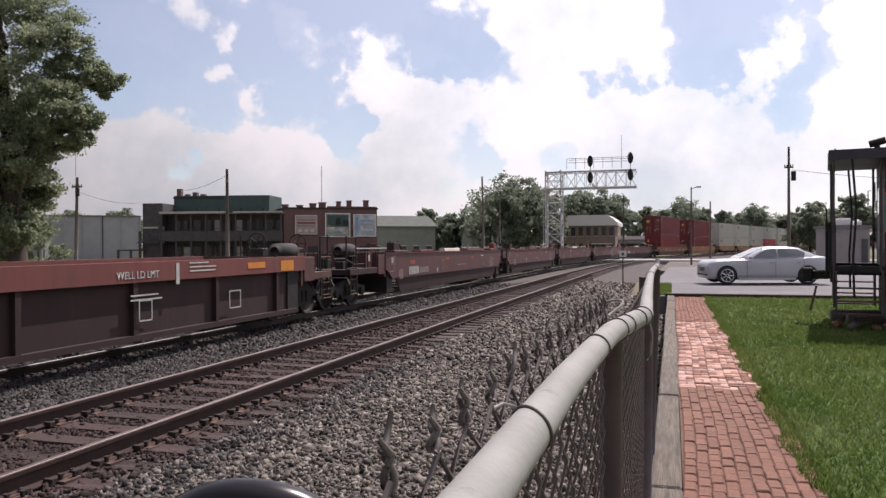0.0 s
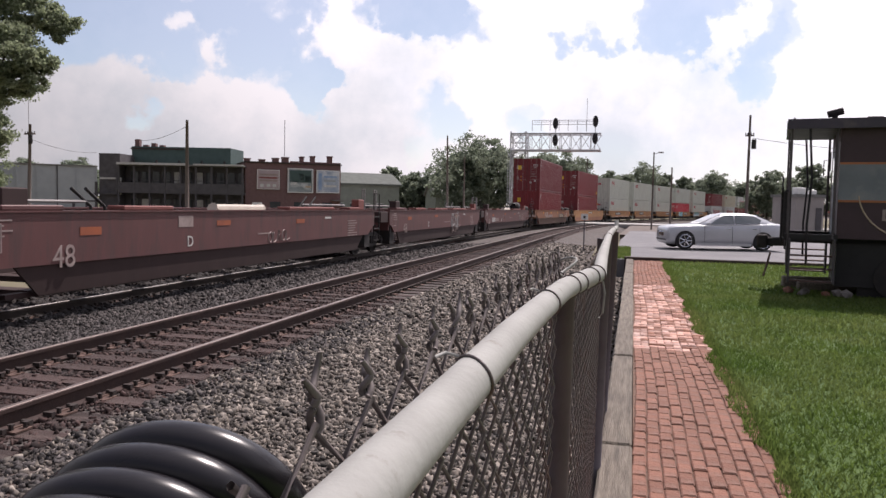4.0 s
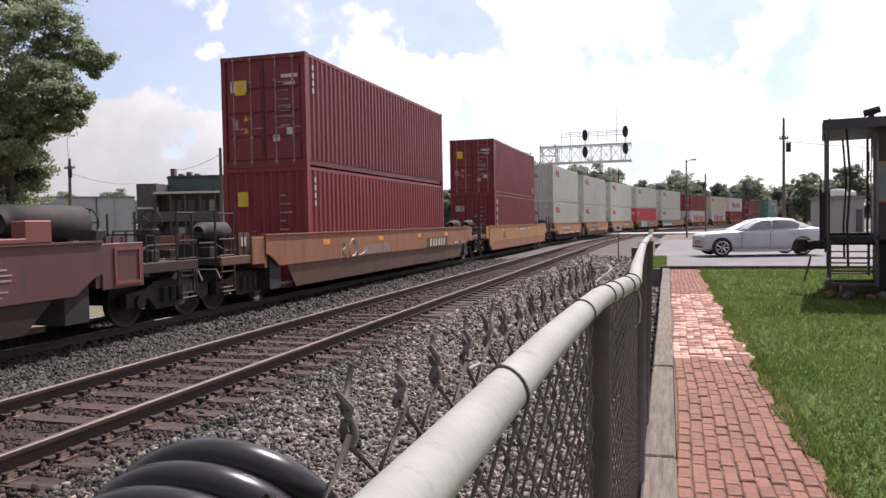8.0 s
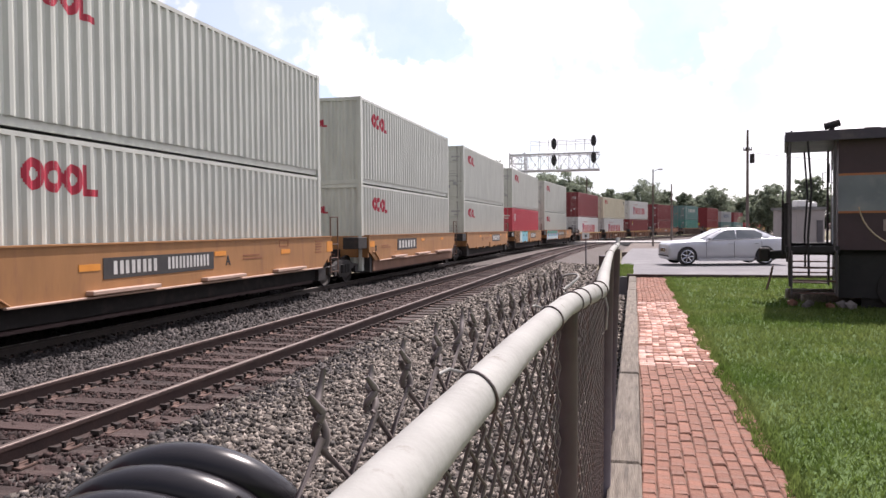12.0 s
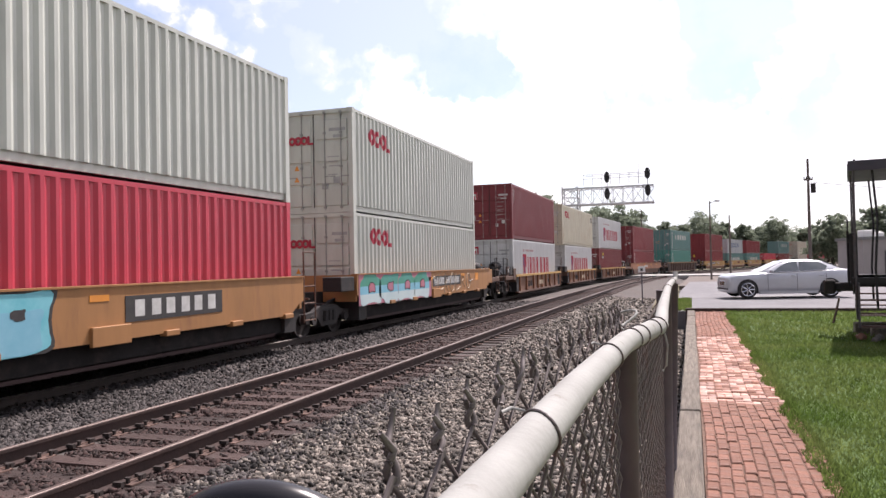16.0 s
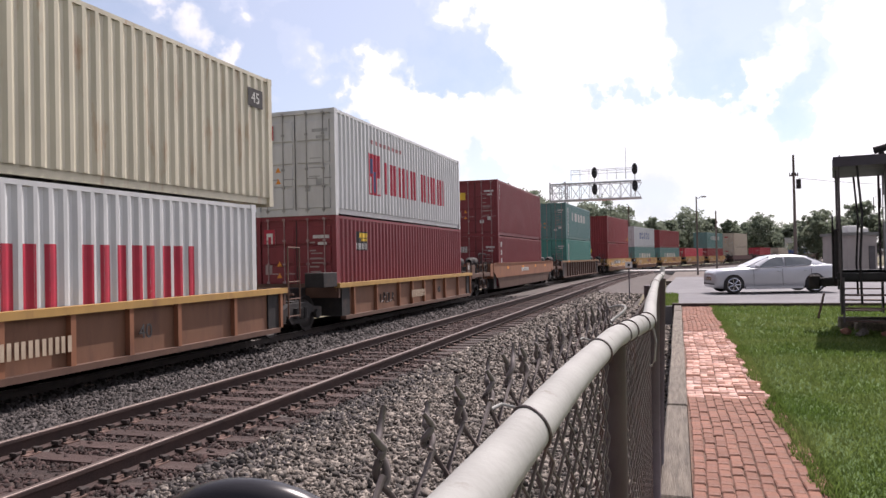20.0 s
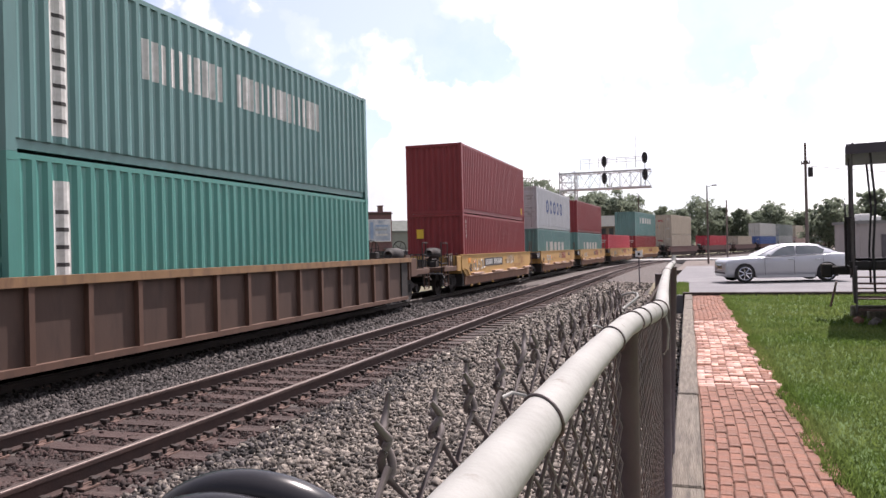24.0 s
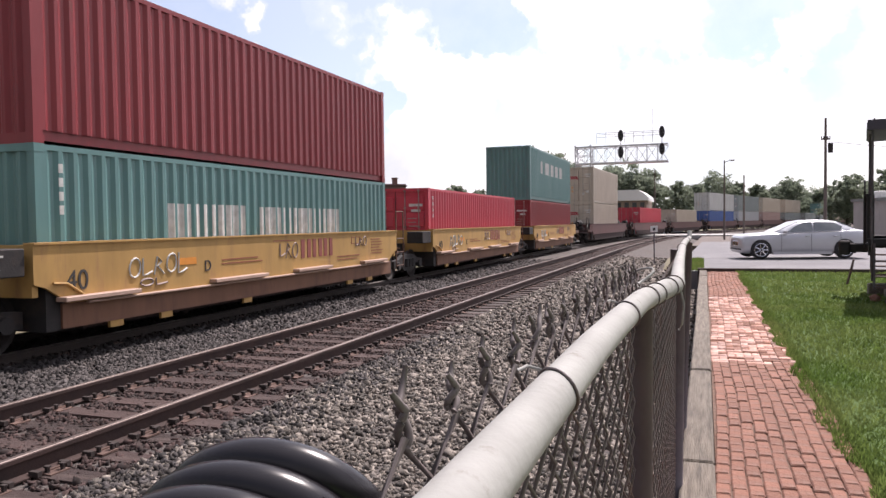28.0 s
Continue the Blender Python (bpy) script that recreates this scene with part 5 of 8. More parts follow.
            yt, tl, tr, tz = (s * (lh - 0.25), 0.85, 0.29, 1.74) if big else (s * (lh + plat * 0.4), 0.5, 0.22, 1.52)
            tube(tank, [(0.55, yt - tl, tz), (0.55, yt - tl + 0.08, tz), (0.55, yt + tl - 0.08, tz), (0.55, yt + tl, tz)], [tr * 0.6, tr, tr, tr * 0.6], 16)
            for q in (-0.5 * tl, 0.5 * tl):
                part("tank_stand", boxes((0.4, yt + q - 0.05, 1.0, 0.7, yt + q + 0.05, tz - 0.18)), M["grime"], ob)
            part("brake_reservoir", tank, M["grime"], ob, "round grimy brake tank", smooth=True)
            # the side sheet carried on past the well's end
            ys = s * (lh + (1.0 if big else 0.55))
            part("end_sheet", boxes((1.40, min(s * lh + s * 0.01, ys), 0.66 if big else 0.8, 1.445, max(s * lh + s * 0.01, ys), 1.4), bevel=0.01), P[body], ob)
            if big:
                for q0, q1, z0, z1 in ((0.28, 0.92, 0.72, 0.77), (0.28, 0.92, 1.28, 1.33), (0.28, 0.33, 0.77, 1.28), (0.87, 0.92, 0.77, 1.28)):
                    part("sheet_frame", boxes((1.445, min(s * (lh + q0), s * (lh + q1)), z0, 1.465, max(s * (lh + q0), s * (lh + q1)), z1)), P["redchord"], ob)
            # grab irons, side sill, steps and pipes of the platform
            part("platform_edge", boxes((1.28, min(s * lh, ye), 0.84, 1.42, max(s * lh, ye), 1.02), bevel=0.012), P["brown" if style != "bnsf" else "darkoxide"], ob, "rusty platform edge")
            for q in (0.18, 0.5, 0.82):
                yq = s * (lh + plat * q)
                part("grab_iron", tubes([(((1.36, yq - 0.11, 1.02), (1.36, yq - 0.11, 1.5), (1.36, yq + 0.11, 1.5), (1.36, yq + 0.11, 1.02)), 0.016)], 6), M["grime"], ob)
            part("step_frame", tubes([(((1.4, ye - s * 0.05, 0.9), (1.4, ye - s * 0.05, 0.32), (1.4, ye - s * 0.5, 0.32), (1.4, ye - s * 0.5, 0.9)), 0.022)], 6), P["brown"], ob, "hanging step frame")
            part("housing", boxes((-0.75, s * (lh + plat * 0.8) - 0.16, 1.0, -0.35, s * (lh + plat * 0.8) + 0.16, 1.62), bevel=0.03), M["grime"], ob, "hand brake housing")
            part("air_pipe", tubes([(((0.95, s * lh, 1.12), (0.95, s * (lh + plat * 0.5), 1.12), (0.9, s * (lh + plat * 0.7), 1.3), (0.9, ye, 1.3)), 0.03)], 6), M["grime"], ob)
            part("uncoupling_lever", tubes([(((0.2, ye + s * 0.2, 1.02), (0.3, ye + s * 0.08, 0.78), (1.36, ye + s * 0.08, 0.78), (1.44, ye + s * 0.08, 0.6)), 0.016)], 6), M["bar_grey"], ob)
            part("mud_plate", boxes((1.1, s * (lh + plat * 0.25) - 0.2, 0.98, 1.16, s * (lh + plat * 0.25) + 0.25, 1.5)), P["brown" if style != "bnsf" else "oxide"], ob)
            part("notice", boxes((1.158, s * (lh + plat * 0.25) - 0.1, 1.2, 1.168, s * (lh + plat * 0.25) + 0.1, 1.4)), M["white_mark"], ob, "small white notice")
            wheel = bmesh.new()
            yc = s * (lh + plat * 0.75)
            tube(wheel, [(-0.55 + 0.27 * math.cos(k * math.tau / 18), yc, 1.75 + 0.27 * math.sin(k * math.tau / 18)) for k in range(19)], 0.016, 6, False)
            for k in range(5):
                tube(wheel, [(-0.55, yc, 1.75), (-0.55 + 0.27 * math.cos(k * math.tau / 5), yc, 1.75 + 0.27 * math.sin(k * math.tau / 5))], 0.012, 5)
            tube(wheel, [(-0.55, yc, 1.0), (-0.55, yc, 1.75)], 0.03, 6)
            part("hand_brake", wheel, M["grime"], ob)
            for b in ((0.2, yc - 0.15, 1.0, 0.5, yc + 0.15, 1.3), (0.7, yc - 0.1, 1.0, 0.95, yc + 0.12, 1.22), (-0.2, yc - 0.2, 1.0, 0.05, yc, 1.18)):
                part("brake_valve", boxes(b, bevel=0.015), M["grime"], ob)
        else:
            part("articulation", boxes((-0.45, min(s * lh, s * (lh + 1.15)), 0.66, 0.45, max(s * lh, s * (lh + 1.15)), 0.98)), M["grime"], ob)
            if s > 0:
                part("ladder", tubes([(((1.4, lh + 0.15, 0.35), (1.4, lh + 0.15, 2.0)), 0.02), (((1.4, lh + 0.7, 0.35), (1.4, lh + 0.7, 2.0)), 0.02), (((1.4, lh + 0.15, 2.0), (1.4, lh + 0.7, 2.0)), 0.02), (((1.4, lh + 0.15, 0.4), (1.4, lh + 0.7, 0.4)), 0.018), (((1.4, lh + 0.15, 0.8), (1.4, lh + 0.7, 0.8)), 0.018), (((1.4, lh + 0.15, 1.2), (1.4, lh + 0.7, 1.2)), 0.018), (((0.4, lh + 0.4, 0.9), (1.4, lh + 0.4, 0.9)), 0.03)], 6), M["grime"] if style in ("bnsf", "dark") else P["brown"], ob, "side ladder at the joint")
            else:
                part("plate_box", boxes((0.9, -lh - 0.9, 1.0, 1.44, -lh - 0.1, 1.38), bevel=0.015), M["grime"] if style not in ("bnsf",) else P["darkoxide"], ob, "dark box beside the joint")
    if truck_lead is not None:
        truck_parts(ob, truck_lead - mid)
    if truck_rear is not None:
        truck_parts(ob, truck_rear - mid)
    rnd = random.Random(int(u0))
    X = 1.474
    for mk in marks:
        kind, y, z, *rest = mk
        y = y - lh
        if kind == "word":          # plain bars in the place of a name
            n, w, hgt, m = rest
            for row in glyphs(y, y + w, z, z + hgt, n, rnd, 0.24):
                bars("lettering", [row], X + 0.001, M[m], ob)
        elif kind == "panel":
            w, hgt, m = rest
            bars("painted_panel", [(y, y + w, z, z + hgt)], X, M[m], ob)
        elif kind == "text":
            body_text, size, m = rest
            me = lettering(body_text, size)
            t = part_of("lettering", me, M[m], ob)
            t.location = (X, y, z)
        elif kind == "lines":
            n, w, m = rest
            for k in range(n):
                bars("small_lettering", [(y, y + w * rnd.uniform(0.6, 1), z - 0.075 * k, z - 0.075 * k + 0.024)], X, M[m], ob)
        elif kind == "frame":
            w, hgt, m = rest
            bars("stencil_frame", [(y, y + w, z, z + 0.02), (y, y + w, z + hgt, z + hgt + 0.02), (y, y + 0.02, z, z + hgt), (y + w - 0.02, y + w, z, z + hgt)], X, M[m], ob)
        elif kind == "scrawl":      # sprayed loops
            w, hgt, m, loops = rest
            bm = bmesh.new()
            first = rnd.randint(0, 2)
            for k in range(loops):
                cx, cz, rx, rz = y + w * (k + 0.5) / loops, z + hgt * rnd.uniform(0.44, 0.56), w / loops * 0.42, hgt * rnd.uniform(0.34, 0.48)
                if (k + first) % 3 == 0:      # a closed loop
                    pts = [(cx + rx * math.sin(q * 0.42), cz + rz * math.cos(q * 0.42)) for q in range(16)]
                elif (k + first) % 3 == 1:    # an upright with a hook
                    pts = [(cx - rx, cz + rz), (cx - 0.8 * rx, cz - rz), (cx, cz - 0.9 * rz), (cx + rx, cz - 0.6 * rz)]
                else:                         # a zigzag
                    pts = [(cx - rx, cz - rz), (cx - 0.6 * rx, cz + rz), (cx + 0.3 * rx, cz + 0.4 * rz), (cx - 0.5 * rx, cz), (cx + rx, cz - rz)]
                tube(bm, [(X + 0.001, q[0] + 0.12 * (q[1] - z), q[1]) for q in pts], 0.016, 4)
            part("graffiti", bm, M[m], ob, "thin sprayed graffiti lines")
        elif kind == "mural":       # filled graffiti letters with an outline
            w, hgt, tones = rest
            n = len(tones)
            for k, tone in enumerate(tones):
                cx, cz, rx, rz = y + w * (k + 0.5) / n, z + hgt / 2, w / n * 0.58, hgt * 0.5
                q0 = rnd.uniform(0, 6)

                def outline(sc, dy=0.0, dz=0.0, top=1.0):
                    pts = []
                    for i in range(30):
                        a = i * math.tau / 30
                        c, s = math.cos(a), math.sin(a)
                        f = 1 + 0.10 * math.sin(3 * a + q0) + 0.07 * math.sin(5 * a + 2 * q0)
                        pts.append((cx + dy + rx * sc * f * math.copysign(abs(c) ** 0.6, c), max(z - 0.02, min(z + hgt * top, cz + dz + rz * sc * f * 1.1 * math.copysign(abs(s) ** 0.5, s)))))
                    return pts

                rows = [("graffiti_outline", outline(1.0), "dark_mark" if tone != "c" else "mural_c", 0.0), ("graffiti_fill", outline(0.9), "mural_" + tone, 0.004)]
                if tone == "b":
                    rows += [("graffiti_blend", outline(0.9, top=0.62), "mural_e", 0.006), ("graffiti_shade", outline(0.9, top=0.36), "mural_c", 0.008), ("graffiti_counter", outline(0.3, 0.08 * rx, 0.12 * rz), "dark_mark", 0.010), ("graffiti_heart", outline(0.24, 0.08 * rx, 0.12 * rz), "mural_d", 0.012)]
                elif tone == "a":
                    rows += [("graffiti_shade", outline(0.62, 0.05 * rx, -0.28 * rz), "mural_e", 0.007), ("graffiti_counter", outline(0.16, 0.1 * rx, 0.25 * rz), "dark_mark", 0.010)]
                for name, pts, mm, d in rows:
                    bm = bmesh.new()
                    prism(bm, pts, "x", X + d - 0.002, X + d + 0.001)
                    part(name, bm, M[mm], ob)
    RIDERS.append((ob, mid, max(4.0, lh - 0.5), 0.0))
    return ob


M["mural_e"] = mat("light_turquoise_spray_paint", (0.15, 0.40, 0.52), (0.22, 0.47, 0.58), 1.5, 0.6)
M["brown_mark"] = mat("faded_brown_spray_paint", (0.16, 0.085, 0.045), (0.2, 0.1, 0.05), 3, 0.7)
M["mural_a"] = mat("turquoise_spray_paint", (0.10, 0.42, 0.50), (0.22, 0.55, 0.62), 1.5, 0.6)
M["mural_b"] = mat("green_spray_paint", (0.04, 0.25, 0.16), (0.06, 0.28, 0.24), 1.2, 0.6)
M["mural_c"] = mat("pale_spray_paint", (0.50, 0.60, 0.60), (0.42, 0.54, 0.56), 1.2, 0.6)
M["mural_d"] = mat("pink_spray_paint", (0.45, 0.14, 0.17), (0.38, 0.16, 0.22), 1.2, 0.6)


def train():
    # the last single empty well ahead of the articulated empties
    well_car(1.6, 20.8, "rib_red", 1.0, 21.3, "empty dark red well car with ribbed sides on the track", [
        ("panel", 14.2, 1.0, 0.09, 0.38, "white_mark"), ("text", 13.2, 1.2, "WELL LD LMT", 0.17, "white_mark"), ("panel", 16.6, 1.2, 0.7, 0.13, "orange_mark"), ("panel", 9.0, 1.15, 0.5, 0.12, "orange_mark"),
        ("frame", 15.9, 0.42, 0.42, 0.34, "white_mark"), ("lines", 14.6, 1.36, 3, 0.9, "white_mark"), ("panel", 18.0, 1.1, 0.6, 0.24, "orange_mark"), ("frame", 13.2, 0.42, 0.34, 0.34, "white_mark"), ("lines", 13.0, 0.85, 2, 1.0, "white_mark")], (1.6, 1.6), "empty railcars")
    # five articulated empties
    for k in range(5):
        u = 26.2 + 18.12 * k
        mk = [("text", 1.95, 0.72, "48", 0.5, "pale_mark"), ("lines", 0.45, 1.3, 4, 0.5, "pale_mark"), ("panel", 2.3, 1.05, 0.5, 0.13, "orange_dull"), ("panel", 6.4, 1.12, 0.55, 0.11, "orange_dull"), ("panel", 10.3, 1.1, 0.5, 0.11, "orange_dull"),
              ("lines", 14.0, 1.1, 7, 0.8, "pale_mark"), ("text", 5.4, 0.82, "AEDCB"[k], 0.3, "white_mark"), ("panel", 12.2, 1.2, 0.45, 0.05, "white_mark"), ("lines", 8.2, 0.88, 1, 1.3, "pale_mark"), ("frame", 0.25, 0.85, 0.5, 0.4, "pale_mark")]
        if k in (0, 4):
            mk = [q for q in mk if q[0] != "text"] + [("word", 2.16, 0.7, 4, 1.05, 0.26, "white_mark"), ("word", 3.3, 0.72, 6, 1.05, 0.2, "pale_mark"), ("text", 1.35, 0.72, "48", 0.46, "pale_mark"), ("panel", 0.5, 1.12, 0.15, 0.17, "white_mark"), ("text", 5.4, 0.74, "AEDCB"[k], 0.3, "white_mark"), ("frame", 6.0, 0.8, 0.3, 0.3, "pale_mark"), ("lines", 6.5, 0.86, 2, 0.3, "orange_dull"), ("scrawl", 12.6, 0.72, 1.0 if k else 0.5, 0.34 if k else 0.16, "pale_mark", 5)]
        if k in (1, 2):
            mk += [("scrawl", 8.7, 0.66, 1.2, 0.3, "pale_mark", 5)]
        if k == 3:
            mk += [("scrawl", 9.5, 0.5, 1.65, 0.92, "white_mark", 5), ("scrawl", 9.6, 0.34, 1.5, 0.8, "pale_mark", 6), ("scrawl", 10.6, 0.6, 0.9, 0.6, "pale_mark", 3)]
        if k == 2:
            mk += [("panel", 5.0, 1.12, 0.5, 0.22, "pale_mark")]
        ob = well_car(u, u + 16.45, "bnsf", 24.2 if k == 0 else None, u + 17.3 if k < 4 else 117.3, "empty oxide-red articulated well car unit with solid sides", mk, (2.6 if k == 0 else 0, 2.6 if k == 4 else 0), "empty railcars")
        lh = 8.225
        for y, w in ((-6.9, 1.2), (-4.15, 1.45), (-0.7, 2.2), (3.1, 3.0), (6.3, 0.9)):
            part("top_guide", tubes([(((1.34, y - w / 2, 1.5), (1.34, y - w / 2 + 0.08, 1.46), (1.34, y + w / 2 - 0.08, 1.46), (1.34, y + w / 2, 1.5)), 0.12)], 10) if k in (0, 2, 4) and -1 < y < 0 else boxes((1.15, y - w / 2, 1.45, 1.5, y + w / 2, 1.53), bevel=0.015), P["tan"] if k in (0, 2, 4) and -1 < y < 0 else P["redchord"] if y > -5 else P["oxide"], ob, "sunlit container guide on the top edge")
        # crossover walkway edges that run out from the joints, with a slanting brace
        for y0, y1, first, last in ((-lh - 0.4, -lh + 3.9, True, k > 0), (lh + 0.3, lh - 3.2, False, k < 4)):
            part("walkway_bar", tubes([(((0.25, y0, 1.58), (0.25, y1, 1.58)), 0.035)], 6), M["bar_grey"], ob, "pale walkway edge bar")
            s = 1 if y1 > y0 else -1
            for x in (0.25, 0.55):
                part("walkway_brace", tubes([(((x, y1 - 0.35 * s, 1.82), (x, y1 + 0.15 * s, 1.5), (x, y1 + 0.2 * s, 1.2)), 0.03)], 6), M["grime"], ob)
            if last:
                part("hand_hold", tubes([(((1.0, y0, 1.4), (1.0, y0, 2.15), (1.0, y0 + 0.22 * s, 2.15), (1.0, y0 + 0.22 * s, 1.4)), 0.025)], 6), M["bar_grey"], ob, "upright bent hand-hold")
        for y in (-7.2, 7.0):
            part("guide_post", boxes((1.2, y - 0.25, 1.45, 1.45, y + 0.25, 1.78), bevel=0.02), P["redchord" if y > 0 else "darkoxide"], ob, "raised container guide")
    # two single cars, loaded
    tag = [("panel", 2.9, 1.12, 0.42, 0.14, "orange_mark"), ("panel", 6.8, 1.12, 0.42, 0.14, "orange_mark"), ("panel", 10.6, 1.12, 0.42, 0.14, "orange_mark"), ("panel", 14.0, 1.12, 0.42, 0.14, "orange_mark")]
    well_car(120.2, 138.2, "rusty", 120.0, 138.6, "rust-brown single well car with solid sides carrying stacked containers", tag + [("panel", 11.7, 0.72, 2.7, 0.36, "dark_mark"), ("word", 5.6, 0.76, 9, 2.2, 0.26, "pale_mark"), ("word", 12.0, 0.76, 3, 2.1, 0.28, "tan_mark"), ("scrawl", 3.9, 0.68, 1.8, 0.55, "white_mark", 3), ("scrawl", 15.4, 0.7, 1.2, 0.5, "white_mark", 2)], (1.7, 1.7))
    container(122.8, 0.25, "red", 2.896, "pd", ("placard_end", "codes", "white_codes_end"))
    container(122.8, 3.155, "maroon", 2.896, "dp", ("white_logo_end", "white_codes_end", "codes", "placard_end"))
    well_car(142.2, 159.4, "orange", 142.1, 160.0, "faded orange single well car with solid sides carrying stacked containers", tag + [("panel", 7.4, 1.08, 2.4, 0.2, "dark_mark"), ("word", 7.6, 1.1, 9, 2.0, 0.15, "white_mark"), ("scrawl", 3.2, 0.7, 0.8, 0.4, "dark_mark", 1)], (1.6, 1.6), lower="full")
    container(144.6, 0.25, "maroon", 2.896, "pd", ("white_logo_end", "white_tall"))
    container(144.6, 3.155, "maroon", 2.896, "dp", ("white_codes_end", "codes", "yellow_tag", "placard_end"))
    # five-unit car with pale containers
    lead = [164.7, 180.25, 195.85, 211.6, 227.25]
    mural = {3: [("scrawl", 0.1, 0.6, 2.0, 0.76, "brown_mark", 5), ("mural", 2.05, 0.56, 0.95, 0.86, "c"), ("mural", 2.9, 0.56, 2.55, 0.86, "aa"), ("panel", 6.9, 0.84, 2.6, 0.42, "dark_mark"), ("word", 7.05, 0.92, 3, 2.3, 0.27, "white_mark"), ("panel", 6.15, 1.2, 0.4, 0.1, "orange_mark")],
             4: [("panel", 0.1, 0.58, 5.95, 0.84, "mural_d"), ("mural", 0.2, 0.56, 5.6, 0.86, "bbbb"), ("panel", 6.25, 0.9, 3.3, 0.36, "dark_mark"), ("word", 6.4, 0.96, 4, 1.1, 0.24, "white_mark"), ("word", 7.75, 0.97, 6, 1.6, 0.24, "white_mark"), ("scrawl", 6.0, 0.6, 4.9, 0.76, "tan_mark", 7), ("scrawl", 10.6, 0.95, 0.7, 0.3, "white_mark", 1), ("panel", 5.8, 1.12, 0.42, 0.12, "orange_mark"), ("panel", 9.65, 1.2, 0.45, 0.1, "orange_mark"), ("panel", 11.65, 1.0, 0.4, 0.3, "orange_mark")]}
    for k, u in enumerate(lead):
        mk = mural.get(k) or [("panel", 3.2, 1.14, 0.48, 0.11, "orange_mark"), ("panel", 6.25, 1.16, 0.48, 0.1, "orange_mark"), ("panel", 9.75, 1.16, 0.48, 0.1, "orange_mark"), ("panel", 12.1, 1.0, 0.4, 0.3, "orange_mark"), ("text", 4.05, 1.0, "D", 0.3, "dark_mark"), ("lines", 4.9, 1.08, 2, 1.2, "rust_mark"), ("panel", 7.05, 0.84, 2.65, 0.42, "dark_mark"), ("word", 7.2, 0.92, 3, 2.35, 0.27, "white_mark"), ("frame", 6.0, 1.3, 0.8, 0.05, "rust_mark")]
        ledges, lower, start = (), "", 0.4
        if k == 0:
            mk = [("panel", 2.97, 0.84, 3.4, 0.36, "dark_mark"), ("word", 3.2, 0.91, 4, 1.25, 0.23, "white_mark"), ("word", 4.75, 0.92, 6, 1.45, 0.23, "white_mark"), ("panel", 2.4, 1.0, 0.5, 0.11, "orange_mark"), ("panel", 6.42, 1.1, 0.45, 0.1, "orange_mark"), ("text", 6.95, 0.98, "A", 0.3, "dark_mark"), ("lines", 7.6, 1.06, 2, 1.2, "rust_mark"), ("panel", 9.5, 1.04, 0.5, 0.11, "orange_mark"), ("panel", 12.4, 1.0, 0.4, 0.3, "orange_mark"), ("frame", 9.4, 1.22, 0.5, 0.14, "rust_mark"), ("lines", 11.6, 1.3, 5, 0.5, "rust_mark")]
            ledges = ((2.55, 4.35), (5.9, 7.5), (9.05, 10.7))
        elif k == 1:
            mk = [("panel", 0.1, 1.04, 0.45, 0.2, "orange_mark"), ("text", 0.7, 0.98, "B", 0.3, "dark_mark"), ("panel", 3.1, 0.86, 2.55, 0.42, "dark_mark"), ("word", 3.25, 0.93, 3, 2.25, 0.28, "white_mark"), ("lines", 1.3, 1.06, 2, 1.1, "rust_mark"), ("panel", 6.4, 1.14, 0.45, 0.1, "orange_mark"), ("panel", 9.6, 1.14, 0.45, 0.1, "orange_mark")]
            ledges, lower, start = ((2.4, 3.95), (5.45, 7.3), (8.5, 11.2)), "brown", 0.0
        ob = well_car(u - start, u + (12.3 if k < 4 else 13.6), "orange", u - 1.2 if k == 0 else None, u + 14.3 if k < 4 else u + 14.0, "faded yellow-orange articulated well car unit carrying stacked containers", mk, (2.2 if k == 0 else 0, 2.0 if k == 4 else 0), ledges=ledges, lower=lower)
        if k in (3, ):
            t = part_of("lettering", lettering("125 T", 0.28), M["white_mark"], ob, "white stencilled load rating")
            t.location = (1.446, -7.12, 1.19)
    container(lead[0], 0.25, "pale", 2.896, "dp", ("red_logo", "red_logo_end", "placard_end"))
    container(lead[0], 3.155, "pale", 2.896, "pd", ("red_logo", "red_logo_end"))
    container(lead[1], 0.25, "pale", 2.896, "pd", ("red_logo", "red_logo_end"))
    container(lead[1], 3.155, "pale", 2.896, "pd", ("red_logo", "red_logo_end"))
    container(lead[2], 0.25, "pale", 2.896, "dp", ("red_logo",))
    container(lead[2], 3.155, "pale", 2.896, "dp", ("red_logo",))
    container(lead[3], 0.25, "brightred", 2.896, "dp", ("white_big", "white_logo_end"))
    container(lead[3], 3.155, "pale", 2.896, "dp", ("red_logo", "red_logo_end"))
    container(lead[4], 0.25, "pale", 2.896, "dp", ("red_logo", "red_logo_end"))
    container(lead[4], 3.155, "pale", 2.896, "dp", ("red_logo", "red_logo_end"))
    # three-unit ribbed car with yellow top chords
    lead = [246.7, 262.95, 279.2]
    for k, u in enumerate(lead):
        well_car(u - 0.35, u + 13.1, "rib_yellow", u - 1.3 if k == 0 else None, u + 14.35 if k < 2 else u + 14.2, "rusty brown ribbed well car unit with a yellow top chord", [("word", 5.6, 0.42, 6, 1.4, 0.24, "tan_mark"), ("text", 8.6, 0.55, "40", 0.34, "dark_mark"), ("scrawl", 2.75, 0.36, 1.2, 0.36, "dark_mark", 5)], (2.1 if k == 0 else 0, 2.0 if k == 2 else 0))
    container(lead[0], 0.33, "white", 2.591, "dp", ("red_name_big", "red_sign_end"))
    container(lead[0], 2.93, "maroon", 2.896, "dp", ("white_codes_end", "codes", "red_sign_end"))
    container(lead[1], 0.33, "white", 2.591, "dp", ("red_name_big", "red_sign_end"))
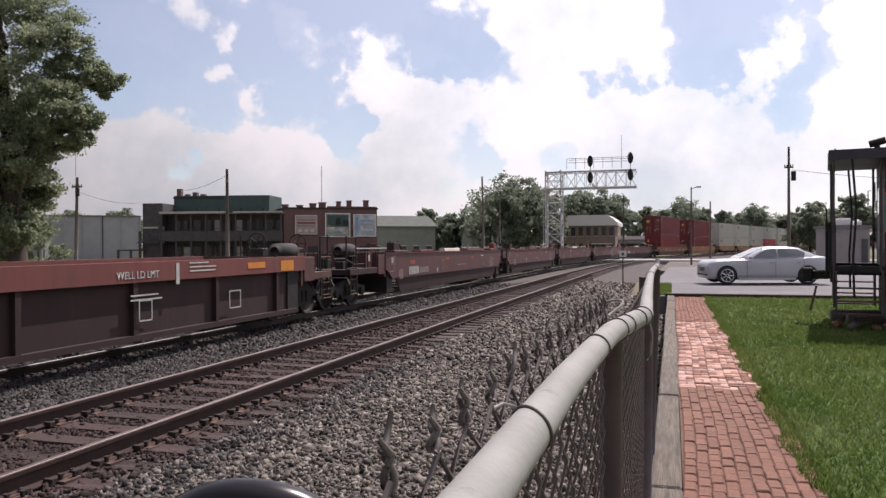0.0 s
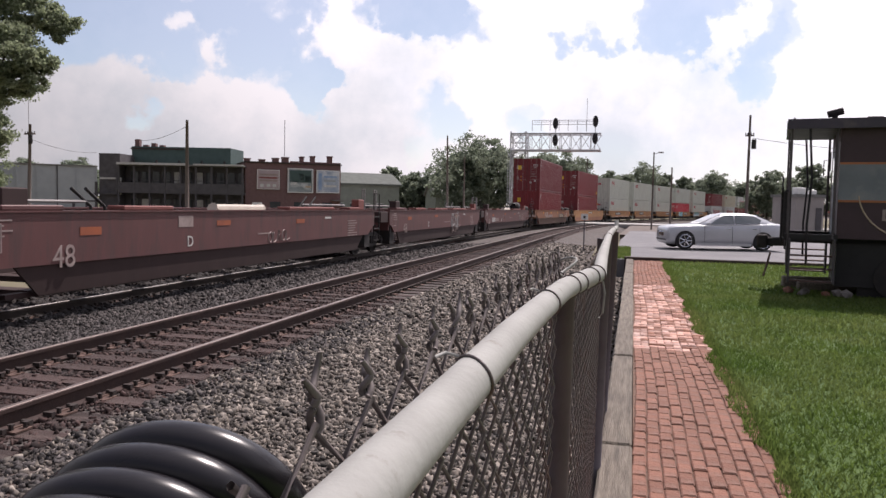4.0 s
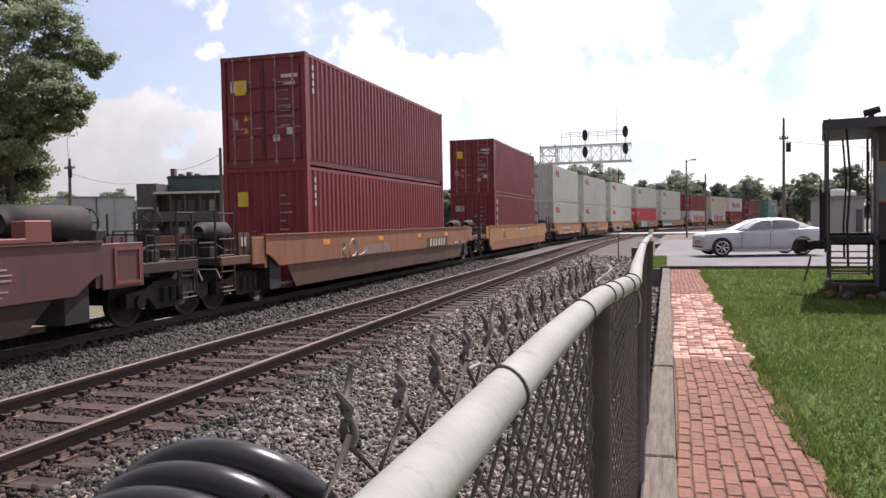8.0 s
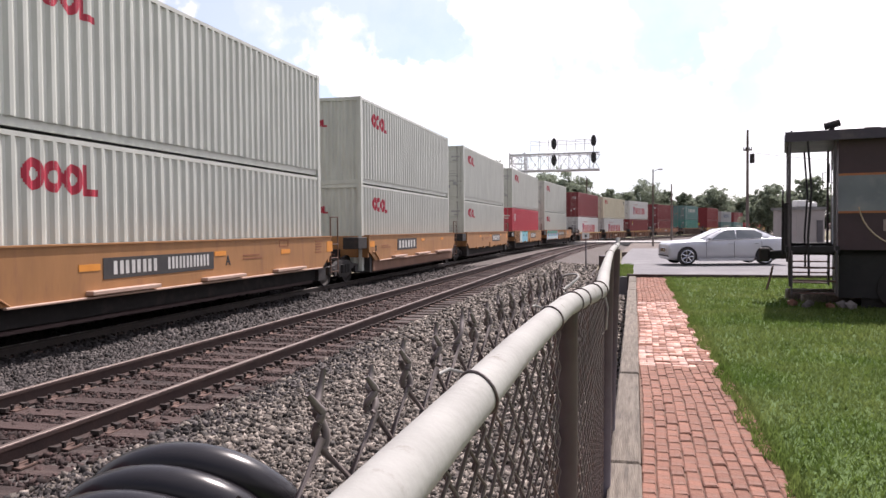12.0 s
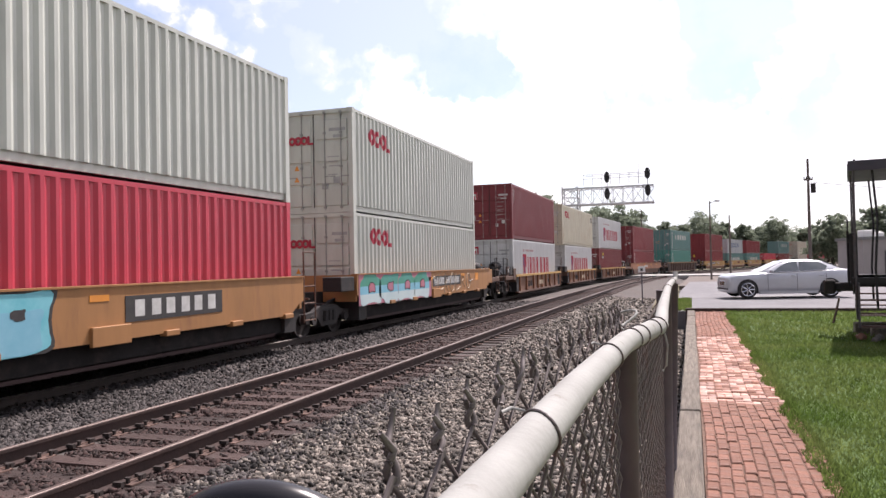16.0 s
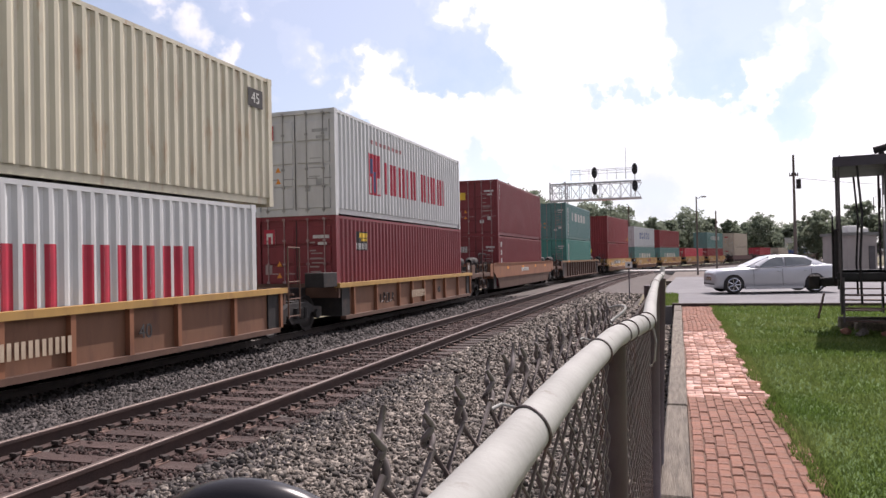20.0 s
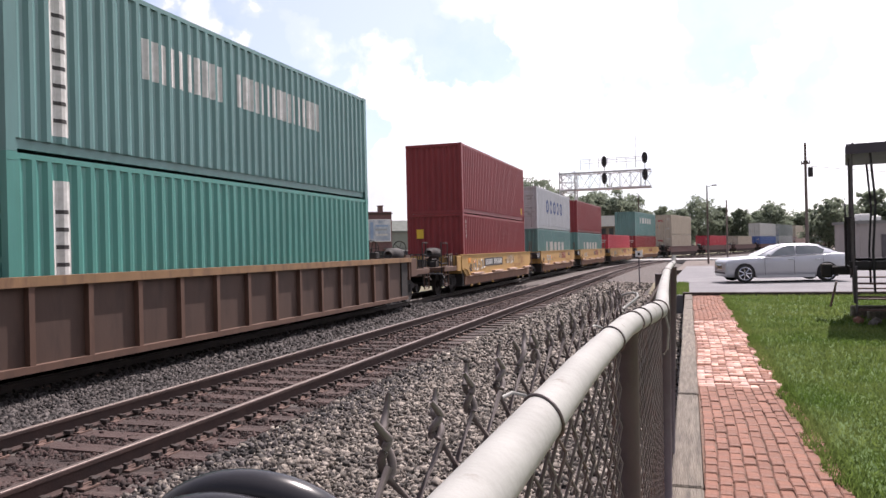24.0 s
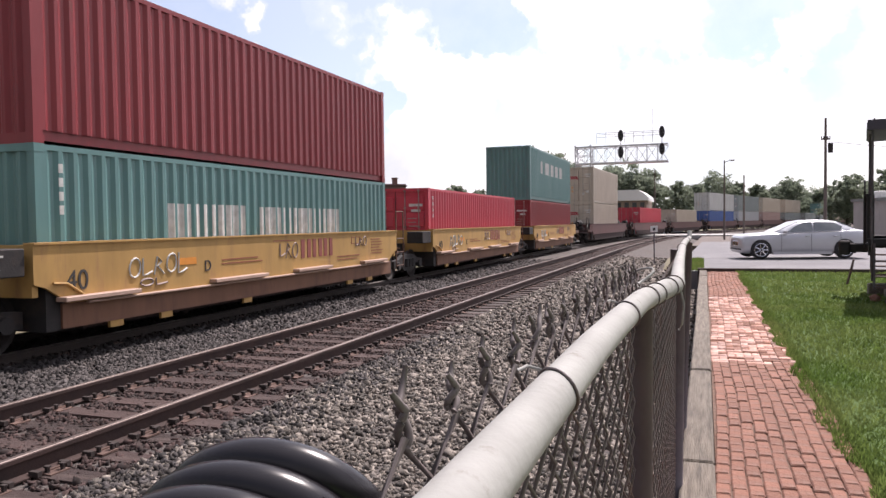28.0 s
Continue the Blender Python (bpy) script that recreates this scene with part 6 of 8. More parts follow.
    container(lead[1] - 0.76, 2.93, "beige", 2.896, "dp", ("red_logo", "size_sign"), length=13.72)
    container(lead[2], 0.33, "maroon", 2.591, "dp", ("sticker_side", "white_codes_end", "red_sign_end"))
    container(lead[2], 2.93, "white", 2.896, "dp", ("red_name_big", "red_sign_end"))
    # single cars
    well_car(296.3, 313.4, "rusty", 296.4, 313.8, "rust-brown single well car with solid sides carrying stacked containers", tag + [("word", 6.6, 0.95, 8, 2.0, 0.2, "white_mark")], (1.7, 1.7))
    container(298.5, 0.25, "maroon", 2.591, "dp", ("white_logo_end", "white_tall", "white_codes_end"))
    container(298.5, 2.85, "maroon", 2.896, "dp", ("white_codes_end", "codes", "placard_end"))
    well_car(318.2, 336.4, "rib_brown", 318.2, 336.8, "rusty brown ribbed single well car carrying two green containers", [("panel", 2.3, 1.3, 0.4, 0.1, "orange_mark")], (1.9, 1.9))
    container(321.37, 0.25, "green", 2.896, "dp", ("white_column", "white_codes_end"))
    container(321.37, 3.155, "teal", 2.896, "dp", ("white_column", "white_name", "white_codes_end"))
    # five-unit yellow car
    lead = [343.2, 359.2, 374.85, 390.7, 406.5]
    for k, u in enumerate(lead):
        o = 0.8 if k == 0 else 0.3
        mk = [("panel", 0.1 + o, 1.1, 0.35, 0.2, "orange_mark"), ("text", 0.45 + o, 0.88, "40", 0.42, "dark_mark"), ("scrawl", 0.8 + o, 0.76, 1.9, 0.5, "white_mark", 5), ("panel", 0.85 + o, 1.08, 0.5, 0.1, "orange_mark"), ("lines", 10.9, 1.22, 6, 0.8, "rust_mark"), ("lines", 8.6 + o, 0.84, 2, 1.6, "rust_mark"), ("frame", 9.4 + o, 1.14, 0.5, 0.16, "rust_mark")]
        mk += [("panel", 3.45, 0.9, 3.35, 0.36, "dark_mark"), ("word", 3.65, 0.96, 4, 1.2, 0.24, "white_mark"), ("word", 5.15, 0.97, 6, 1.5, 0.24, "white_mark"), ("text", 7.55, 1.04, "B", 0.28, "dark_mark"), ("scrawl", 7.7, 0.92, 1.6, 0.42, "white_mark", 5)] if k == 0 else [("text", 3.78, 0.92, "CDEA"[k - 1], 0.28, "dark_mark"), ("word", 7.1, 0.9, 3, 1.6, 0.42, "maroon_mark"), ("scrawl", 6.2, 0.92, 0.8, 0.36, "pale_mark", 3), ("lines", 4.2, 1.0, 2, 1.5, "rust_mark"), ("lines", 6.0, 1.3, 1, 1.1, "rust_mark"), ("scrawl", 9.9, 1.06, 0.7, 0.26, "pale_mark", 3)]
        if k:
            mk = [q for q in mk if q[0] not in ("scrawl", "panel") or q[1] > 3.3] + [("scrawl", 1.75, 0.82, 1.45, 0.4, "white_mark", 5), ("scrawl", 2.0, 0.68, 0.7, 0.14, "pale_mark", 2), ("panel", 2.95, 0.98, 0.5, 0.12, "orange_mark")]
        steps = ((1.28, 2.82), (4.78, 6.42), (7.78, 9.42), (11.4, 12.95)) if k == 0 else ((0.4, 1.9), (3.83, 5.6), (6.8, 8.4), (10.2, 11.7))
        ob = well_car(u - (1.1 if k == 0 else 0.3), u + 12.4, "yellow", u - 1.25 if k == 0 else None, u + 14.3 if k < 4 else u + 14.0, "bright yellow articulated well car unit carrying containers", mk, (2.1 if k == 0 else 0, 2.0 if k == 4 else 0), ledges=steps)
        if k in (1, 2):
            t = part_of("lettering", lettering("125 T", 0.28), M["white_mark"], ob, "white stencilled load rating")
            t.location = (1.446, -7.12, 1.19)
    container(lead[0], 0.25, "red", 2.896, "pd", ("placard_end", "codes"))
    container(lead[0], 3.155, "red", 2.896, "pd", ("yellow_tag",))
    container(lead[1], 0.25, "teal", 2.591, "pd", ("white_name_low",))
    container(lead[1], 2.841, "grey", 2.591, "dp", ("blue_name", "placard_end"))
    container(lead[2], 0.25, "teal", 2.591, "pd", ("white_name_low", "codes"))
    container(lead[2], 2.841, "red", 2.591, "pd", ())
    container(lead[3], 0.25, "brightred", 2.591, "dp", ("codes",))
    container(lead[4], 0.25, "red", 2.591, "dp", ())
    container(lead[4], 2.841, "teal", 2.896, "pd", ("white_name",))
    # the tail, far off for most of the time
    for u0, u1 in ((426.4, 444.0), (449.0, 467.5), (471.8, 489.6), (494.6, 513.0), (515.0, 532.4), (534.8, 552.6), (556.0, 574.0), (577.4, 593.6), (595.2, 611.6), (614.6, 632.0), (635.0, 652.4), (655.4, 672.8)):
        well_car(u0, u1, "dark", u0 + 0.4, u1 + 0.4, "grimy dark red single well car far back in the train", [], (1.2, 1.2))
    container(428.7, 0.25, "tan", 2.896, "dp", ("red_logo_end",))
    container(428.7, 3.155, "tan", 2.896, "dp", ("red_logo_end",))
    container(453.6, 0.25, "brightred", 2.896, "dp")
    container(475.3, 0.25, "tan", 2.896, "dp")
    container(495.9, 0.25, "blue", 2.896, "dp", length=16.15)
    container(495.9, 3.155, "white", 2.896, "dp", length=16.15)
    container(515.7, 0.25, "grey", 2.896, "dp", length=16.15)
    container(515.7, 3.155, "slate", 2.896, "dp", length=16.15)
    container(535.6, 0.25, "pink", 2.896, "dp", length=16.15)
    container(535.6, 3.155, "tan", 2.896, "dp", length=16.15)
    container(557.0, 0.25, "slate", 2.896, "dp", length=16.15)
    container(557.0, 3.155, "tan", 2.896, "dp", length=16.15)
    container(579.0, 0.25, "slate", 2.896, "dp")
    container(597.2, 0.25, "slate", 2.591, "dp")
    container(597.2, 2.85, "teal", 2.896, "dp")
    container(617.4, 0.25, "tan", 2.896, "dp")
    container(638.2, 0.25, "white", 2.896, "dp")
    container(658.8, 0.25, "pale", 2.896, "dp")
    container(658.8, 3.155, "maroon", 2.896, "dp")


M["orange_dull"] = mat("dull_orange_reflector", (0.34, 0.09, 0.035), (0.24, 0.07, 0.035), 3, 0.7)
M["pale_mark"] = mat("faded_pale_lettering", (0.36, 0.29, 0.27), (0.26, 0.20, 0.19), 4, 0.8)
M["tan_mark"] = mat("faded_tan_lettering", (0.52, 0.42, 0.31), (0.40, 0.31, 0.22), 4, 0.8)
M["rust_mark"] = mat("faded_rust_lettering", (0.27, 0.10, 0.05), (0.22, 0.08, 0.04), 4, 0.8)
train()

# ---- parked sedan ----
M["car"] = mat("silver_car_paint", (0.50, 0.51, 0.54), (0.46, 0.47, 0.50), 2, 0.32, metal=0.3, coat=0.5)
# Glass base raised towards mid-grey to carry the reflected sky.
M["glass_dark"] = mat("sky_greyed_window_glass", (0.10, 0.115, 0.12), (0.15, 0.165, 0.165), 1, 0.06, spec=1.0, coat=1.0)
M["chrome"] = mat("chrome_trim", (0.7, 0.7, 0.72), (0.62, 0.62, 0.64), 3, 0.2, metal=1.0)
M["tyre"] = mat("black_tyre_rubber", (0.02, 0.02, 0.021), (0.03, 0.03, 0.03), 8, 0.85)
M["lamp_glass"] = mat("headlight_glass", (0.62, 0.65, 0.68), (0.5, 0.52, 0.55), 4, 0.15, spec=0.8)
M["tail_red"] = mat("red_tail_lamp", (0.35, 0.02, 0.02), (0.28, 0.02, 0.02), 3, 0.25)


def loft(rings, closed=False):
    bm = bmesh.new()
    rows = [[bm.verts.new(p) for p in r] for r in rings]
    for a, b in zip(rows, rows[1:]):
        n = len(a)
        for k in range(n if closed else n - 1):
            bm.faces.new((a[k], a[(k + 1) % n], b[(k + 1) % n], b[k]))
    bm.faces.new(rows[0])
    bm.faces.new(rows[-1][::-1])
    bmesh.ops.recalc_face_normals(bm, faces=bm.faces[:])
    return bm


def sedan(m):
    """A large sedan, nose towards -y, 5.04 m long."""
    ob = thing("sedan", m, "silver four-door sedan parked on the asphalt lot", "car")
    # y, half width, deck height, sill height
    st = [(-2.52, 0.74, 0.74, 0.34), (-2.48, 0.84, 0.84, 0.24), (-2.35, 0.9, 0.91, 0.21), (-2.0, 0.935, 0.955, 0.2), (-1.5, 0.945, 0.985, 0.2), (-1.05, 0.945, 1.01, 0.2), (-0.5, 0.945, 1.02, 0.2), (0.6, 0.945, 1.05, 0.2), (1.5, 0.945, 1.09, 0.2), (2.0, 0.93, 1.10, 0.23), (2.35, 0.89, 1.08, 0.28), (2.48, 0.82, 1.02, 0.32), (2.52, 0.7, 0.9, 0.4)]
    rings = []
    for y, w, h, s in st:
        y = y if y > -1.55 else -1.55 + (y + 1.55) * 0.74
        half = [(w * 0.90, s), (w * 0.985, s + 0.1), (w, 0.55 if s < 0.4 else 0.58), (w * 0.985, 0.74 if h > 0.8 else h - 0.05), (w * 0.955, h - 0.07), (w * 0.86, h - 0.012), (w * 0.45, h + 0.012), (0, h + 0.018)]
        rings.append([(x, y, z) for x, z in half] + [(-x, y, z) for x, z in half[::-1][1:]])
    part("body", loft(rings, True), M["car"], ob, smooth=True)
    # cabin: y, half width of the roof edge, roof height, belt half width, belt height
    cab = [(-0.98, 0.66, 1.00, 0.84, 0.98), (-0.62, 0.63, 1.22, 0.86, 1.0), (-0.15, 0.61, 1.42, 0.87, 1.0), (0.2, 0.60, 1.485, 0.87, 1.01), (0.95, 0.60, 1.49, 0.87, 1.03), (1.4, 0.60, 1.43, 0.86, 1.05), (1.75, 0.61, 1.30, 0.84, 1.07), (2.14, 0.63, 1.12, 0.8, 1.08)]
    rings = []
    for y, w, h, bw, bh in cab:
        h = max(h, bh + 0.02)
        half = [(bw, bh - 0.05), (bw - 0.01, bh), (w + 0.08 * (h - bh), h - 0.10 * min(1, (h - bh) * 3)), (w * 0.9, h - 0.02), (w * 0.5, h + 0.006), (0, h + 0.012)]
        rings.append([(x, y, z) for x, z in half] + [(-x, y, z) for x, z in half[::-1][1:]])
    part("cabin", loft(rings, True), M["car"], ob, smooth=True)

    def pane(name, pts, th=0.012):
        bm = bmesh.new()
        n = (Vector(pts[1]) - Vector(pts[0])).cross(Vector(pts[2]) - Vector(pts[0])).normalized() * th
        a = [bm.verts.new(Vector(p) + n) for p in pts]
        b = [bm.verts.new(Vector(p) - n) for p in pts]
        bm.faces.new(a)
        bm.faces.new(b[::-1])
        for i in range(len(pts)):
            j = (i + 1) % len(pts)
            bm.faces.new((a[i], b[i], b[j], a[j]))
        return part(name, bm, M["glass_dark"], ob, "dark glass greyed for reflected sky")

    for sx in (-1, 1):
        pane("front_side_window", [(sx * 0.885, -0.56, 1.03), (sx * 0.885, 0.40, 1.05), (sx * 0.70, 0.40, 1.41), (sx * 0.705, 0.06, 1.39), (sx * 0.79, -0.26, 1.24)])
        pane("rear_side_window", [(sx * 0.885, 0.47, 1.05), (sx * 0.88, 1.42, 1.09), (sx * 0.80, 1.50, 1.23), (sx * 0.71, 1.22, 1.38), (sx * 0.70, 0.47, 1.41)])
        part("window_trim", tubes([(((sx * 0.89, -0.72, 1.01), (sx * 0.893, 0.3, 1.035), (sx * 0.888, 1.34, 1.075)), 0.012)], 6), M["chrome"], ob, "thin chrome strip")
        for y in (0.33, 1.42, -0.78):
            part("door_seam", tubes([(((sx * 0.948, y, 0.3), (sx * 0.952, y, 0.6), (sx * 0.93, y, 0.95)), 0.006)], 4), M["black"], ob)
        for y in (0.18, 1.22):
            part("door_handle", boxes((sx * 0.945 - 0.02, y - 0.09, 0.86, sx * 0.945 + 0.02, y + 0.09, 0.885), bevel=0.006), M["chrome"], ob)
        bm = bmesh.new()
        box(bm, sx * 0.97 - 0.09, -0.72, 1.0, sx * 0.97 + 0.09, -0.58, 1.12, bevel=0.03)
        part("wing_mirror", bm, M["car"], ob)
        bm = bmesh.new()
        box(bm, sx * 0.72 - 0.17, -2.22, 0.62, sx * 0.72 + 0.15, -2.08, 0.78, bevel=0.03)
        part("headlight", bm, M["lamp_glass"], ob, "clear headlight")
        bm = bmesh.new()
        box(bm, sx * 0.78 - 0.1, 2.38, 0.72, sx * 0.78 + 0.1, 2.52, 0.98, bevel=0.02)
        part("tail_lamp", bm, M["tail_red"], ob, "red tail lamp")
        part("side_sill", boxes((sx * 0.9 - 0.04, -1.1, 0.17, sx * 0.9 + 0.04, 1.1, 0.27)), M["car"], ob)
        for y in (-1.55, 1.56):
            arch = bmesh.new()
            n = 20
            prism(arch, [(y + 0.395 * math.cos(k * math.pi / n), 0.36 + 0.395 * math.sin(k * math.pi / n)) for k in range(n + 1)] + [(y - 0.395, 0.19), (y + 0.395, 0.19)], "x", min(sx * 0.80, sx * 0.951), max(sx * 0.80, sx * 0.951))
            part("wheel_arch", arch, M["black"], ob, "dark wheel arch")
            wheel = bmesh.new()
            tube(wheel, [(sx * 0.74, y, 0.35), (sx * 0.76, y, 0.35), (sx * 0.94, y, 0.35), (sx * 0.962, y, 0.35)], [0.31, 0.35, 0.35, 0.31], 28)
            w = part("wheel", wheel, M["tyre"], ob, smooth=False)
            rim = bmesh.new()
            tube(rim, [(sx * 0.955, y, 0.35), (sx * 0.966, y, 0.35)], [0.255, 0.25], 24)
            rim_ob = part("rim", rim, M["black"], w, "dark space behind the spokes")
            for k in range(7):
                a = k * math.tau / 7
                part("spoke", tubes([(((sx * 0.97, y + 0.03 * math.cos(a), 0.35 + 0.03 * math.sin(a)), (sx * 0.968, y + 0.25 * math.cos(a), 0.35 + 0.25 * math.sin(a))), 0.028)], 6), M["chrome"], w, "silver alloy spoke")
            ring = bmesh.new()
            tube(ring, [(sx * 0.966, y + 0.25 * math.cos(k * math.tau / 24), 0.35 + 0.25 * math.sin(k * math.tau / 24)) for k in range(25)], 0.02, 6, False)
            part("rim_edge", ring, M["chrome"], w)
    pane("windscreen", [(-0.64, -0.96, 1.03), (0.64, -0.96, 1.03), (0.55, -0.06, 1.43), (-0.55, -0.06, 1.43)])
    pane("rear_window", [(0.6, 2.04, 1.16), (-0.6, 2.04, 1.16), (-0.54, 1.42, 1.42), (0.54, 1.42, 1.42)])
    part("grille", boxes((-0.36, -2.28, 0.5, 0.36, -2.2, 0.7), bevel=0.02), M["chrome"], ob, "bright grille")
    part("bumper_strip", boxes((-0.75, -2.275, 0.33, 0.75, -2.18, 0.42), bevel=0.02), M["black"], ob)
    return ob


sedan(pose(7.845, 34.225, 0.165, 0, 0, -77) @ Matrix.Scale(0.905, 4))

# ---- preserved caboose ----
M["cab_dark"] = mat("dark_maroon_caboose_paint", (0.060, 0.034, 0.042), (0.045, 0.026, 0.032), 1.5, 0.6, dirt=(0.09, 0.06, 0.06), dscale=1.2)
M["cab_roof"] = mat("dark_blue_black_roof_paint", (0.042, 0.036, 0.055), (0.06, 0.05, 0.07), 1.5, 0.55, dirt=(0.10, 0.085, 0.09), dscale=2)
M["cab_stripe"] = mat("grey_blue_stripe_paint", (0.20, 0.225, 0.245), (0.16, 0.18, 0.20), 1.2, 0.65, dirt=(0.25, 0.26, 0.26), dscale=1.5)
M["cab_orange"] = mat("dull_orange_line_paint", (0.42, 0.16, 0.07), (0.34, 0.13, 0.06), 3, 0.65)
M["cab_post"] = mat("worn_grey_platform_iron", (0.085, 0.075, 0.08), (0.05, 0.043, 0.047), 5, 0.6)
M["cab_step"] = mat("rusty_step_iron", (0.12, 0.07, 0.055), (0.07, 0.045, 0.04), 6, 0.8)


def caboose():
    ob = thing("caboose", pose(7.424, 18.8, 0.442, 0, 0, -10) @ Matrix.Scale(0.82, 4), "dark maroon preserved caboose with a grey-blue stripe standing on the lawn", "caboose")
    X1 = 11.2
    part("wall", boxes((1.02, 0.12, 0.92, X1 - 1.0, 2.95, 3.42)), M["cab_dark"], ob)
    part("stripe", boxes((1.02, 0.108, 1.74, X1 - 1.0, 0.122, 2.5)), M["cab_stripe"], ob, "wide grey-blue stripe")
    for z in (1.70, 2.50):
        part("stripe_line", boxes((1.02, 0.104, z, X1 - 1.0, 0.122, z + 0.045)), M["cab_orange"], ob, "thin orange line")
    bm = bmesh.new()
    n = 14
    prof = [(-0.06 + 3.15 * k / n, 3.40 + 0.13 * math.sin(math.pi * k / n)) for k in range(n + 1)]
    prism(bm, prof + [(3.09, 3.27), (-0.06, 3.27)], "x", 0.0, X1)
    part("roof", bm, M["cab_roof"], ob, "arched dark roof overhanging the platforms")
    part("roof_edge", boxes((-0.02, -0.09, 3.25, X1 + 0.02, -0.06, 3.46)), M["cab_roof"], ob)
    # Added pale sheet: the sunlit look of the roof end is its colour.
    part("lit_roof_end", boxes((-0.035, -0.03, 3.28, -0.001, 3.06, 3.41)), M["cab_stripe"], ob, "pale sheet standing for the sunlit roof end")
    part("roof_walk", boxes((0.1, 1.3, 3.52, X1 - 0.1, 1.7, 3.56)), M["grime"], ob)
    part("smoke_pipe", tubes([(((0.95, 1.4, 3.47), (0.95, 1.4, 3.72)), 0.06), (((0.80, 1.4, 3.70), (1.12, 1.4, 3.78)), 0.08)], 8), M["grime"], ob)
    part("roof_vent", boxes((1.55, 1.0, 3.42, 1.9, 1.3, 3.6), bevel=0.03), M["grime"], ob)
    part("frame", boxes((0.05, 0.3, 0.80, X1 - 0.05, 2.75, 1.0), (0.0, 0.05, 0.86, 1.05, 3.0, 1.0)), M["black"], ob)
    part("skirt", boxes((1.05, 0.3, -0.12, X1 - 1.2, 2.7, 0.9), (1.5, 0.42, -0.335, 2.9, 0.58, -0.1), (3.3, 0.42, -0.335, 4.6, 0.58, -0.1), (1.5, 2.42, -0.335, 2.9, 2.58, -0.1)), M["black"], ob, "dark underframe boxes and running gear")
    for x in (2.2, 3.9, 8.0, 9.6):
        for y in (0.55, 2.4):
            w = bmesh.new()
            tube(w, [(x, y - 0.3, 0.10), (x, y - 0.18, 0.10)], 0.43, 24)
            part("wheel", w, M["grime"], ob)
    part("coupler", boxes((-0.42, 1.38, 0.66, 0.1, 1.62, 0.86), (-0.58, 1.3, 0.60, -0.34, 1.7, 0.92), bevel=0.03), M["grime"], ob)
    part("end_door", boxes((0.985, 1.1, 1.0, 1.03, 1.8, 2.95)), M["cab_stripe"], ob, "pale end door")
    part("door_window", boxes((0.975, 1.22, 2.1, 0.99, 1.68, 2.7)), M["glass_dark"], ob)
    # platform posts, railing, ladder, steps
    for y in (0.02, 2.98):
        part("corner_post", tubes([(((0.08, y, 0.12), (0.08, y, 1.0), (0.08, y, 3.3)), 0.02)], 8), M["cab_post"], ob)
        part("grab_post", tubes([(((0.46, y, 0.35), (0.44, y, 1.2), (0.5, y, 2.2), (0.42, y, 3.3)), 0.024)], 8), M["black"], ob, "curved handrail")
        part("door_post", tubes([(((0.95, y + (0.05 if y < 1 else -0.05), 0.9), (0.95, y + (0.05 if y < 1 else -0.05), 3.3)), 0.03)], 6), M["cab_post"], ob)
        for k, z in enumerate((-0.02, 0.24, 0.52)):
            yy = y - (0.10 - 0.05 * k) if y < 1 else y + (0.10 - 0.05 * k)
            part("step", boxes((0.1, min(yy, yy + 0.24) - 0.1, z, 1.0, max(yy, yy + 0.24) - 0.1, z + 0.03)), M["cab_step"], ob, "rusty iron step tread")
        for x in (0.12, 0.98):
            part("step_side", boxes((x - 0.02, y - 0.22, -0.04, x + 0.02, y + 0.22, 0.9)), M["cab_post"], ob)
        part("grab_iron", tubes([(((0.9, y - 0.03, 2.35), (0.84, y - 0.06, 2.35), (0.84, y - 0.06, 2.75), (0.9, y - 0.03, 2.75)), 0.012)], 6), M["cab_post"], ob)
    part("end_rail", tubes([(((0.05, 0.05, 1.9), (0.05, 1.1, 1.9)), 0.022), (((0.05, 1.9, 1.9), (0.05, 2.95, 1.9)), 0.022), (((0.05, 0.05, 1.45), (0.05, 2.95, 1.45)), 0.02)], 6), M["cab_post"], ob)
    for y in (0.3, 0.6, 0.9, 2.1, 2.4, 2.7):
        part("baluster", tubes([(((0.05, y, 1.0), (0.05, y, 1.9)), 0.014)], 6), M["cab_post"], ob)
    for y in (1.15, 1.85):
        part("ladder_rail", tubes([(((0.03, y, 0.6), (0.03, y, 3.3), (0.12, y, 3.62)), 0.022)], 6), M["cab_post"], ob)
    for k in range(8):
        part("ladder_rung", tubes([(((0.03, 1.15, 0.8 + 0.3 * k), (0.03, 1.85, 0.8 + 0.3 * k)), 0.014)], 6), M["cab_post"], ob)
    wheel = bmesh.new()
    tube(wheel, [(-0.06, 0.55 + 0.24 * math.cos(k * math.tau / 18), 2.0 + 0.24 * math.sin(k * math.tau / 18)) for k in range(19)], 0.018, 6, False)
    tube(wheel, [(-0.06, 0.55, 0.8), (-0.06, 0.55, 2.0)], 0.03, 6)
    for k in range(4):
        tube(wheel, [(-0.06, 0.55, 2.0), (-0.06, 0.55 + 0.24 * math.cos(k * math.tau / 4), 2.0 + 0.24 * math.sin(k * math.tau / 4))], 0.014, 5)
    part("hand_brake_wheel", wheel, M["black"], ob)
    part("brake_stand", boxes((-0.04, 0.36, 0.9, 0.12, 0.58, 1.95), bevel=0.02), M["black"], ob)
    for a, b in (((-0.28, 0.35, 0.44), (-0.38, 0.26, 0.02)), ((-0.28, 2.6, 0.44), (-0.38, 2.7, 0.02))):
        part("brace", tubes([((a, b), 0.026)], 6), M["cab_step"], ob)
    for x0, x1 in ((2.6, 3.3), (5.2, 5.9), (7.8, 8.5)):
        part("side_window", boxes((x0, 0.09, 2.05, x1, 0.125, 2.65)), M["glass_dark"], ob)
    # a round pale emblem ring on the side
    ring = bmesh.new()
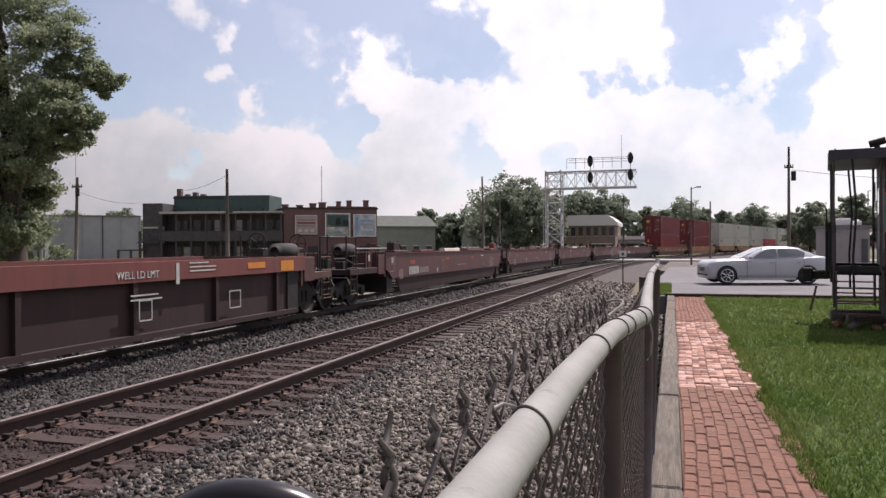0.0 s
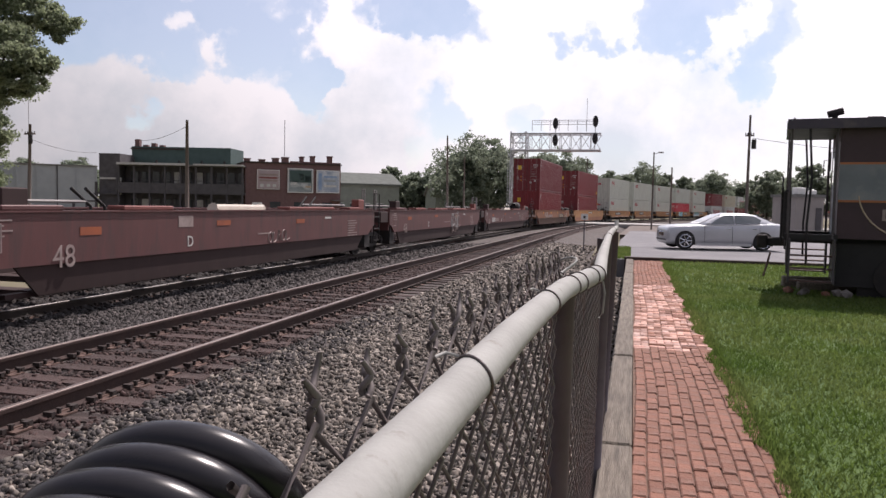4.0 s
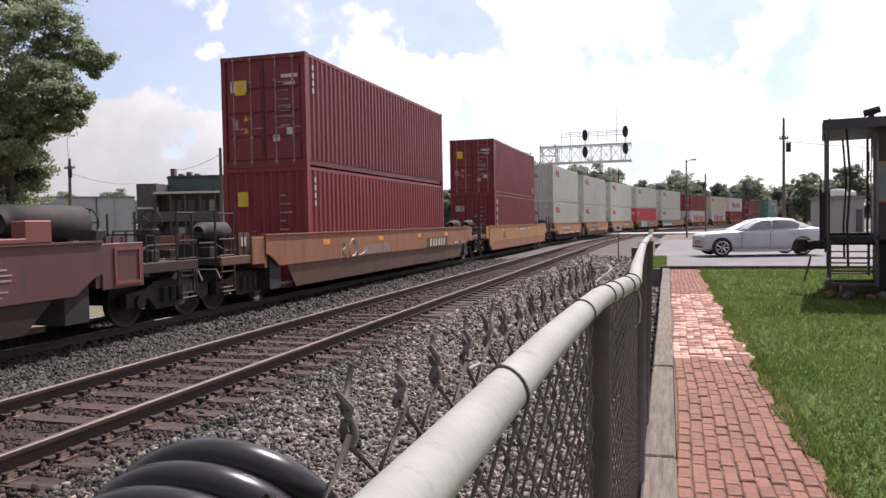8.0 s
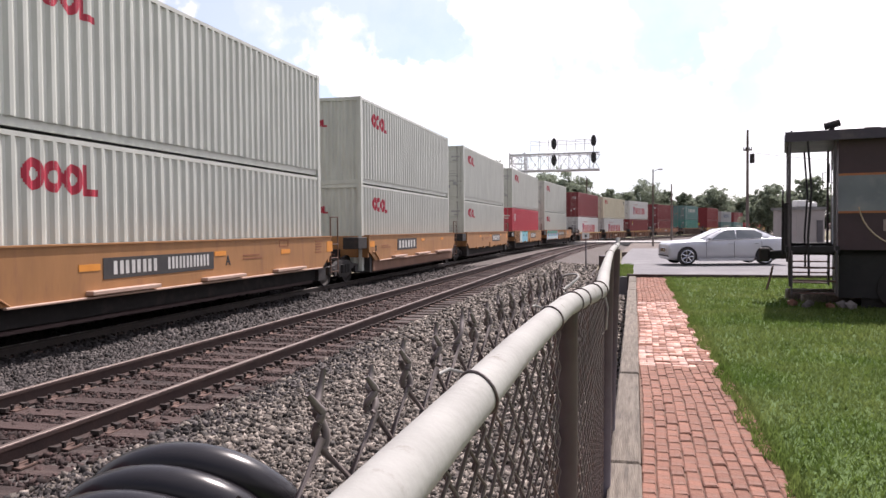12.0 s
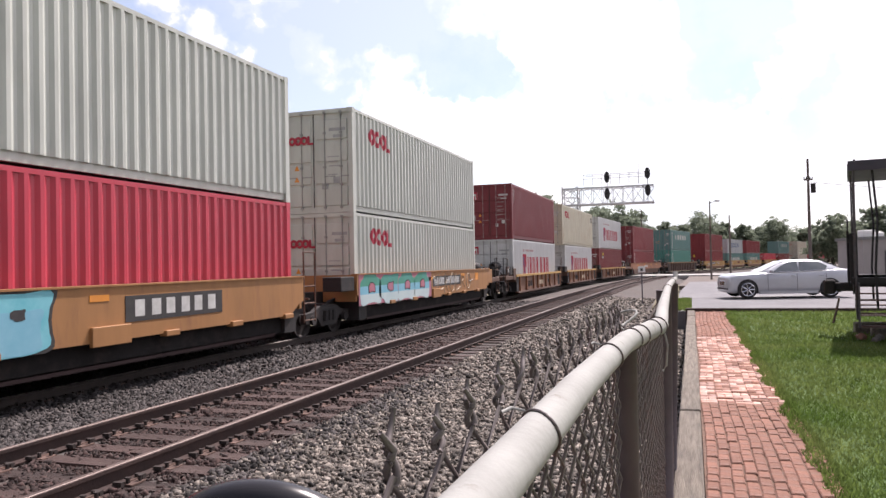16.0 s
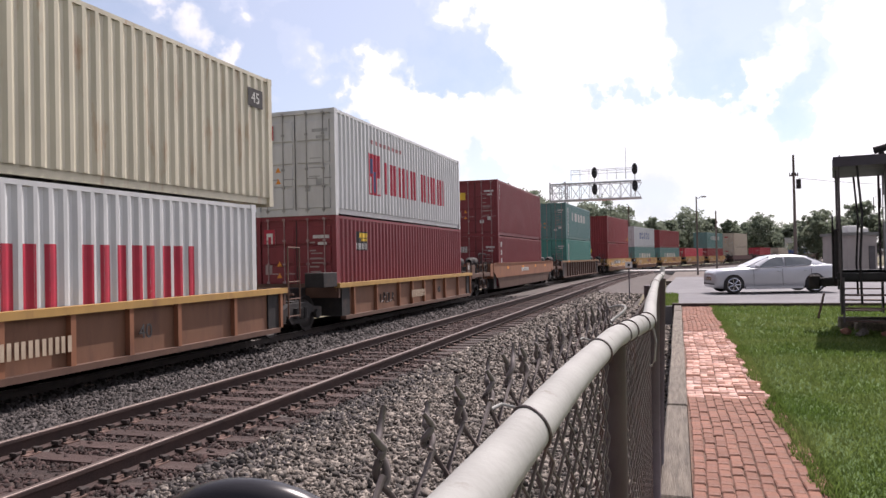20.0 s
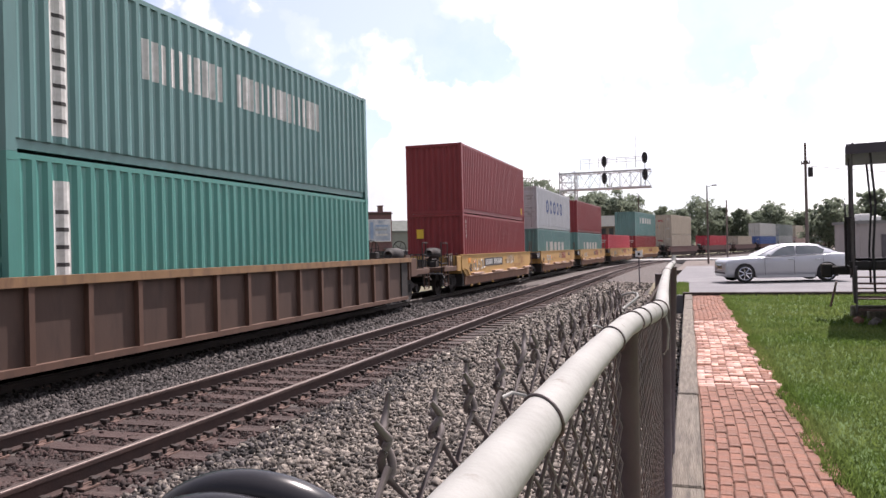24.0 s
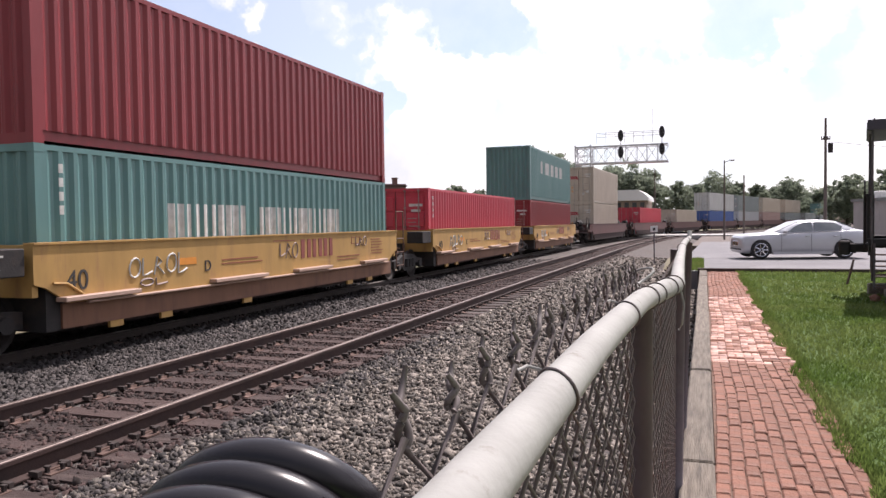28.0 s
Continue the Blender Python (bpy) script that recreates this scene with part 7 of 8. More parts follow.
    tube(ring, [(2.45 + 1.05 * math.cos(a), 0.11, 1.95 + 1.0 * math.sin(a)) for a in [math.pi + 0.12 + k * 0.16 for k in range(11)]], 0.016, 4)
    part("emblem_line", ring, M["tan_mark"], ob, "thin pale curved line")
    part("emblem", boxes((1.86, 0.108, 1.32, 1.92, 0.122, 1.56), (1.86, 0.106, 1.32, 2.06, 0.121, 1.37), (1.86, 0.106, 1.51, 2.06, 0.121, 1.56), (2.16, 0.108, 1.32, 2.22, 0.122, 1.56), (2.3, 0.108, 1.32, 2.36, 0.122, 1.56)), M["pale_mark"], ob, "pale lettering bars")
    # low timbers and stones under the platform
    for b in ((7.7, 20.2, 0.15, 9.2, 20.4, 0.38), (7.9, 19.8, 0.15, 9.0, 19.97, 0.32)):
        tagged(part("timber", boxes(b, bevel=0.02), M["curb"]), "short weathered timber lying under the caboose platform", "timber", "timbers under the caboose")
    rs = random.Random(9)
    for k in range(6):
        bm = bmesh.new()
        bmesh.ops.create_icosphere(bm, subdivisions=1, radius=rs.uniform(0.08, 0.16))
        for v in bm.verts:
            v.co *= rs.uniform(0.7, 1.2)
            v.co.z *= 0.7
        r = tagged(part("border_stone", bm, M["stone_pale"] if k % 3 else M["brick"]), "rough stone edging the bed by the caboose", "stone", "stones by the caboose")
        r.location = (7.6 + 0.17 * k + rs.uniform(-0.1, 0.1), 18.9 + rs.uniform(-0.2, 0.3), PATH_Z + 0.04)
    return ob


M["stone_pale"] = mat("pale_field_stone", (0.2, 0.18, 0.17), (0.12, 0.11, 0.10), 6, 0.9, bump=0.4)
caboose()

# ---- signal bridge ----


def lattice(parent, a, b, w, n, name, r=0.05):
    """A square truss between two points, its corner bars and its bracing."""
    a, b = Vector(a), Vector(b)
    d = (b - a).normalized()
    s = d.cross(Vector((0, 1, 0)) if abs(d.y) < 0.9 else Vector((0, 0, 1))).normalized()
    q = d.cross(s)
    cs = [s * w[0] + q * w[1], s * w[0] - q * w[1], -s * w[0] - q * w[1], -s * w[0] + q * w[1]]
    for c in cs:
        part(name + "_chord", tubes([((a + c, b + c), r)], 4), M["silver"], parent)
    for i in range(4):
        c0, c1 = cs[i], cs[(i + 1) % 4]
        for k in range(n):
            p, p2 = a + (b - a) * k / n, a + (b - a) * (k + 1) / n
            part(name + "_diagonal", tubes([([p + c0, p2 + c1] if k % 2 else [p + c1, p2 + c0], r * 0.55)], 4), M["silver"], parent)
            part(name + "_strut", tubes([([p + c0, p + c1], r * 0.55)], 4), M["silver"], parent)


def signal_bridge():
    Y, zb = 89.0, fall(89.0)
    xt = 4.79 - 0.149 * 84.8
    ob = thing("signal_bridge", Matrix(), "silver lattice cantilever signal bridge over the tracks", "signal bridge")
    lattice(ob, (xt, Y, zb - 0.6), (xt, Y, 9.75), (0.85, 0.85), 9, "tower", 0.075)
    x1 = 4.79 - 0.0433 * 84.8
    lattice(ob, (xt - 0.9, Y, 8.6), (x1, Y, 8.6), (0.86, 0.85), 9, "beam", 0.06)
    part("walkway", boxes((xt - 0.8, Y - 0.9, 7.62, x1, Y + 0.9, 7.72), (xt - 0.8, Y - 0.95, 9.4, x1, Y - 0.75, 9.58)), M["silver"], ob)
    part("handrail", tubes([(((xt + 1.5, Y - 0.8, 10.5), (x1 - 0.6, Y - 0.8, 10.5)), 0.03), (((xt + 1.5, Y - 0.8, 10.95), (x1 - 0.6, Y - 0.8, 10.95)), 0.03), (((xt + 1.5, Y + 0.8, 10.95), (x1 - 0.6, Y + 0.8, 10.95)), 0.03)], 5), M["silver"], ob)
    for k in range(8):
        x = xt + 1.5 + (x1 - 2.1 - xt) * k / 7
        part("rail_post", tubes([(((x, Y - 0.8, 9.8), (x, Y - 0.8, 11.0)), 0.03)], 5), M["silver"], ob)
    for x, z in ((xt + 4.1, 11.1), (x1 - 0.6, 11.3)):
        for dz, zz in ((0, z - 0.55), (1, z - 2.35)):
            bm = bmesh.new()
            prof = [(0.30 * math.cos(a), 0.62 * math.sin(a)) for a in [k * math.tau / 20 for k in range(20)]]
            prism(bm, [(x + px, zz + pz) for px, pz in prof], "y", Y - 1.3, Y - 1.24)
            head = part("signal_head", bm, M["signal_black"], ob, "black oval signal target")
            for k in range(3):
                h = bmesh.new()
                tube(h, [(x, Y - 1.3, zz + 0.36 - 0.36 * k), (x, Y - 1.52, zz + 0.36 - 0.36 * k)], 0.13, 10)
                part("lens_hood", h, M["black"], head)
        part("signal_mast", tubes([(((x, Y - 1.1, 7.7), (x, Y - 1.1, z)), 0.05)], 6), M["silver"], ob)
    part("aerial", tubes([(((x1 - 1.6, Y, 9.8), (x1 - 1.6, Y, 13.4)), 0.025)], 5), M["silver"], ob)
    part("tower_ladder", tubes([(((xt - 1.1, Y - 0.9, zb - 0.6), (xt - 1.1, Y - 0.9, 7.6)), 0.03), (((xt - 0.7, Y - 0.9, zb - 0.6), (xt - 0.7, Y - 0.9, 7.6)), 0.03)] + [(((xt - 1.1, Y - 0.9, 0.4 * k), (xt - 0.7, Y - 0.9, 0.4 * k)), 0.02) for k in range(19)], 4), M["silver"], ob)
    part("equipment_case", boxes((xt - 2.6, Y - 0.9, zb - 0.6, xt - 1.5, Y + 0.4, zb + 1.3)), M["silver"], ob)


signal_bridge()

# ---- poles ----


def ground_z(x, y):
    return -0.62 + fall(y)


def pole(x, y, top, r, label, arms=(), can=None, lamp=False, lean=(0, 0)):
    z0 = ground_z(x, y)
    ob = thing("utility_pole", pose(x, y, z0), label, "utility pole", "utility poles")
    h = top - z0
    bm = bmesh.new()
    tube(bm, [(0, 0, -0.4), (lean[0] * 0.5, lean[1] * 0.5, h / 2), (lean[0], lean[1], h)], [r * 1.25, r, r * 0.72], 10)
    part("shaft", bm, M["pole"], ob, smooth=True)
    for z, half in arms:
        part("crossarm", boxes((-half + lean[0], -0.1, h - z - 0.06, half + lean[0], 0.02, h - z + 0.06)), M["pole"], ob)
        for sx in (-0.9, -0.4, 0.4, 0.9):
            part("insulator", tubes([(((sx * half + lean[0], -0.04, h - z + 0.05), (sx * half + lean[0], -0.04, h - z + 0.2)), 0.04)], 6), M["grime"], ob)
    if can:
        bm = bmesh.new()
        tube(bm, [(r + 0.2, -0.1, h - can - 0.38), (r + 0.2, -0.1, h - can + 0.3)], 0.17, 12)
        part("transformer", bm, M["grime"], ob, "dark transformer can")
    if lamp:
        part("lamp_arm", tubes([(((0, 0, h - 0.2), (0.5, -0.1, h)), 0.03)], 6), M["grime"], ob)
        part("lamp_head", boxes((0.45, -0.22, h - 0.1, 0.85, 0.02, h + 0.05), bevel=0.02), M["silver"], ob)
    return ob


def pole_at(px_slope, z_slope, d, r, label, **kw):
    pole(4.79 + px_slope * d, 4.18 + d, 1.69 + z_slope * d, r, label, **kw)


pole(12.93, 64.3, 8.6, 0.105, "tall weathered wooden utility pole with a transformer", arms=((1.5, 0.3),), can=2.1)
pole(6.45, 76.5, 6.7, 0.08, "thin wooden light pole beside the lot", lamp=True)
pole_at(0.0455, 0.0505, 96.0, 0.11, "plain thin wooden pole by the road")
pole_at(-0.6434, 0.114, 46.0, 0.13, "weathered wooden utility pole behind the train")
pole_at(-0.925, 0.1097, 52.0, 0.14, "leaning wooden utility pole with wires", can=1.2, arms=((0.8, 0.5),), lean=(0.25, 0))
pole_at(-0.2449, 0.0906, 92.0, 0.13, "dark wooden pole in front of trees", lean=(-0.2, 0))
pole_at(-0.060, 0.0616, 120.0, 0.13, "far wooden pole beyond the signal bridge")
pole_at(-0.2225, 0.063, 96.0, 0.10, "thin pole in front of trees")


def mast(px_slope, z_slope, d, label):
    x, y, top = 4.79 + px_slope * d, 4.18 + d, 1.69 + z_slope * d
    ob = thing("radio_mast", pose(x, y, ground_z(x, y)), label, "mast")
    part("tube", tubes([(((0, 0, 0), (0, 0, top - ground_z(x, y))), 0.04)], 6), M["silver"], ob)
    part("guy_collar", tubes([(((0, 0, 3), (0, 0, 3.2)), 0.08)], 6), M["silver"], ob)


mast(-0.4865, 0.113, 80.0, "thin grey radio mast behind the brick building")
mast(-0.923, 0.158, 75.0, "thin lattice radio mast beyond the warehouse")


def wire_span(a, b, sag, name="overhead_wire"):
    a, b = Vector(a), Vector(b)
    pts = [a + (b - a) * k / 12 - Vector((0, 0, sag * 4 * (k / 12) * (1 - k / 12))) for k in range(13)]
    tagged(part(name, tubes([(pts, 0.016)], 4), M["black"]), "thin dark overhead wire slung between pole and building", "wire", "overhead wires")


def ray_point(sx, sz, d):
    return (4.79 + sx * d, 4.18 + d, 1.69 + sz * d)


wire_span(ray_point(-0.915, 0.085, 52), ray_point(-0.80, 0.066, 74), 0.35)
wire_span(ray_point(-0.6434, 0.105, 46), ray_point(-0.73, 0.085, 76), 0.4)
wire_span((13.1, 64.2, 6.9), (40, 70, 6.4), 0.8)


def marker_post():
    y = 38.0
    x = 4.79 + (2.575 - 4.79) * (y - 4.18) / (40.5 - 4.18)
    ob = thing("marker_post", pose(x, y, bed_z(min(x, 3.0), y) - 0.05), "thin dark trackside post with a small white plate", "marker post")
    part("post", tubes([(((0, 0, -0.2), (0, 0, 1.75)), 0.028)], 8), M["post"], ob)
    part("plate", boxes((-0.15, -0.035, 1.5, 0.15, -0.02, 1.76)), M["white_paint"], ob, "small white number plate")
    part("plate_mark", boxes((-0.05, -0.042, 1.56, 0.05, -0.033, 1.68)), M["dark_mark"], ob)


marker_post()

# ---- buildings ----
M["brickwall"] = mat("dark_red_brickwork", (0.185, 0.108, 0.106), (0.14, 0.082, 0.082), 4, 0.9, bump=0.2, dirt=(0.16, 0.09, 0.08), dscale=0.5)
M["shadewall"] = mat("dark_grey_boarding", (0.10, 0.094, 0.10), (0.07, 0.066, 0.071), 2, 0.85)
M["greenwall"] = mat("dark_green_metal_siding", (0.06, 0.10, 0.095), (0.045, 0.08, 0.075), 1.5, 0.7)
M["paleshed"] = mat("pale_blue_grey_metal_siding", (0.36, 0.385, 0.40), (0.31, 0.335, 0.35), 0.6, 0.7)
M["greenhouse_wall"] = mat("grey_green_clapboard", (0.20, 0.225, 0.19), (0.16, 0.18, 0.155), 1, 0.85)
M["roofgrey"] = mat("grey_roofing", (0.20, 0.20, 0.19), (0.15, 0.15, 0.145), 1.5, 0.85)
M["roofgreen"] = mat("grey_green_roofing", (0.12, 0.135, 0.12), (0.09, 0.10, 0.09), 1.5, 0.9)
M["sandstone"] = mat("tan_brickwork", (0.30, 0.235, 0.185), (0.24, 0.185, 0.15), 2, 0.9)
M["window"] = mat("dark_window_glass", (0.035, 0.04, 0.045), (0.05, 0.055, 0.06), 2, 0.15)
M["trim"] = mat("pale_painted_trim", (0.55, 0.54, 0.52), (0.45, 0.44, 0.43), 3, 0.7)
M["poster_a"] = mat("faded_poster", (0.42, 0.34, 0.34), (0.36, 0.29, 0.30), 1.6, 0.7)
M["poster_b"] = mat("grey_green_poster", (0.16, 0.20, 0.20), (0.34, 0.38, 0.40), 1.1, 0.6, dirt=(0.60, 0.62, 0.62), dscale=0.9)
M["blue_faint"] = mat("faded_blue_print", (0.22, 0.32, 0.5), (0.3, 0.4, 0.55), 2, 0.7)
M["poster_c"] = mat("pale_blue_poster", (0.42, 0.48, 0.55), (0.28, 0.34, 0.44), 1.3, 0.6, dirt=(0.66, 0.68, 0.70), dscale=1.0)


def facing(ax, ad, bx, bd, n=1):
    """A frame whose x axis runs from one ray and depth to another, y pointing away from the viewer; also the width."""
    a, b = Vector((4.79 + ax * ad, 4.18 + ad, 0)), Vector((4.79 + bx * bd, 4.18 + bd, 0))
    d = (b - a).normalized()
    m = Matrix((d, Vector((0, 0, 1)).cross(d), Vector((0, 0, 1)))).transposed().to_4x4()
    m.translation = (a.x, a.y, ground_z(0, a.y))
    return m, (b - a).length


def brick_block():
    m, w = facing(-0.548, 72.0, -0.4005, 78.0)
    ob = thing("brick_building", m, "two-storey dark brick building with posters and roof chimneys", "building")
    h = 6.35
    part("wall", boxes((0, 0, 0, w, 9, h)), M["brickwall"], ob)
    part("coping", boxes((-0.1, -0.12, h, w + 0.1, 9.1, h + 0.14)), M["dark_edge"], ob)
    for x, r, up in ((w * 0.02, 0.3, 0.35), (w * 0.17, 0.3, 0.3), (w * 0.31, 0.32, 0.5), (w * 0.41, 0.34, 0.62), (w * 0.585, 0.2, 0.75), (w * 0.70, 0.22, 0.85), (w * 0.885, 0.24, 0.9)):
        part("chimney", boxes((x - r, 0.1, h, x + r, 0.7, h + up), (x - r - 0.06, 0.04, h + up, x + r + 0.06, 0.76, h + up + 0.1)), M["brickwall"], ob)
    part("raised_parapet", boxes((w * 0.46, 0, h, w, 0.4, h + 0.3)), M["brickwall"], ob)
    for x0, x1, z0, z1, mm in ((0.115, 0.345, 3.6, 5.65, "poster_a"), (0.43, 0.70, 3.3, 5.9, "poster_b"), (0.735, 0.985, 3.35, 5.8, "poster_c")):
        edge = 0.05 if mm == "poster_a" else 0.09
        p = part("billboard", boxes((w * x0, -0.16, z0, w * x1, -0.04, z1)), M["white_paint"], ob, "framed billboard on the brick wall")
        a, b, lo, hi = w * x0 + edge, w * x1 - edge, z0 + edge, z1 - edge
        part("poster", boxes((a, -0.175, lo, b, -0.155, hi)), M[mm], p, "faded printed poster")

        def patch(u0, v0, u1, v1, m):
            part("poster_shape", boxes((a + (b - a) * u0, -0.185, lo + (hi - lo) * v0, a + (b - a) * u1, -0.172, lo + (hi - lo) * v1)), M[m], p)
        if mm == "poster_a":
            for v in (0.72, 0.55, 0.4):
                patch(0.08, v, 0.92, v + 0.09, "pale_mark" if v != 0.55 else "maroon_mark")
            for u in (0.12, 0.42, 0.7):
                patch(u, 0.1, u + 0.16, 0.26, "white_mark")
        elif mm == "poster_b":
            patch(0.05, 0.42, 0.95, 0.95, "greenwall")
            patch(0.4, 0.5, 0.66, 0.8, "paleshed")
            patch(0.7, 0.46, 0.95, 0.72, "window")
            patch(0.08, 0.3, 0.36, 0.5, "white_mark")
            patch(0.7, 0.2, 0.95, 0.28, "tan_mark")
        else:
            patch(0.06, 0.1, 0.2, 0.9, "blue_faint")
            patch(0.3, 0.68, 0.9, 0.78, "blue_faint")
            patch(0.3, 0.5, 0.85, 0.58, "paleshed")
            patch(0.3, 0.24, 0.9, 0.34, "white_mark")
    part("door", boxes((w * 0.07, -0.06, 0, w * 0.07 + 1.0, 0.05, 2.2)), M["white_paint"], ob, "pale door")
    for x in (0.25, 0.5, 0.8):
        win = part("window", boxes((w * x, -0.05, 0.9, w * x + 1.1, 0.05, 2.3)), M["window"], ob)
        part("sill", boxes((w * x - 0.1, -0.12, 0.78, w * x + 1.2, 0.0, 0.9)), M["trim"], win)
    part("awning", boxes((w * 0.9, -1.1, 2.5, w + 0.4, 0, 2.62)), M["roofgrey"], ob)


def porch_block():
    m, w = facing(-0.80, 68.0, -0.55, 71.5)
    ob = thing("porch_building", m, "long dark two-storey building with open galleries and a green upper wall", "building")
    h = 5.9
    part("wall", boxes((0, 1.8, 0, w, 9, h)), M["shadewall"], ob)
    part("gallery_roof", boxes((2.2, -0.2, h - 0.1, w, 9, h + 0.06)), M["roofgrey"], ob, "grey flat roof")
    part("roof_flashing", boxes((2.2, -0.27, h - 0.06, w * 0.62, -0.2, h + 0.16), (w * 0.3, 0.6, h + 0.06, w * 0.58, 0.9, h + 0.2), (w * 0.66, -0.27, h - 0.02, w, -0.2, h + 0.14)), M["trim"], ob, "pale worn roof edge")
    part("tower_ledge", boxes((0.1, 0.45, h - 1.6, 2.4, 0.62, h - 1.42), (2.2, 0.3, h - 3.2, 2.42, 0.5, h - 1.4)), M["trim"], ob, "pale ledge and downpipe")
    part("gallery_floor", boxes((2.2, 0, 2.9, w, 1.8, 3.1)), M["shadewall"], ob)
    part("gallery_rail", boxes((2.2, 0, 3.1, w, 0.1, 4.0)), M["shadewall"], ob)
    part("upper_wall", boxes((2.0, 4.0, h, w * 0.83, 9, h + 2.1)), M["greenwall"], ob, "dark green set-back upper wall")
    part("upper_coping", boxes((1.9, 3.9, h + 1.8, w * 0.5, 9.1, h + 1.95)), M["dark_edge"], ob)
    part("stair_tower", boxes((0, 0.6, 0, 2.2, 9, h + 1.1)), M["shadewall"], ob)
    for x, hh in ((2.5, 2.9), (3.4, 2.3), (4.3, 2.5), (5.2, 2.3)):
        part("chimney", boxes((x - 0.25, 4.2, h + 1.6, x + 0.25, 4.8, h + hh)), M["brickwall"], ob)
    n = 9
    for k in range(n):
        x = 2.3 + (w - 2.5) * k / (n - 1)
        part("gallery_post", boxes((x - 0.08, -0.02, 0, x + 0.08, 0.14, h - 0.1)), M["shadewall"], ob)
    rs = random.Random(3)
    for k in range(11):
        x = 2.9 + (w - 4.0) * k / 10
        win = part("window", boxes((x, 1.72, 3.4, x + 0.75, 1.82, 5.2)), M["trim"] if k in (4, 6) else M["window"], ob, "pale curtained window" if k in (4, 6) else "")
        part("sash", boxes((x, 1.69, 4.27, x + 0.75, 1.73, 4.33)), M["shadewall"], win)
        low = part("window", boxes((x, 1.72, 0.8, x + 0.8, 1.82, 2.3)), M["trim"] if k % 5 == 1 else M["window"], ob)
        part("sash", boxes((x, 1.69, 1.5, x + 0.8, 1.73, 1.56)), M["shadewall"], low)
    for k in range(6):
        part("roof_vent", tubes([(((3.5 + 2.4 * k, 1.0, h + 0.1), (3.5 + 2.4 * k, 1.0, h + 0.5)), 0.12)], 8), M["grime"], ob)
    part("outside_stair", boxes((-0.4, 0.1, 2.7, 2.0, 0.55, 2.85), (-2.6, 0.0, 1.9, 0.3, 1.6, 2.05), (-2.6, 0, 0, -2.4, 0.2, 2.0), (-1.2, 0, 0, -1.0, 0.2, 2.0), (-0.2, 0, 0, 0, 0.2, 4.0), (2.0, 0, 2.8, 2.15, 0.2, 4.6)), M["shadewall"], ob)


def gabled(name, label, m, w, dep, h, rise, wall, windows=0, roof="roofgrey"):
    ob = thing(name, m, label, "building")
    part("wall", boxes((0, 0, 0, w, dep, h)), M[wall], ob)
    bm = bmesh.new()
    prism(bm, [(-0.3, h - 0.1), (dep / 2, h + rise), (dep + 0.3, h - 0.1), (dep + 0.3, h + 0.12), (dep / 2, h + rise + 0.24), (-0.3, h + 0.12)], "x", -0.3, w + 0.3)
    part("roof", bm, M[roof], ob)
    bm = bmesh.new()
    prism(bm, [(0, h), (dep, h), (dep / 2, h + rise)], "x", 0.02, w - 0.02)
    part("gable", bm, M[wall], ob)
    for k in range(windows):
        x = w * (k + 0.5) / windows
        for z in ((1.0, 2.3), (3.7, 5.0)):
            if z[1] < h:
                win = part("window", boxes((x - 0.4, -0.06, z[0], x + 0.4, 0.04, z[1])), M["window"], ob)
                part("frame", boxes((x - 0.5, -0.08, z[1], x + 0.5, 0.02, z[1] + 0.1), (x - 0.5, -0.09, z[0] - 0.1, x + 0.5, 0.02, z[0])), M["trim"], win)
    return ob


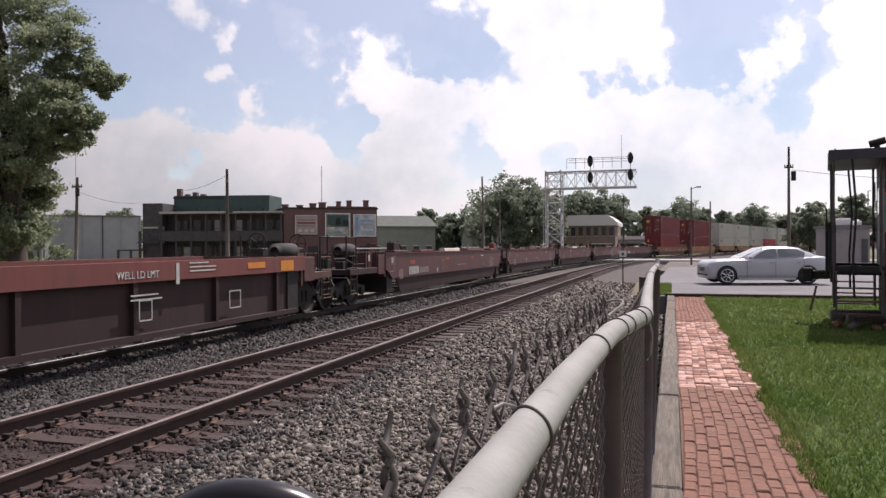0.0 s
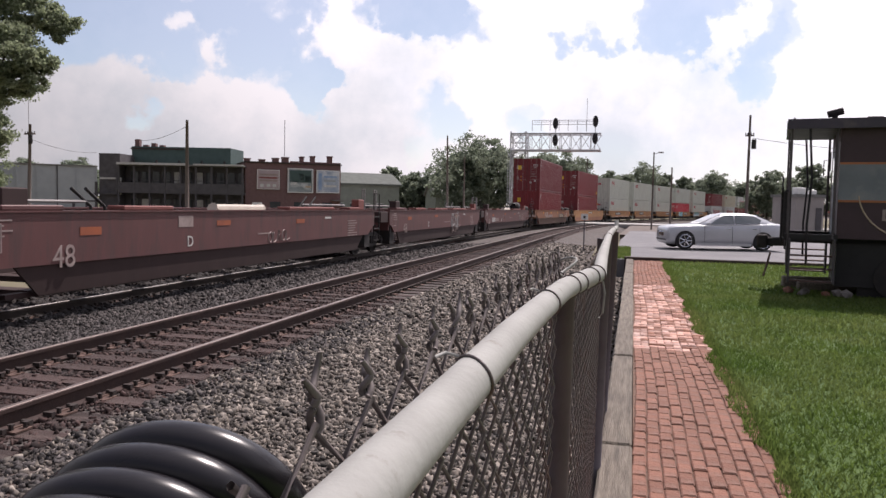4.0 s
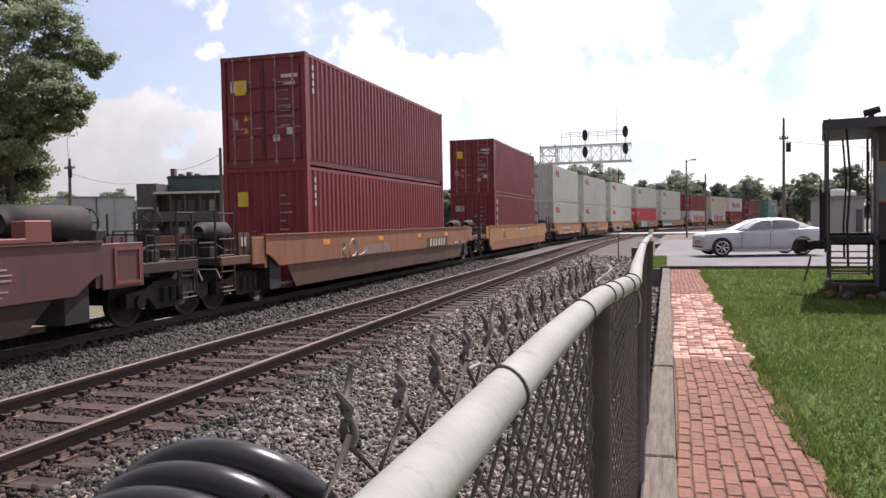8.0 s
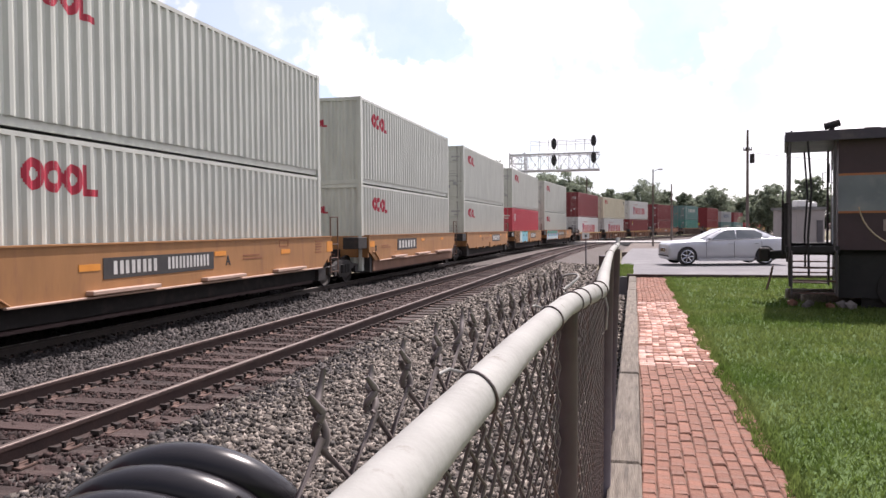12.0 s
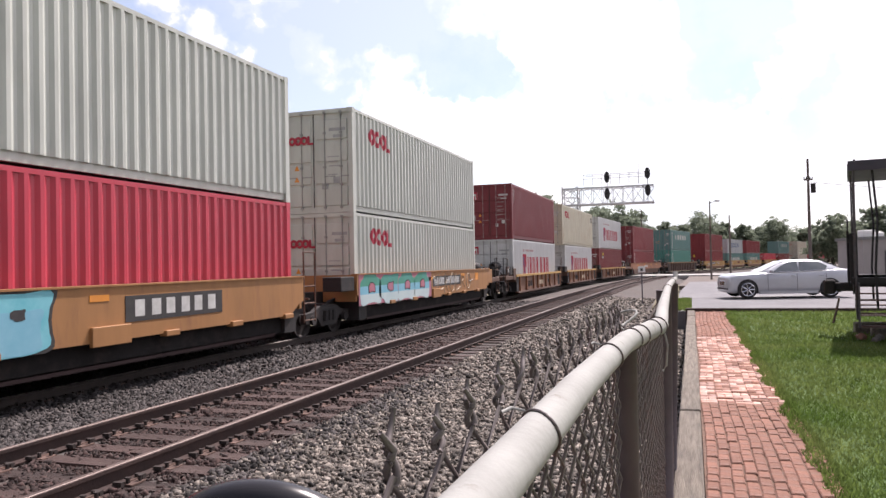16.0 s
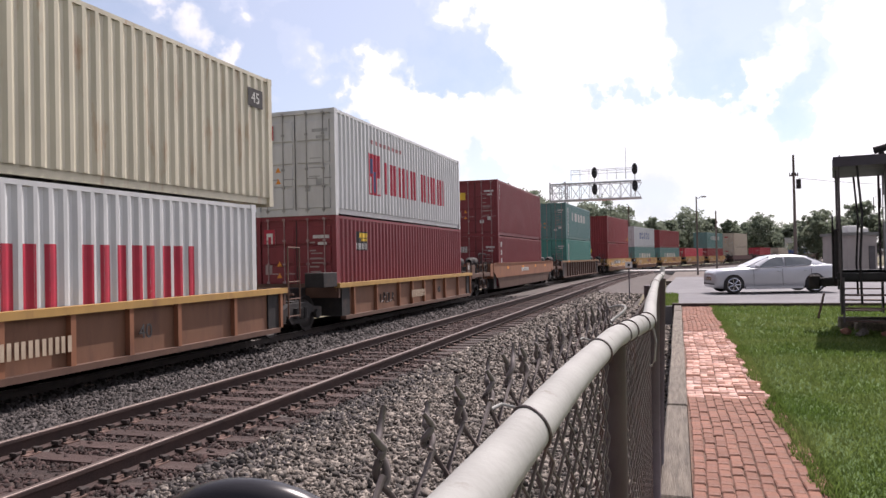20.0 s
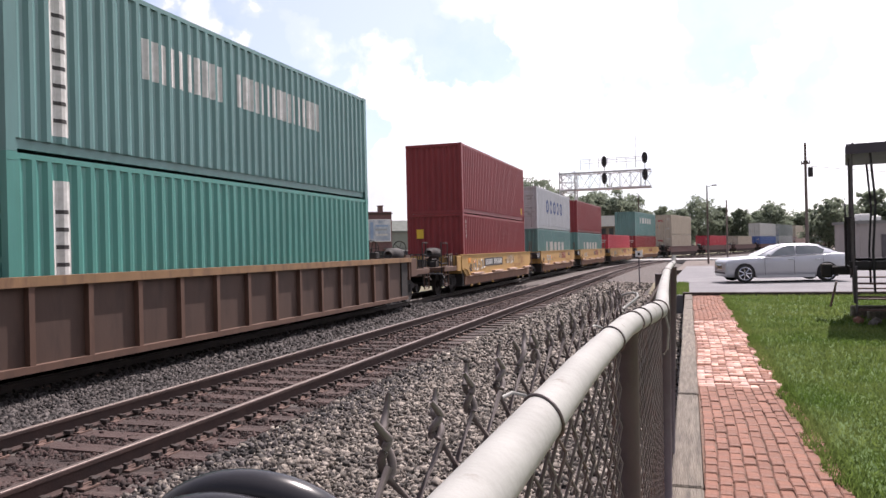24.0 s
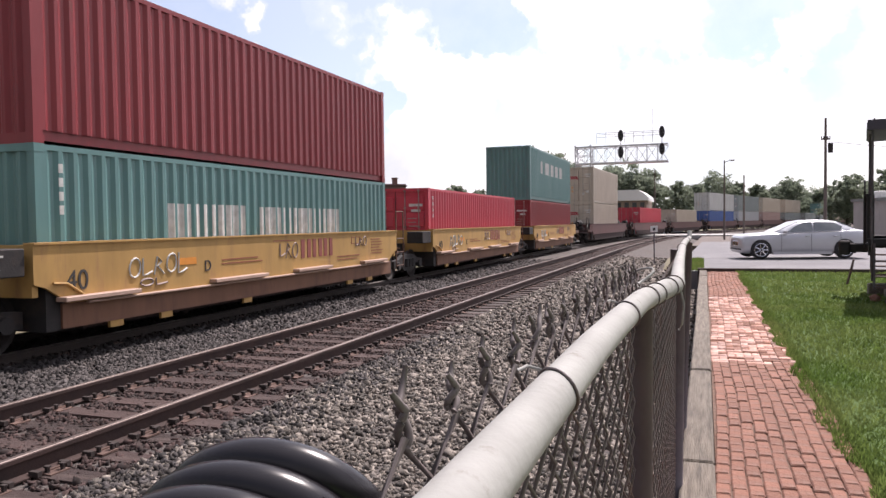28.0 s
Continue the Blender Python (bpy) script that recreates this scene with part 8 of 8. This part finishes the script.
def background_buildings():
    brick_block()
    porch_block()
    m, w = facing(-1.12, 84.0, -0.80, 98.0)
    shed = thing("warehouse", m, "long pale blue-grey metal warehouse behind the train", "building")
    part("wall", boxes((0, 0, 0, w, 20, 6.9)), M["paleshed"], shed)
    part("roof_edge", boxes((-0.15, -0.15, 6.9, w + 0.15, 20, 7.1)), M["roofgrey"], shed)
    for k in range(9):
        part("downpipe", boxes((w * k / 8 - 0.1, -0.12, 0, w * k / 8 + 0.06, 0, 6.9)), M["paleshed"] if k % 3 else M["shadewall"], shed)
    part("loading_door", boxes((w * 0.36, -0.08, 0, w * 0.42, 0.02, 3.6)), M["white_paint"], shed, "tall pale door")
    m, w = facing(-0.412, 98.0, -0.314, 104.0)
    gabled("clapboard_house", "grey-green two-storey clapboard house with a low roof", m, w, 8, 5.0, 1.5, "greenhouse_wall", 5, "roofgreen")
    m, w = facing(-0.262, 125.0, -0.246, 126.0)
    gabled("small_house", "small dark gabled house among trees", m, w + 2, 7, 4.0, 2.6, "greenhouse_wall", 1)
    # tan block with a white barrel roof
    m, w = facing(-0.139, 128.0, -0.0705, 128.0)
    ob = thing("barrel_roof_building", m, "tan brick building under a white barrel roof", "building")
    part("wall", boxes((0, 0, 0, w, 14, 5.9)), M["sandstone"], ob)
    bm = bmesh.new()
    n = 12
    prism(bm, [(-0.4, 5.6)] + [(-0.4 + (w + 0.8) * k / n, 6.1 + 1.25 * min(1, 2.2 * math.sin(math.pi * k / n))) for k in range(n + 1)] + [(w + 0.4, 5.6)], "y", -0.5, 14.4)
    part("roof", bm, M["white_paint"], ob, "smooth white barrel roof")
    for k in range(7):
        x = w * (k + 0.5) / 7
        for z in (1.2, 3.9):
            win = part("window", boxes((x - 0.35, -0.06, z, x + 0.35, 0.05, z + 1.4)), M["window"], ob)
            part("sill", boxes((x - 0.45, -0.1, z - 0.12, x + 0.45, 0.02, z)), M["trim"], win)
    part("porch", boxes((w * 0.55, -1.2, 2.5, w * 0.95, 0, 2.65)), M["white_paint"], ob)
    m, w = facing(-0.068, 135.0, -0.026, 137.0)
    shop = thing("low_shop", m, "low pale flat-roofed building beside the road", "building")
    part("wall", boxes((0, 0, 0, w, 10, 3.7)), M["paleshed"], shop)
    part("fascia", boxes((-0.2, -0.3, 3.3, w + 0.2, 10, 3.9)), M["white_paint"], shop)
    part("shopfront", boxes((0.5, -0.06, 0.6, w - 0.5, 0.05, 2.6)), M["window"], shop)
    # pale hut seen past the caboose platform
    m, w = facing(0.192, 50.0, 0.223, 50.5)
    hut = thing("pale_hut", m, "small pale beige flat-roofed hut behind the caboose", "building")
    m2 = boxes((0, 0, 0, w, 3, 3.25))
    part("wall", m2, M["hut"], hut)
    part("roof", boxes((-0.12, -0.12, 3.25, w + 0.12, 3.1, 3.42)), M["roofgrey"], hut)
    part("roof_unit", boxes((0.3, 0.5, 3.42, 1.0, 1.2, 3.85), (1.2, 0.6, 3.42, 1.6, 1.1, 3.7), bevel=0.04), M["white_paint"], hut)
    part("door", boxes((w * 0.72, -0.05, 0.3, w * 0.72 + 0.35, 0.03, 2.6)), M["shadewall"], hut)


M["hut"] = mat("beige_hut_paint", (0.33, 0.30, 0.285), (0.27, 0.25, 0.24), 1, 0.8)
background_buildings()

# ---- trees ----
M["bark"] = mat("grey_brown_bark", (0.085, 0.068, 0.055), (0.05, 0.04, 0.033), 6, 0.95, bump=0.6, bscale=14, stretch=(3, 3, 0.6))
# Haze is mixed into both leaf colours: paler than real foliage.
M["leaf"] = mat("green_leaves", (0.22, 0.265, 0.165), (0.305, 0.345, 0.225), 0.5, 0.6, island=0.35, spec=0.35)
M["leaf_far"] = mat("haze_paled_far_leaves", (0.19, 0.23, 0.17), (0.245, 0.28, 0.21), 0.25, 0.8, island=0.25, spec=0.2)
for m in (M["leaf"], M["leaf_far"], M["grass"]):
    # thin leaves let light through
    nt = m.node_tree
    b = nt.nodes["Principled BSDF"]
    tr, mx = nt.nodes.new("ShaderNodeBsdfTranslucent"), nt.nodes.new("ShaderNodeMixShader")
    mx.inputs[0].default_value = 0.6
    nt.links.new(b.inputs["Base Color"].links[0].from_socket, tr.inputs[0])
    nt.links.new(b.outputs[0], mx.inputs[1])
    nt.links.new(tr.outputs[0], mx.inputs[2])
    nt.links.new(mx.outputs[0], nt.nodes["Material Output"].inputs[0])


def tree(x, y, height, radius, seed, leaves, size, label, trunk=0.28, crown_from=0.28, material="leaf", limbs=7, lobes=11, squash=1.0, crown=None):
    rs = np.random.RandomState(seed)
    z0 = ground_z(x, y)
    ob = thing("tree", pose(x, y, z0), label, "tree")
    bm = bmesh.new()
    lean = rs.uniform(-0.04, 0.04, 2) * height
    tube(bm, [(0, 0, -0.3), (0, 0, 0.15 * height), (lean[0] * 0.5, lean[1] * 0.5, 0.45 * height), (lean[0], lean[1], 0.8 * height)], [trunk * 1.35, trunk, trunk * 0.7, trunk * 0.18], 9)
    part("trunk", bm, M["bark"], ob, smooth=True)
    cen = []
    for k in range(lobes):
        a = k * 2.4 + rs.uniform(-0.5, 0.5)
        f = (k + 0.5) / lobes
        zc = height * (crown_from + 0.1 + (0.88 - crown_from - 0.1) * f)
        rr = radius * math.sqrt(max(0.05, 1 - (2 * f - 0.85) ** 2)) * rs.uniform(0.45, 0.8)
        cen.append((rr * math.cos(a) + lean[0] * f, rr * math.sin(a) + lean[1] * f, zc, radius * rs.uniform(0.30, 0.5)))
    if crown:
        cen = crown
    for k in range(limbs):
        c = cen[int(k * len(cen) / limbs)]
        zb = max(height * 0.16, c[2] - height * 0.22)
        bm = bmesh.new()
        tube(bm, [(lean[0] * zb / height, lean[1] * zb / height, zb), (c[0] * 0.45, c[1] * 0.45, zb + (c[2] - zb) * 0.55), (c[0] * 0.95, c[1] * 0.95, c[2])], [trunk * 0.45, trunk * 0.26, trunk * 0.07], 6)
        part("limb", bm, M["bark"], ob, smooth=True)
    per = leaves // len(cen)
    pts = []
    for cx, cy, cz, r in cen:
        clumps = 26
        d = rs.normal(size=(clumps, 3))
        d /= np.linalg.norm(d, axis=1)[:, None]
        cc = np.array((cx, cy, cz)) + d * (r * rs.uniform(0.45, 1.12, (clumps, 1))) * np.array((1.1, 1.1, 0.8 * squash))
        which = rs.randint(0, clumps, per)
        pts.append(cc[which] + rs.normal(size=(per, 3)) * r * np.array((0.15, 0.15, 0.10)))
    p = np.concatenate(pts)
    n = len(p)
    a, b = rs.normal(size=(n, 3)), rs.normal(size=(n, 3))
    a /= np.linalg.norm(a, axis=1)[:, None]
    b -= a * (a * b).sum(1)[:, None]
    b /= np.linalg.norm(b, axis=1)[:, None]
    s = size * rs.uniform(0.6, 1.4, (n, 1))
    quad = np.stack([p - a * s * 0.5, p + b * s * 0.3, p + a * s * 0.5, p - b * s * 0.3], 1).reshape(-1, 3)
    i = 4 * np.arange(n)[:, None]
    tri = np.concatenate([i + np.array((0, 1, 2)), i + np.array((0, 2, 3))])
    tagged(part_of("crown", np_mesh("crown", quad, tri), M[material], ob, "loose leafy crown with gaps"), kind="stuff")
    return ob


def tree_at(sx, top, d, radius, seed, leaves=2600, size=0.5, **kw):
    x, y = 4.79 + sx * d, 4.18 + d
    tree(x, y, 1.69 + top * d - ground_z(x, y), radius, seed, leaves, size, kw.pop("label", "broad green tree in the distance"), **kw)


# the big tree behind the train, its crown hanging towards the tracks
# lobes of its crown: metres across the view, height, radius
LOBES = [(-2.3, 14.0, 3.0), (0.2, 11.4, 2.0), (1.5, 10.8, 1.25), (2.7, 9.6, 1.15), (3.4, 9.4, 0.8), (0.8, 9.0, 1.9), (2.4, 7.8, 1.25), (3.2, 7.5, 0.8), (2.7, 6.6, 0.7), (0.2, 7.0, 1.7), (1.3, 6.4, 1.0),
         (-1.5, 9.2, 2.5), (-0.8, 5.0, 1.5), (-0.2, 3.9, 1.2), (-2.3, 5.0, 2.0), (-3.8, 10.0, 3.0), (0.7, 5.5, 1.2), (-0.4, 6.3, 1.6), (-1.6, 3.6, 1.5), (0.3, 4.5, 1.1), (-1.3, 2.2, 1.2), (-2.6, 7.2, 2.0), (0.1, 2.6, 0.9), (-3.3, 16.3, 2.6), (-1.3, 15.9, 1.9), (-0.3, 13.2, 1.5)]
rnd_tree = random.Random(4)
tree(-22.66, 30.45, 15.5, 5.0, 21, 150000, 0.14, "large leafy broadleaf tree behind the tracks", trunk=0.40, limbs=8,
     crown=[(0.951 * u + 0.309 * w, 0.309 * u - 0.951 * w, z + 0.4, r * 0.98) for u, z, r in LOBES for w in (rnd_tree.uniform(-1.2, 1.2),)])
tree_at(-1.0, 0.072, 33.0, 1.7, 5, 5000, 0.16, label="bushy young tree beside the large one", trunk=0.08, crown_from=0.05, lobes=9)
FAR = dict(material="leaf_far", crown_from=0.1, lobes=14)
for sx, top, d, r, sd in ((-0.225, 0.080, 112, 4.4, 1), (-0.198, 0.0905, 116, 5.0, 2), (-0.170, 0.078, 120, 4.0, 3), (-0.128, 0.064, 150, 4.6, 4), (-0.104, 0.070, 155, 5.0, 5), (-0.080, 0.060, 158, 4.2, 6),
                           (-0.326, 0.048, 150, 3.4, 7), (-0.30, 0.041, 155, 3.4, 8), (-0.28, 0.0424, 150, 4.0, 9), (-0.255, 0.040, 155, 3.4, 10), (-0.242, 0.05, 150, 4.0, 31),
                           (-0.031, 0.0465, 215, 4.2, 11), (-0.012, 0.043, 225, 3.6, 35), (0.0136, 0.055, 235, 5.4, 12), (0.036, 0.0467, 240, 3.0, 13), (0.060, 0.042, 245, 3.4, 14), (0.0785, 0.0374, 250, 2.8, 15), (0.0984, 0.0462, 235, 4.6, 16), (0.129, 0.0332, 250, 2.6, 17),
                           (0.159, 0.0506, 200, 4.4, 18), (0.183, 0.0392, 205, 3.0, 19), (0.205, 0.0578, 165, 3.6, 20), (0.25, 0.0514, 165, 4.0, 23), (0.30, 0.055, 150, 5, 24), (0.36, 0.055, 150, 5, 25), (0.02, 0.030, 270, 7, 33), (0.07, 0.030, 270, 7, 36), (0.12, 0.028, 270, 7, 37), (0.16, 0.03, 265, 6, 34),
                           (-0.83, 0.055, 150, 4.5, 26), (-0.93, 0.055, 150, 4.5, 27), (-1.15, 0.09, 80, 6, 28), (-1.3, 0.12, 70, 6, 29)):
    tree_at(sx, top, d, r * 1.3, sd, 12000 if d < 170 else 11000, 0.42 if d < 130 else 0.56, **FAR)

# ---- black hose coiled on the fence ----


def coiled_hose():
    ob = thing("coiled_hose", Matrix(), "coil of thick glossy black rubber hose hung at the fence", "hose")
    # loops lie one behind another, each a little lower
    az, el = 0.09, -0.44
    n = Vector((math.sin(az) * math.cos(el), -math.cos(az) * math.cos(el), math.sin(el)))
    side = n.cross(Vector((0, 0, 1))).normalized()
    up = side.cross(n)
    r, R = 0.0165, 0.079
    first = Vector((4.487, 4.696, 1.436))
    for k in range(5):
        c = first + Vector((-0.004, -0.0276, -0.0081)) * k
        bm = bmesh.new()
        tube(bm, [c + (side * math.cos(a) + up * math.sin(a)) * R + n * 0.006 * math.cos(a) for a in [q * math.tau / 56 for q in range(57)]], r, 18, False)
        part("loop", bm, M["hose"], ob, smooth=True)
    c = first + Vector((-0.004, -0.0276, -0.0081)) * 5
    bm = bmesh.new()
    tube(bm, [c + (side * math.cos(a) + up * math.sin(a)) * R for a in [q * 0.13 for q in range(0, 26)]] + [Vector((4.47, 4.46, 1.2)), Vector((4.46, 4.42, 0.7)), Vector((4.45, 4.38, 0.1)), Vector((4.44, 4.3, -0.29))], r, 14)
    part("hanging_end", bm, M["hose"], ob, smooth=True)


coiled_hose()

# ---- paving bricks ----
make_path()

# ---- the train runs ----


def motions():
    for ob, u, half, z in RIDERS:
        walk(ob, [(t, ride(u, t, half) @ pose(0, 0, z)) for t in range(29)])


motions()
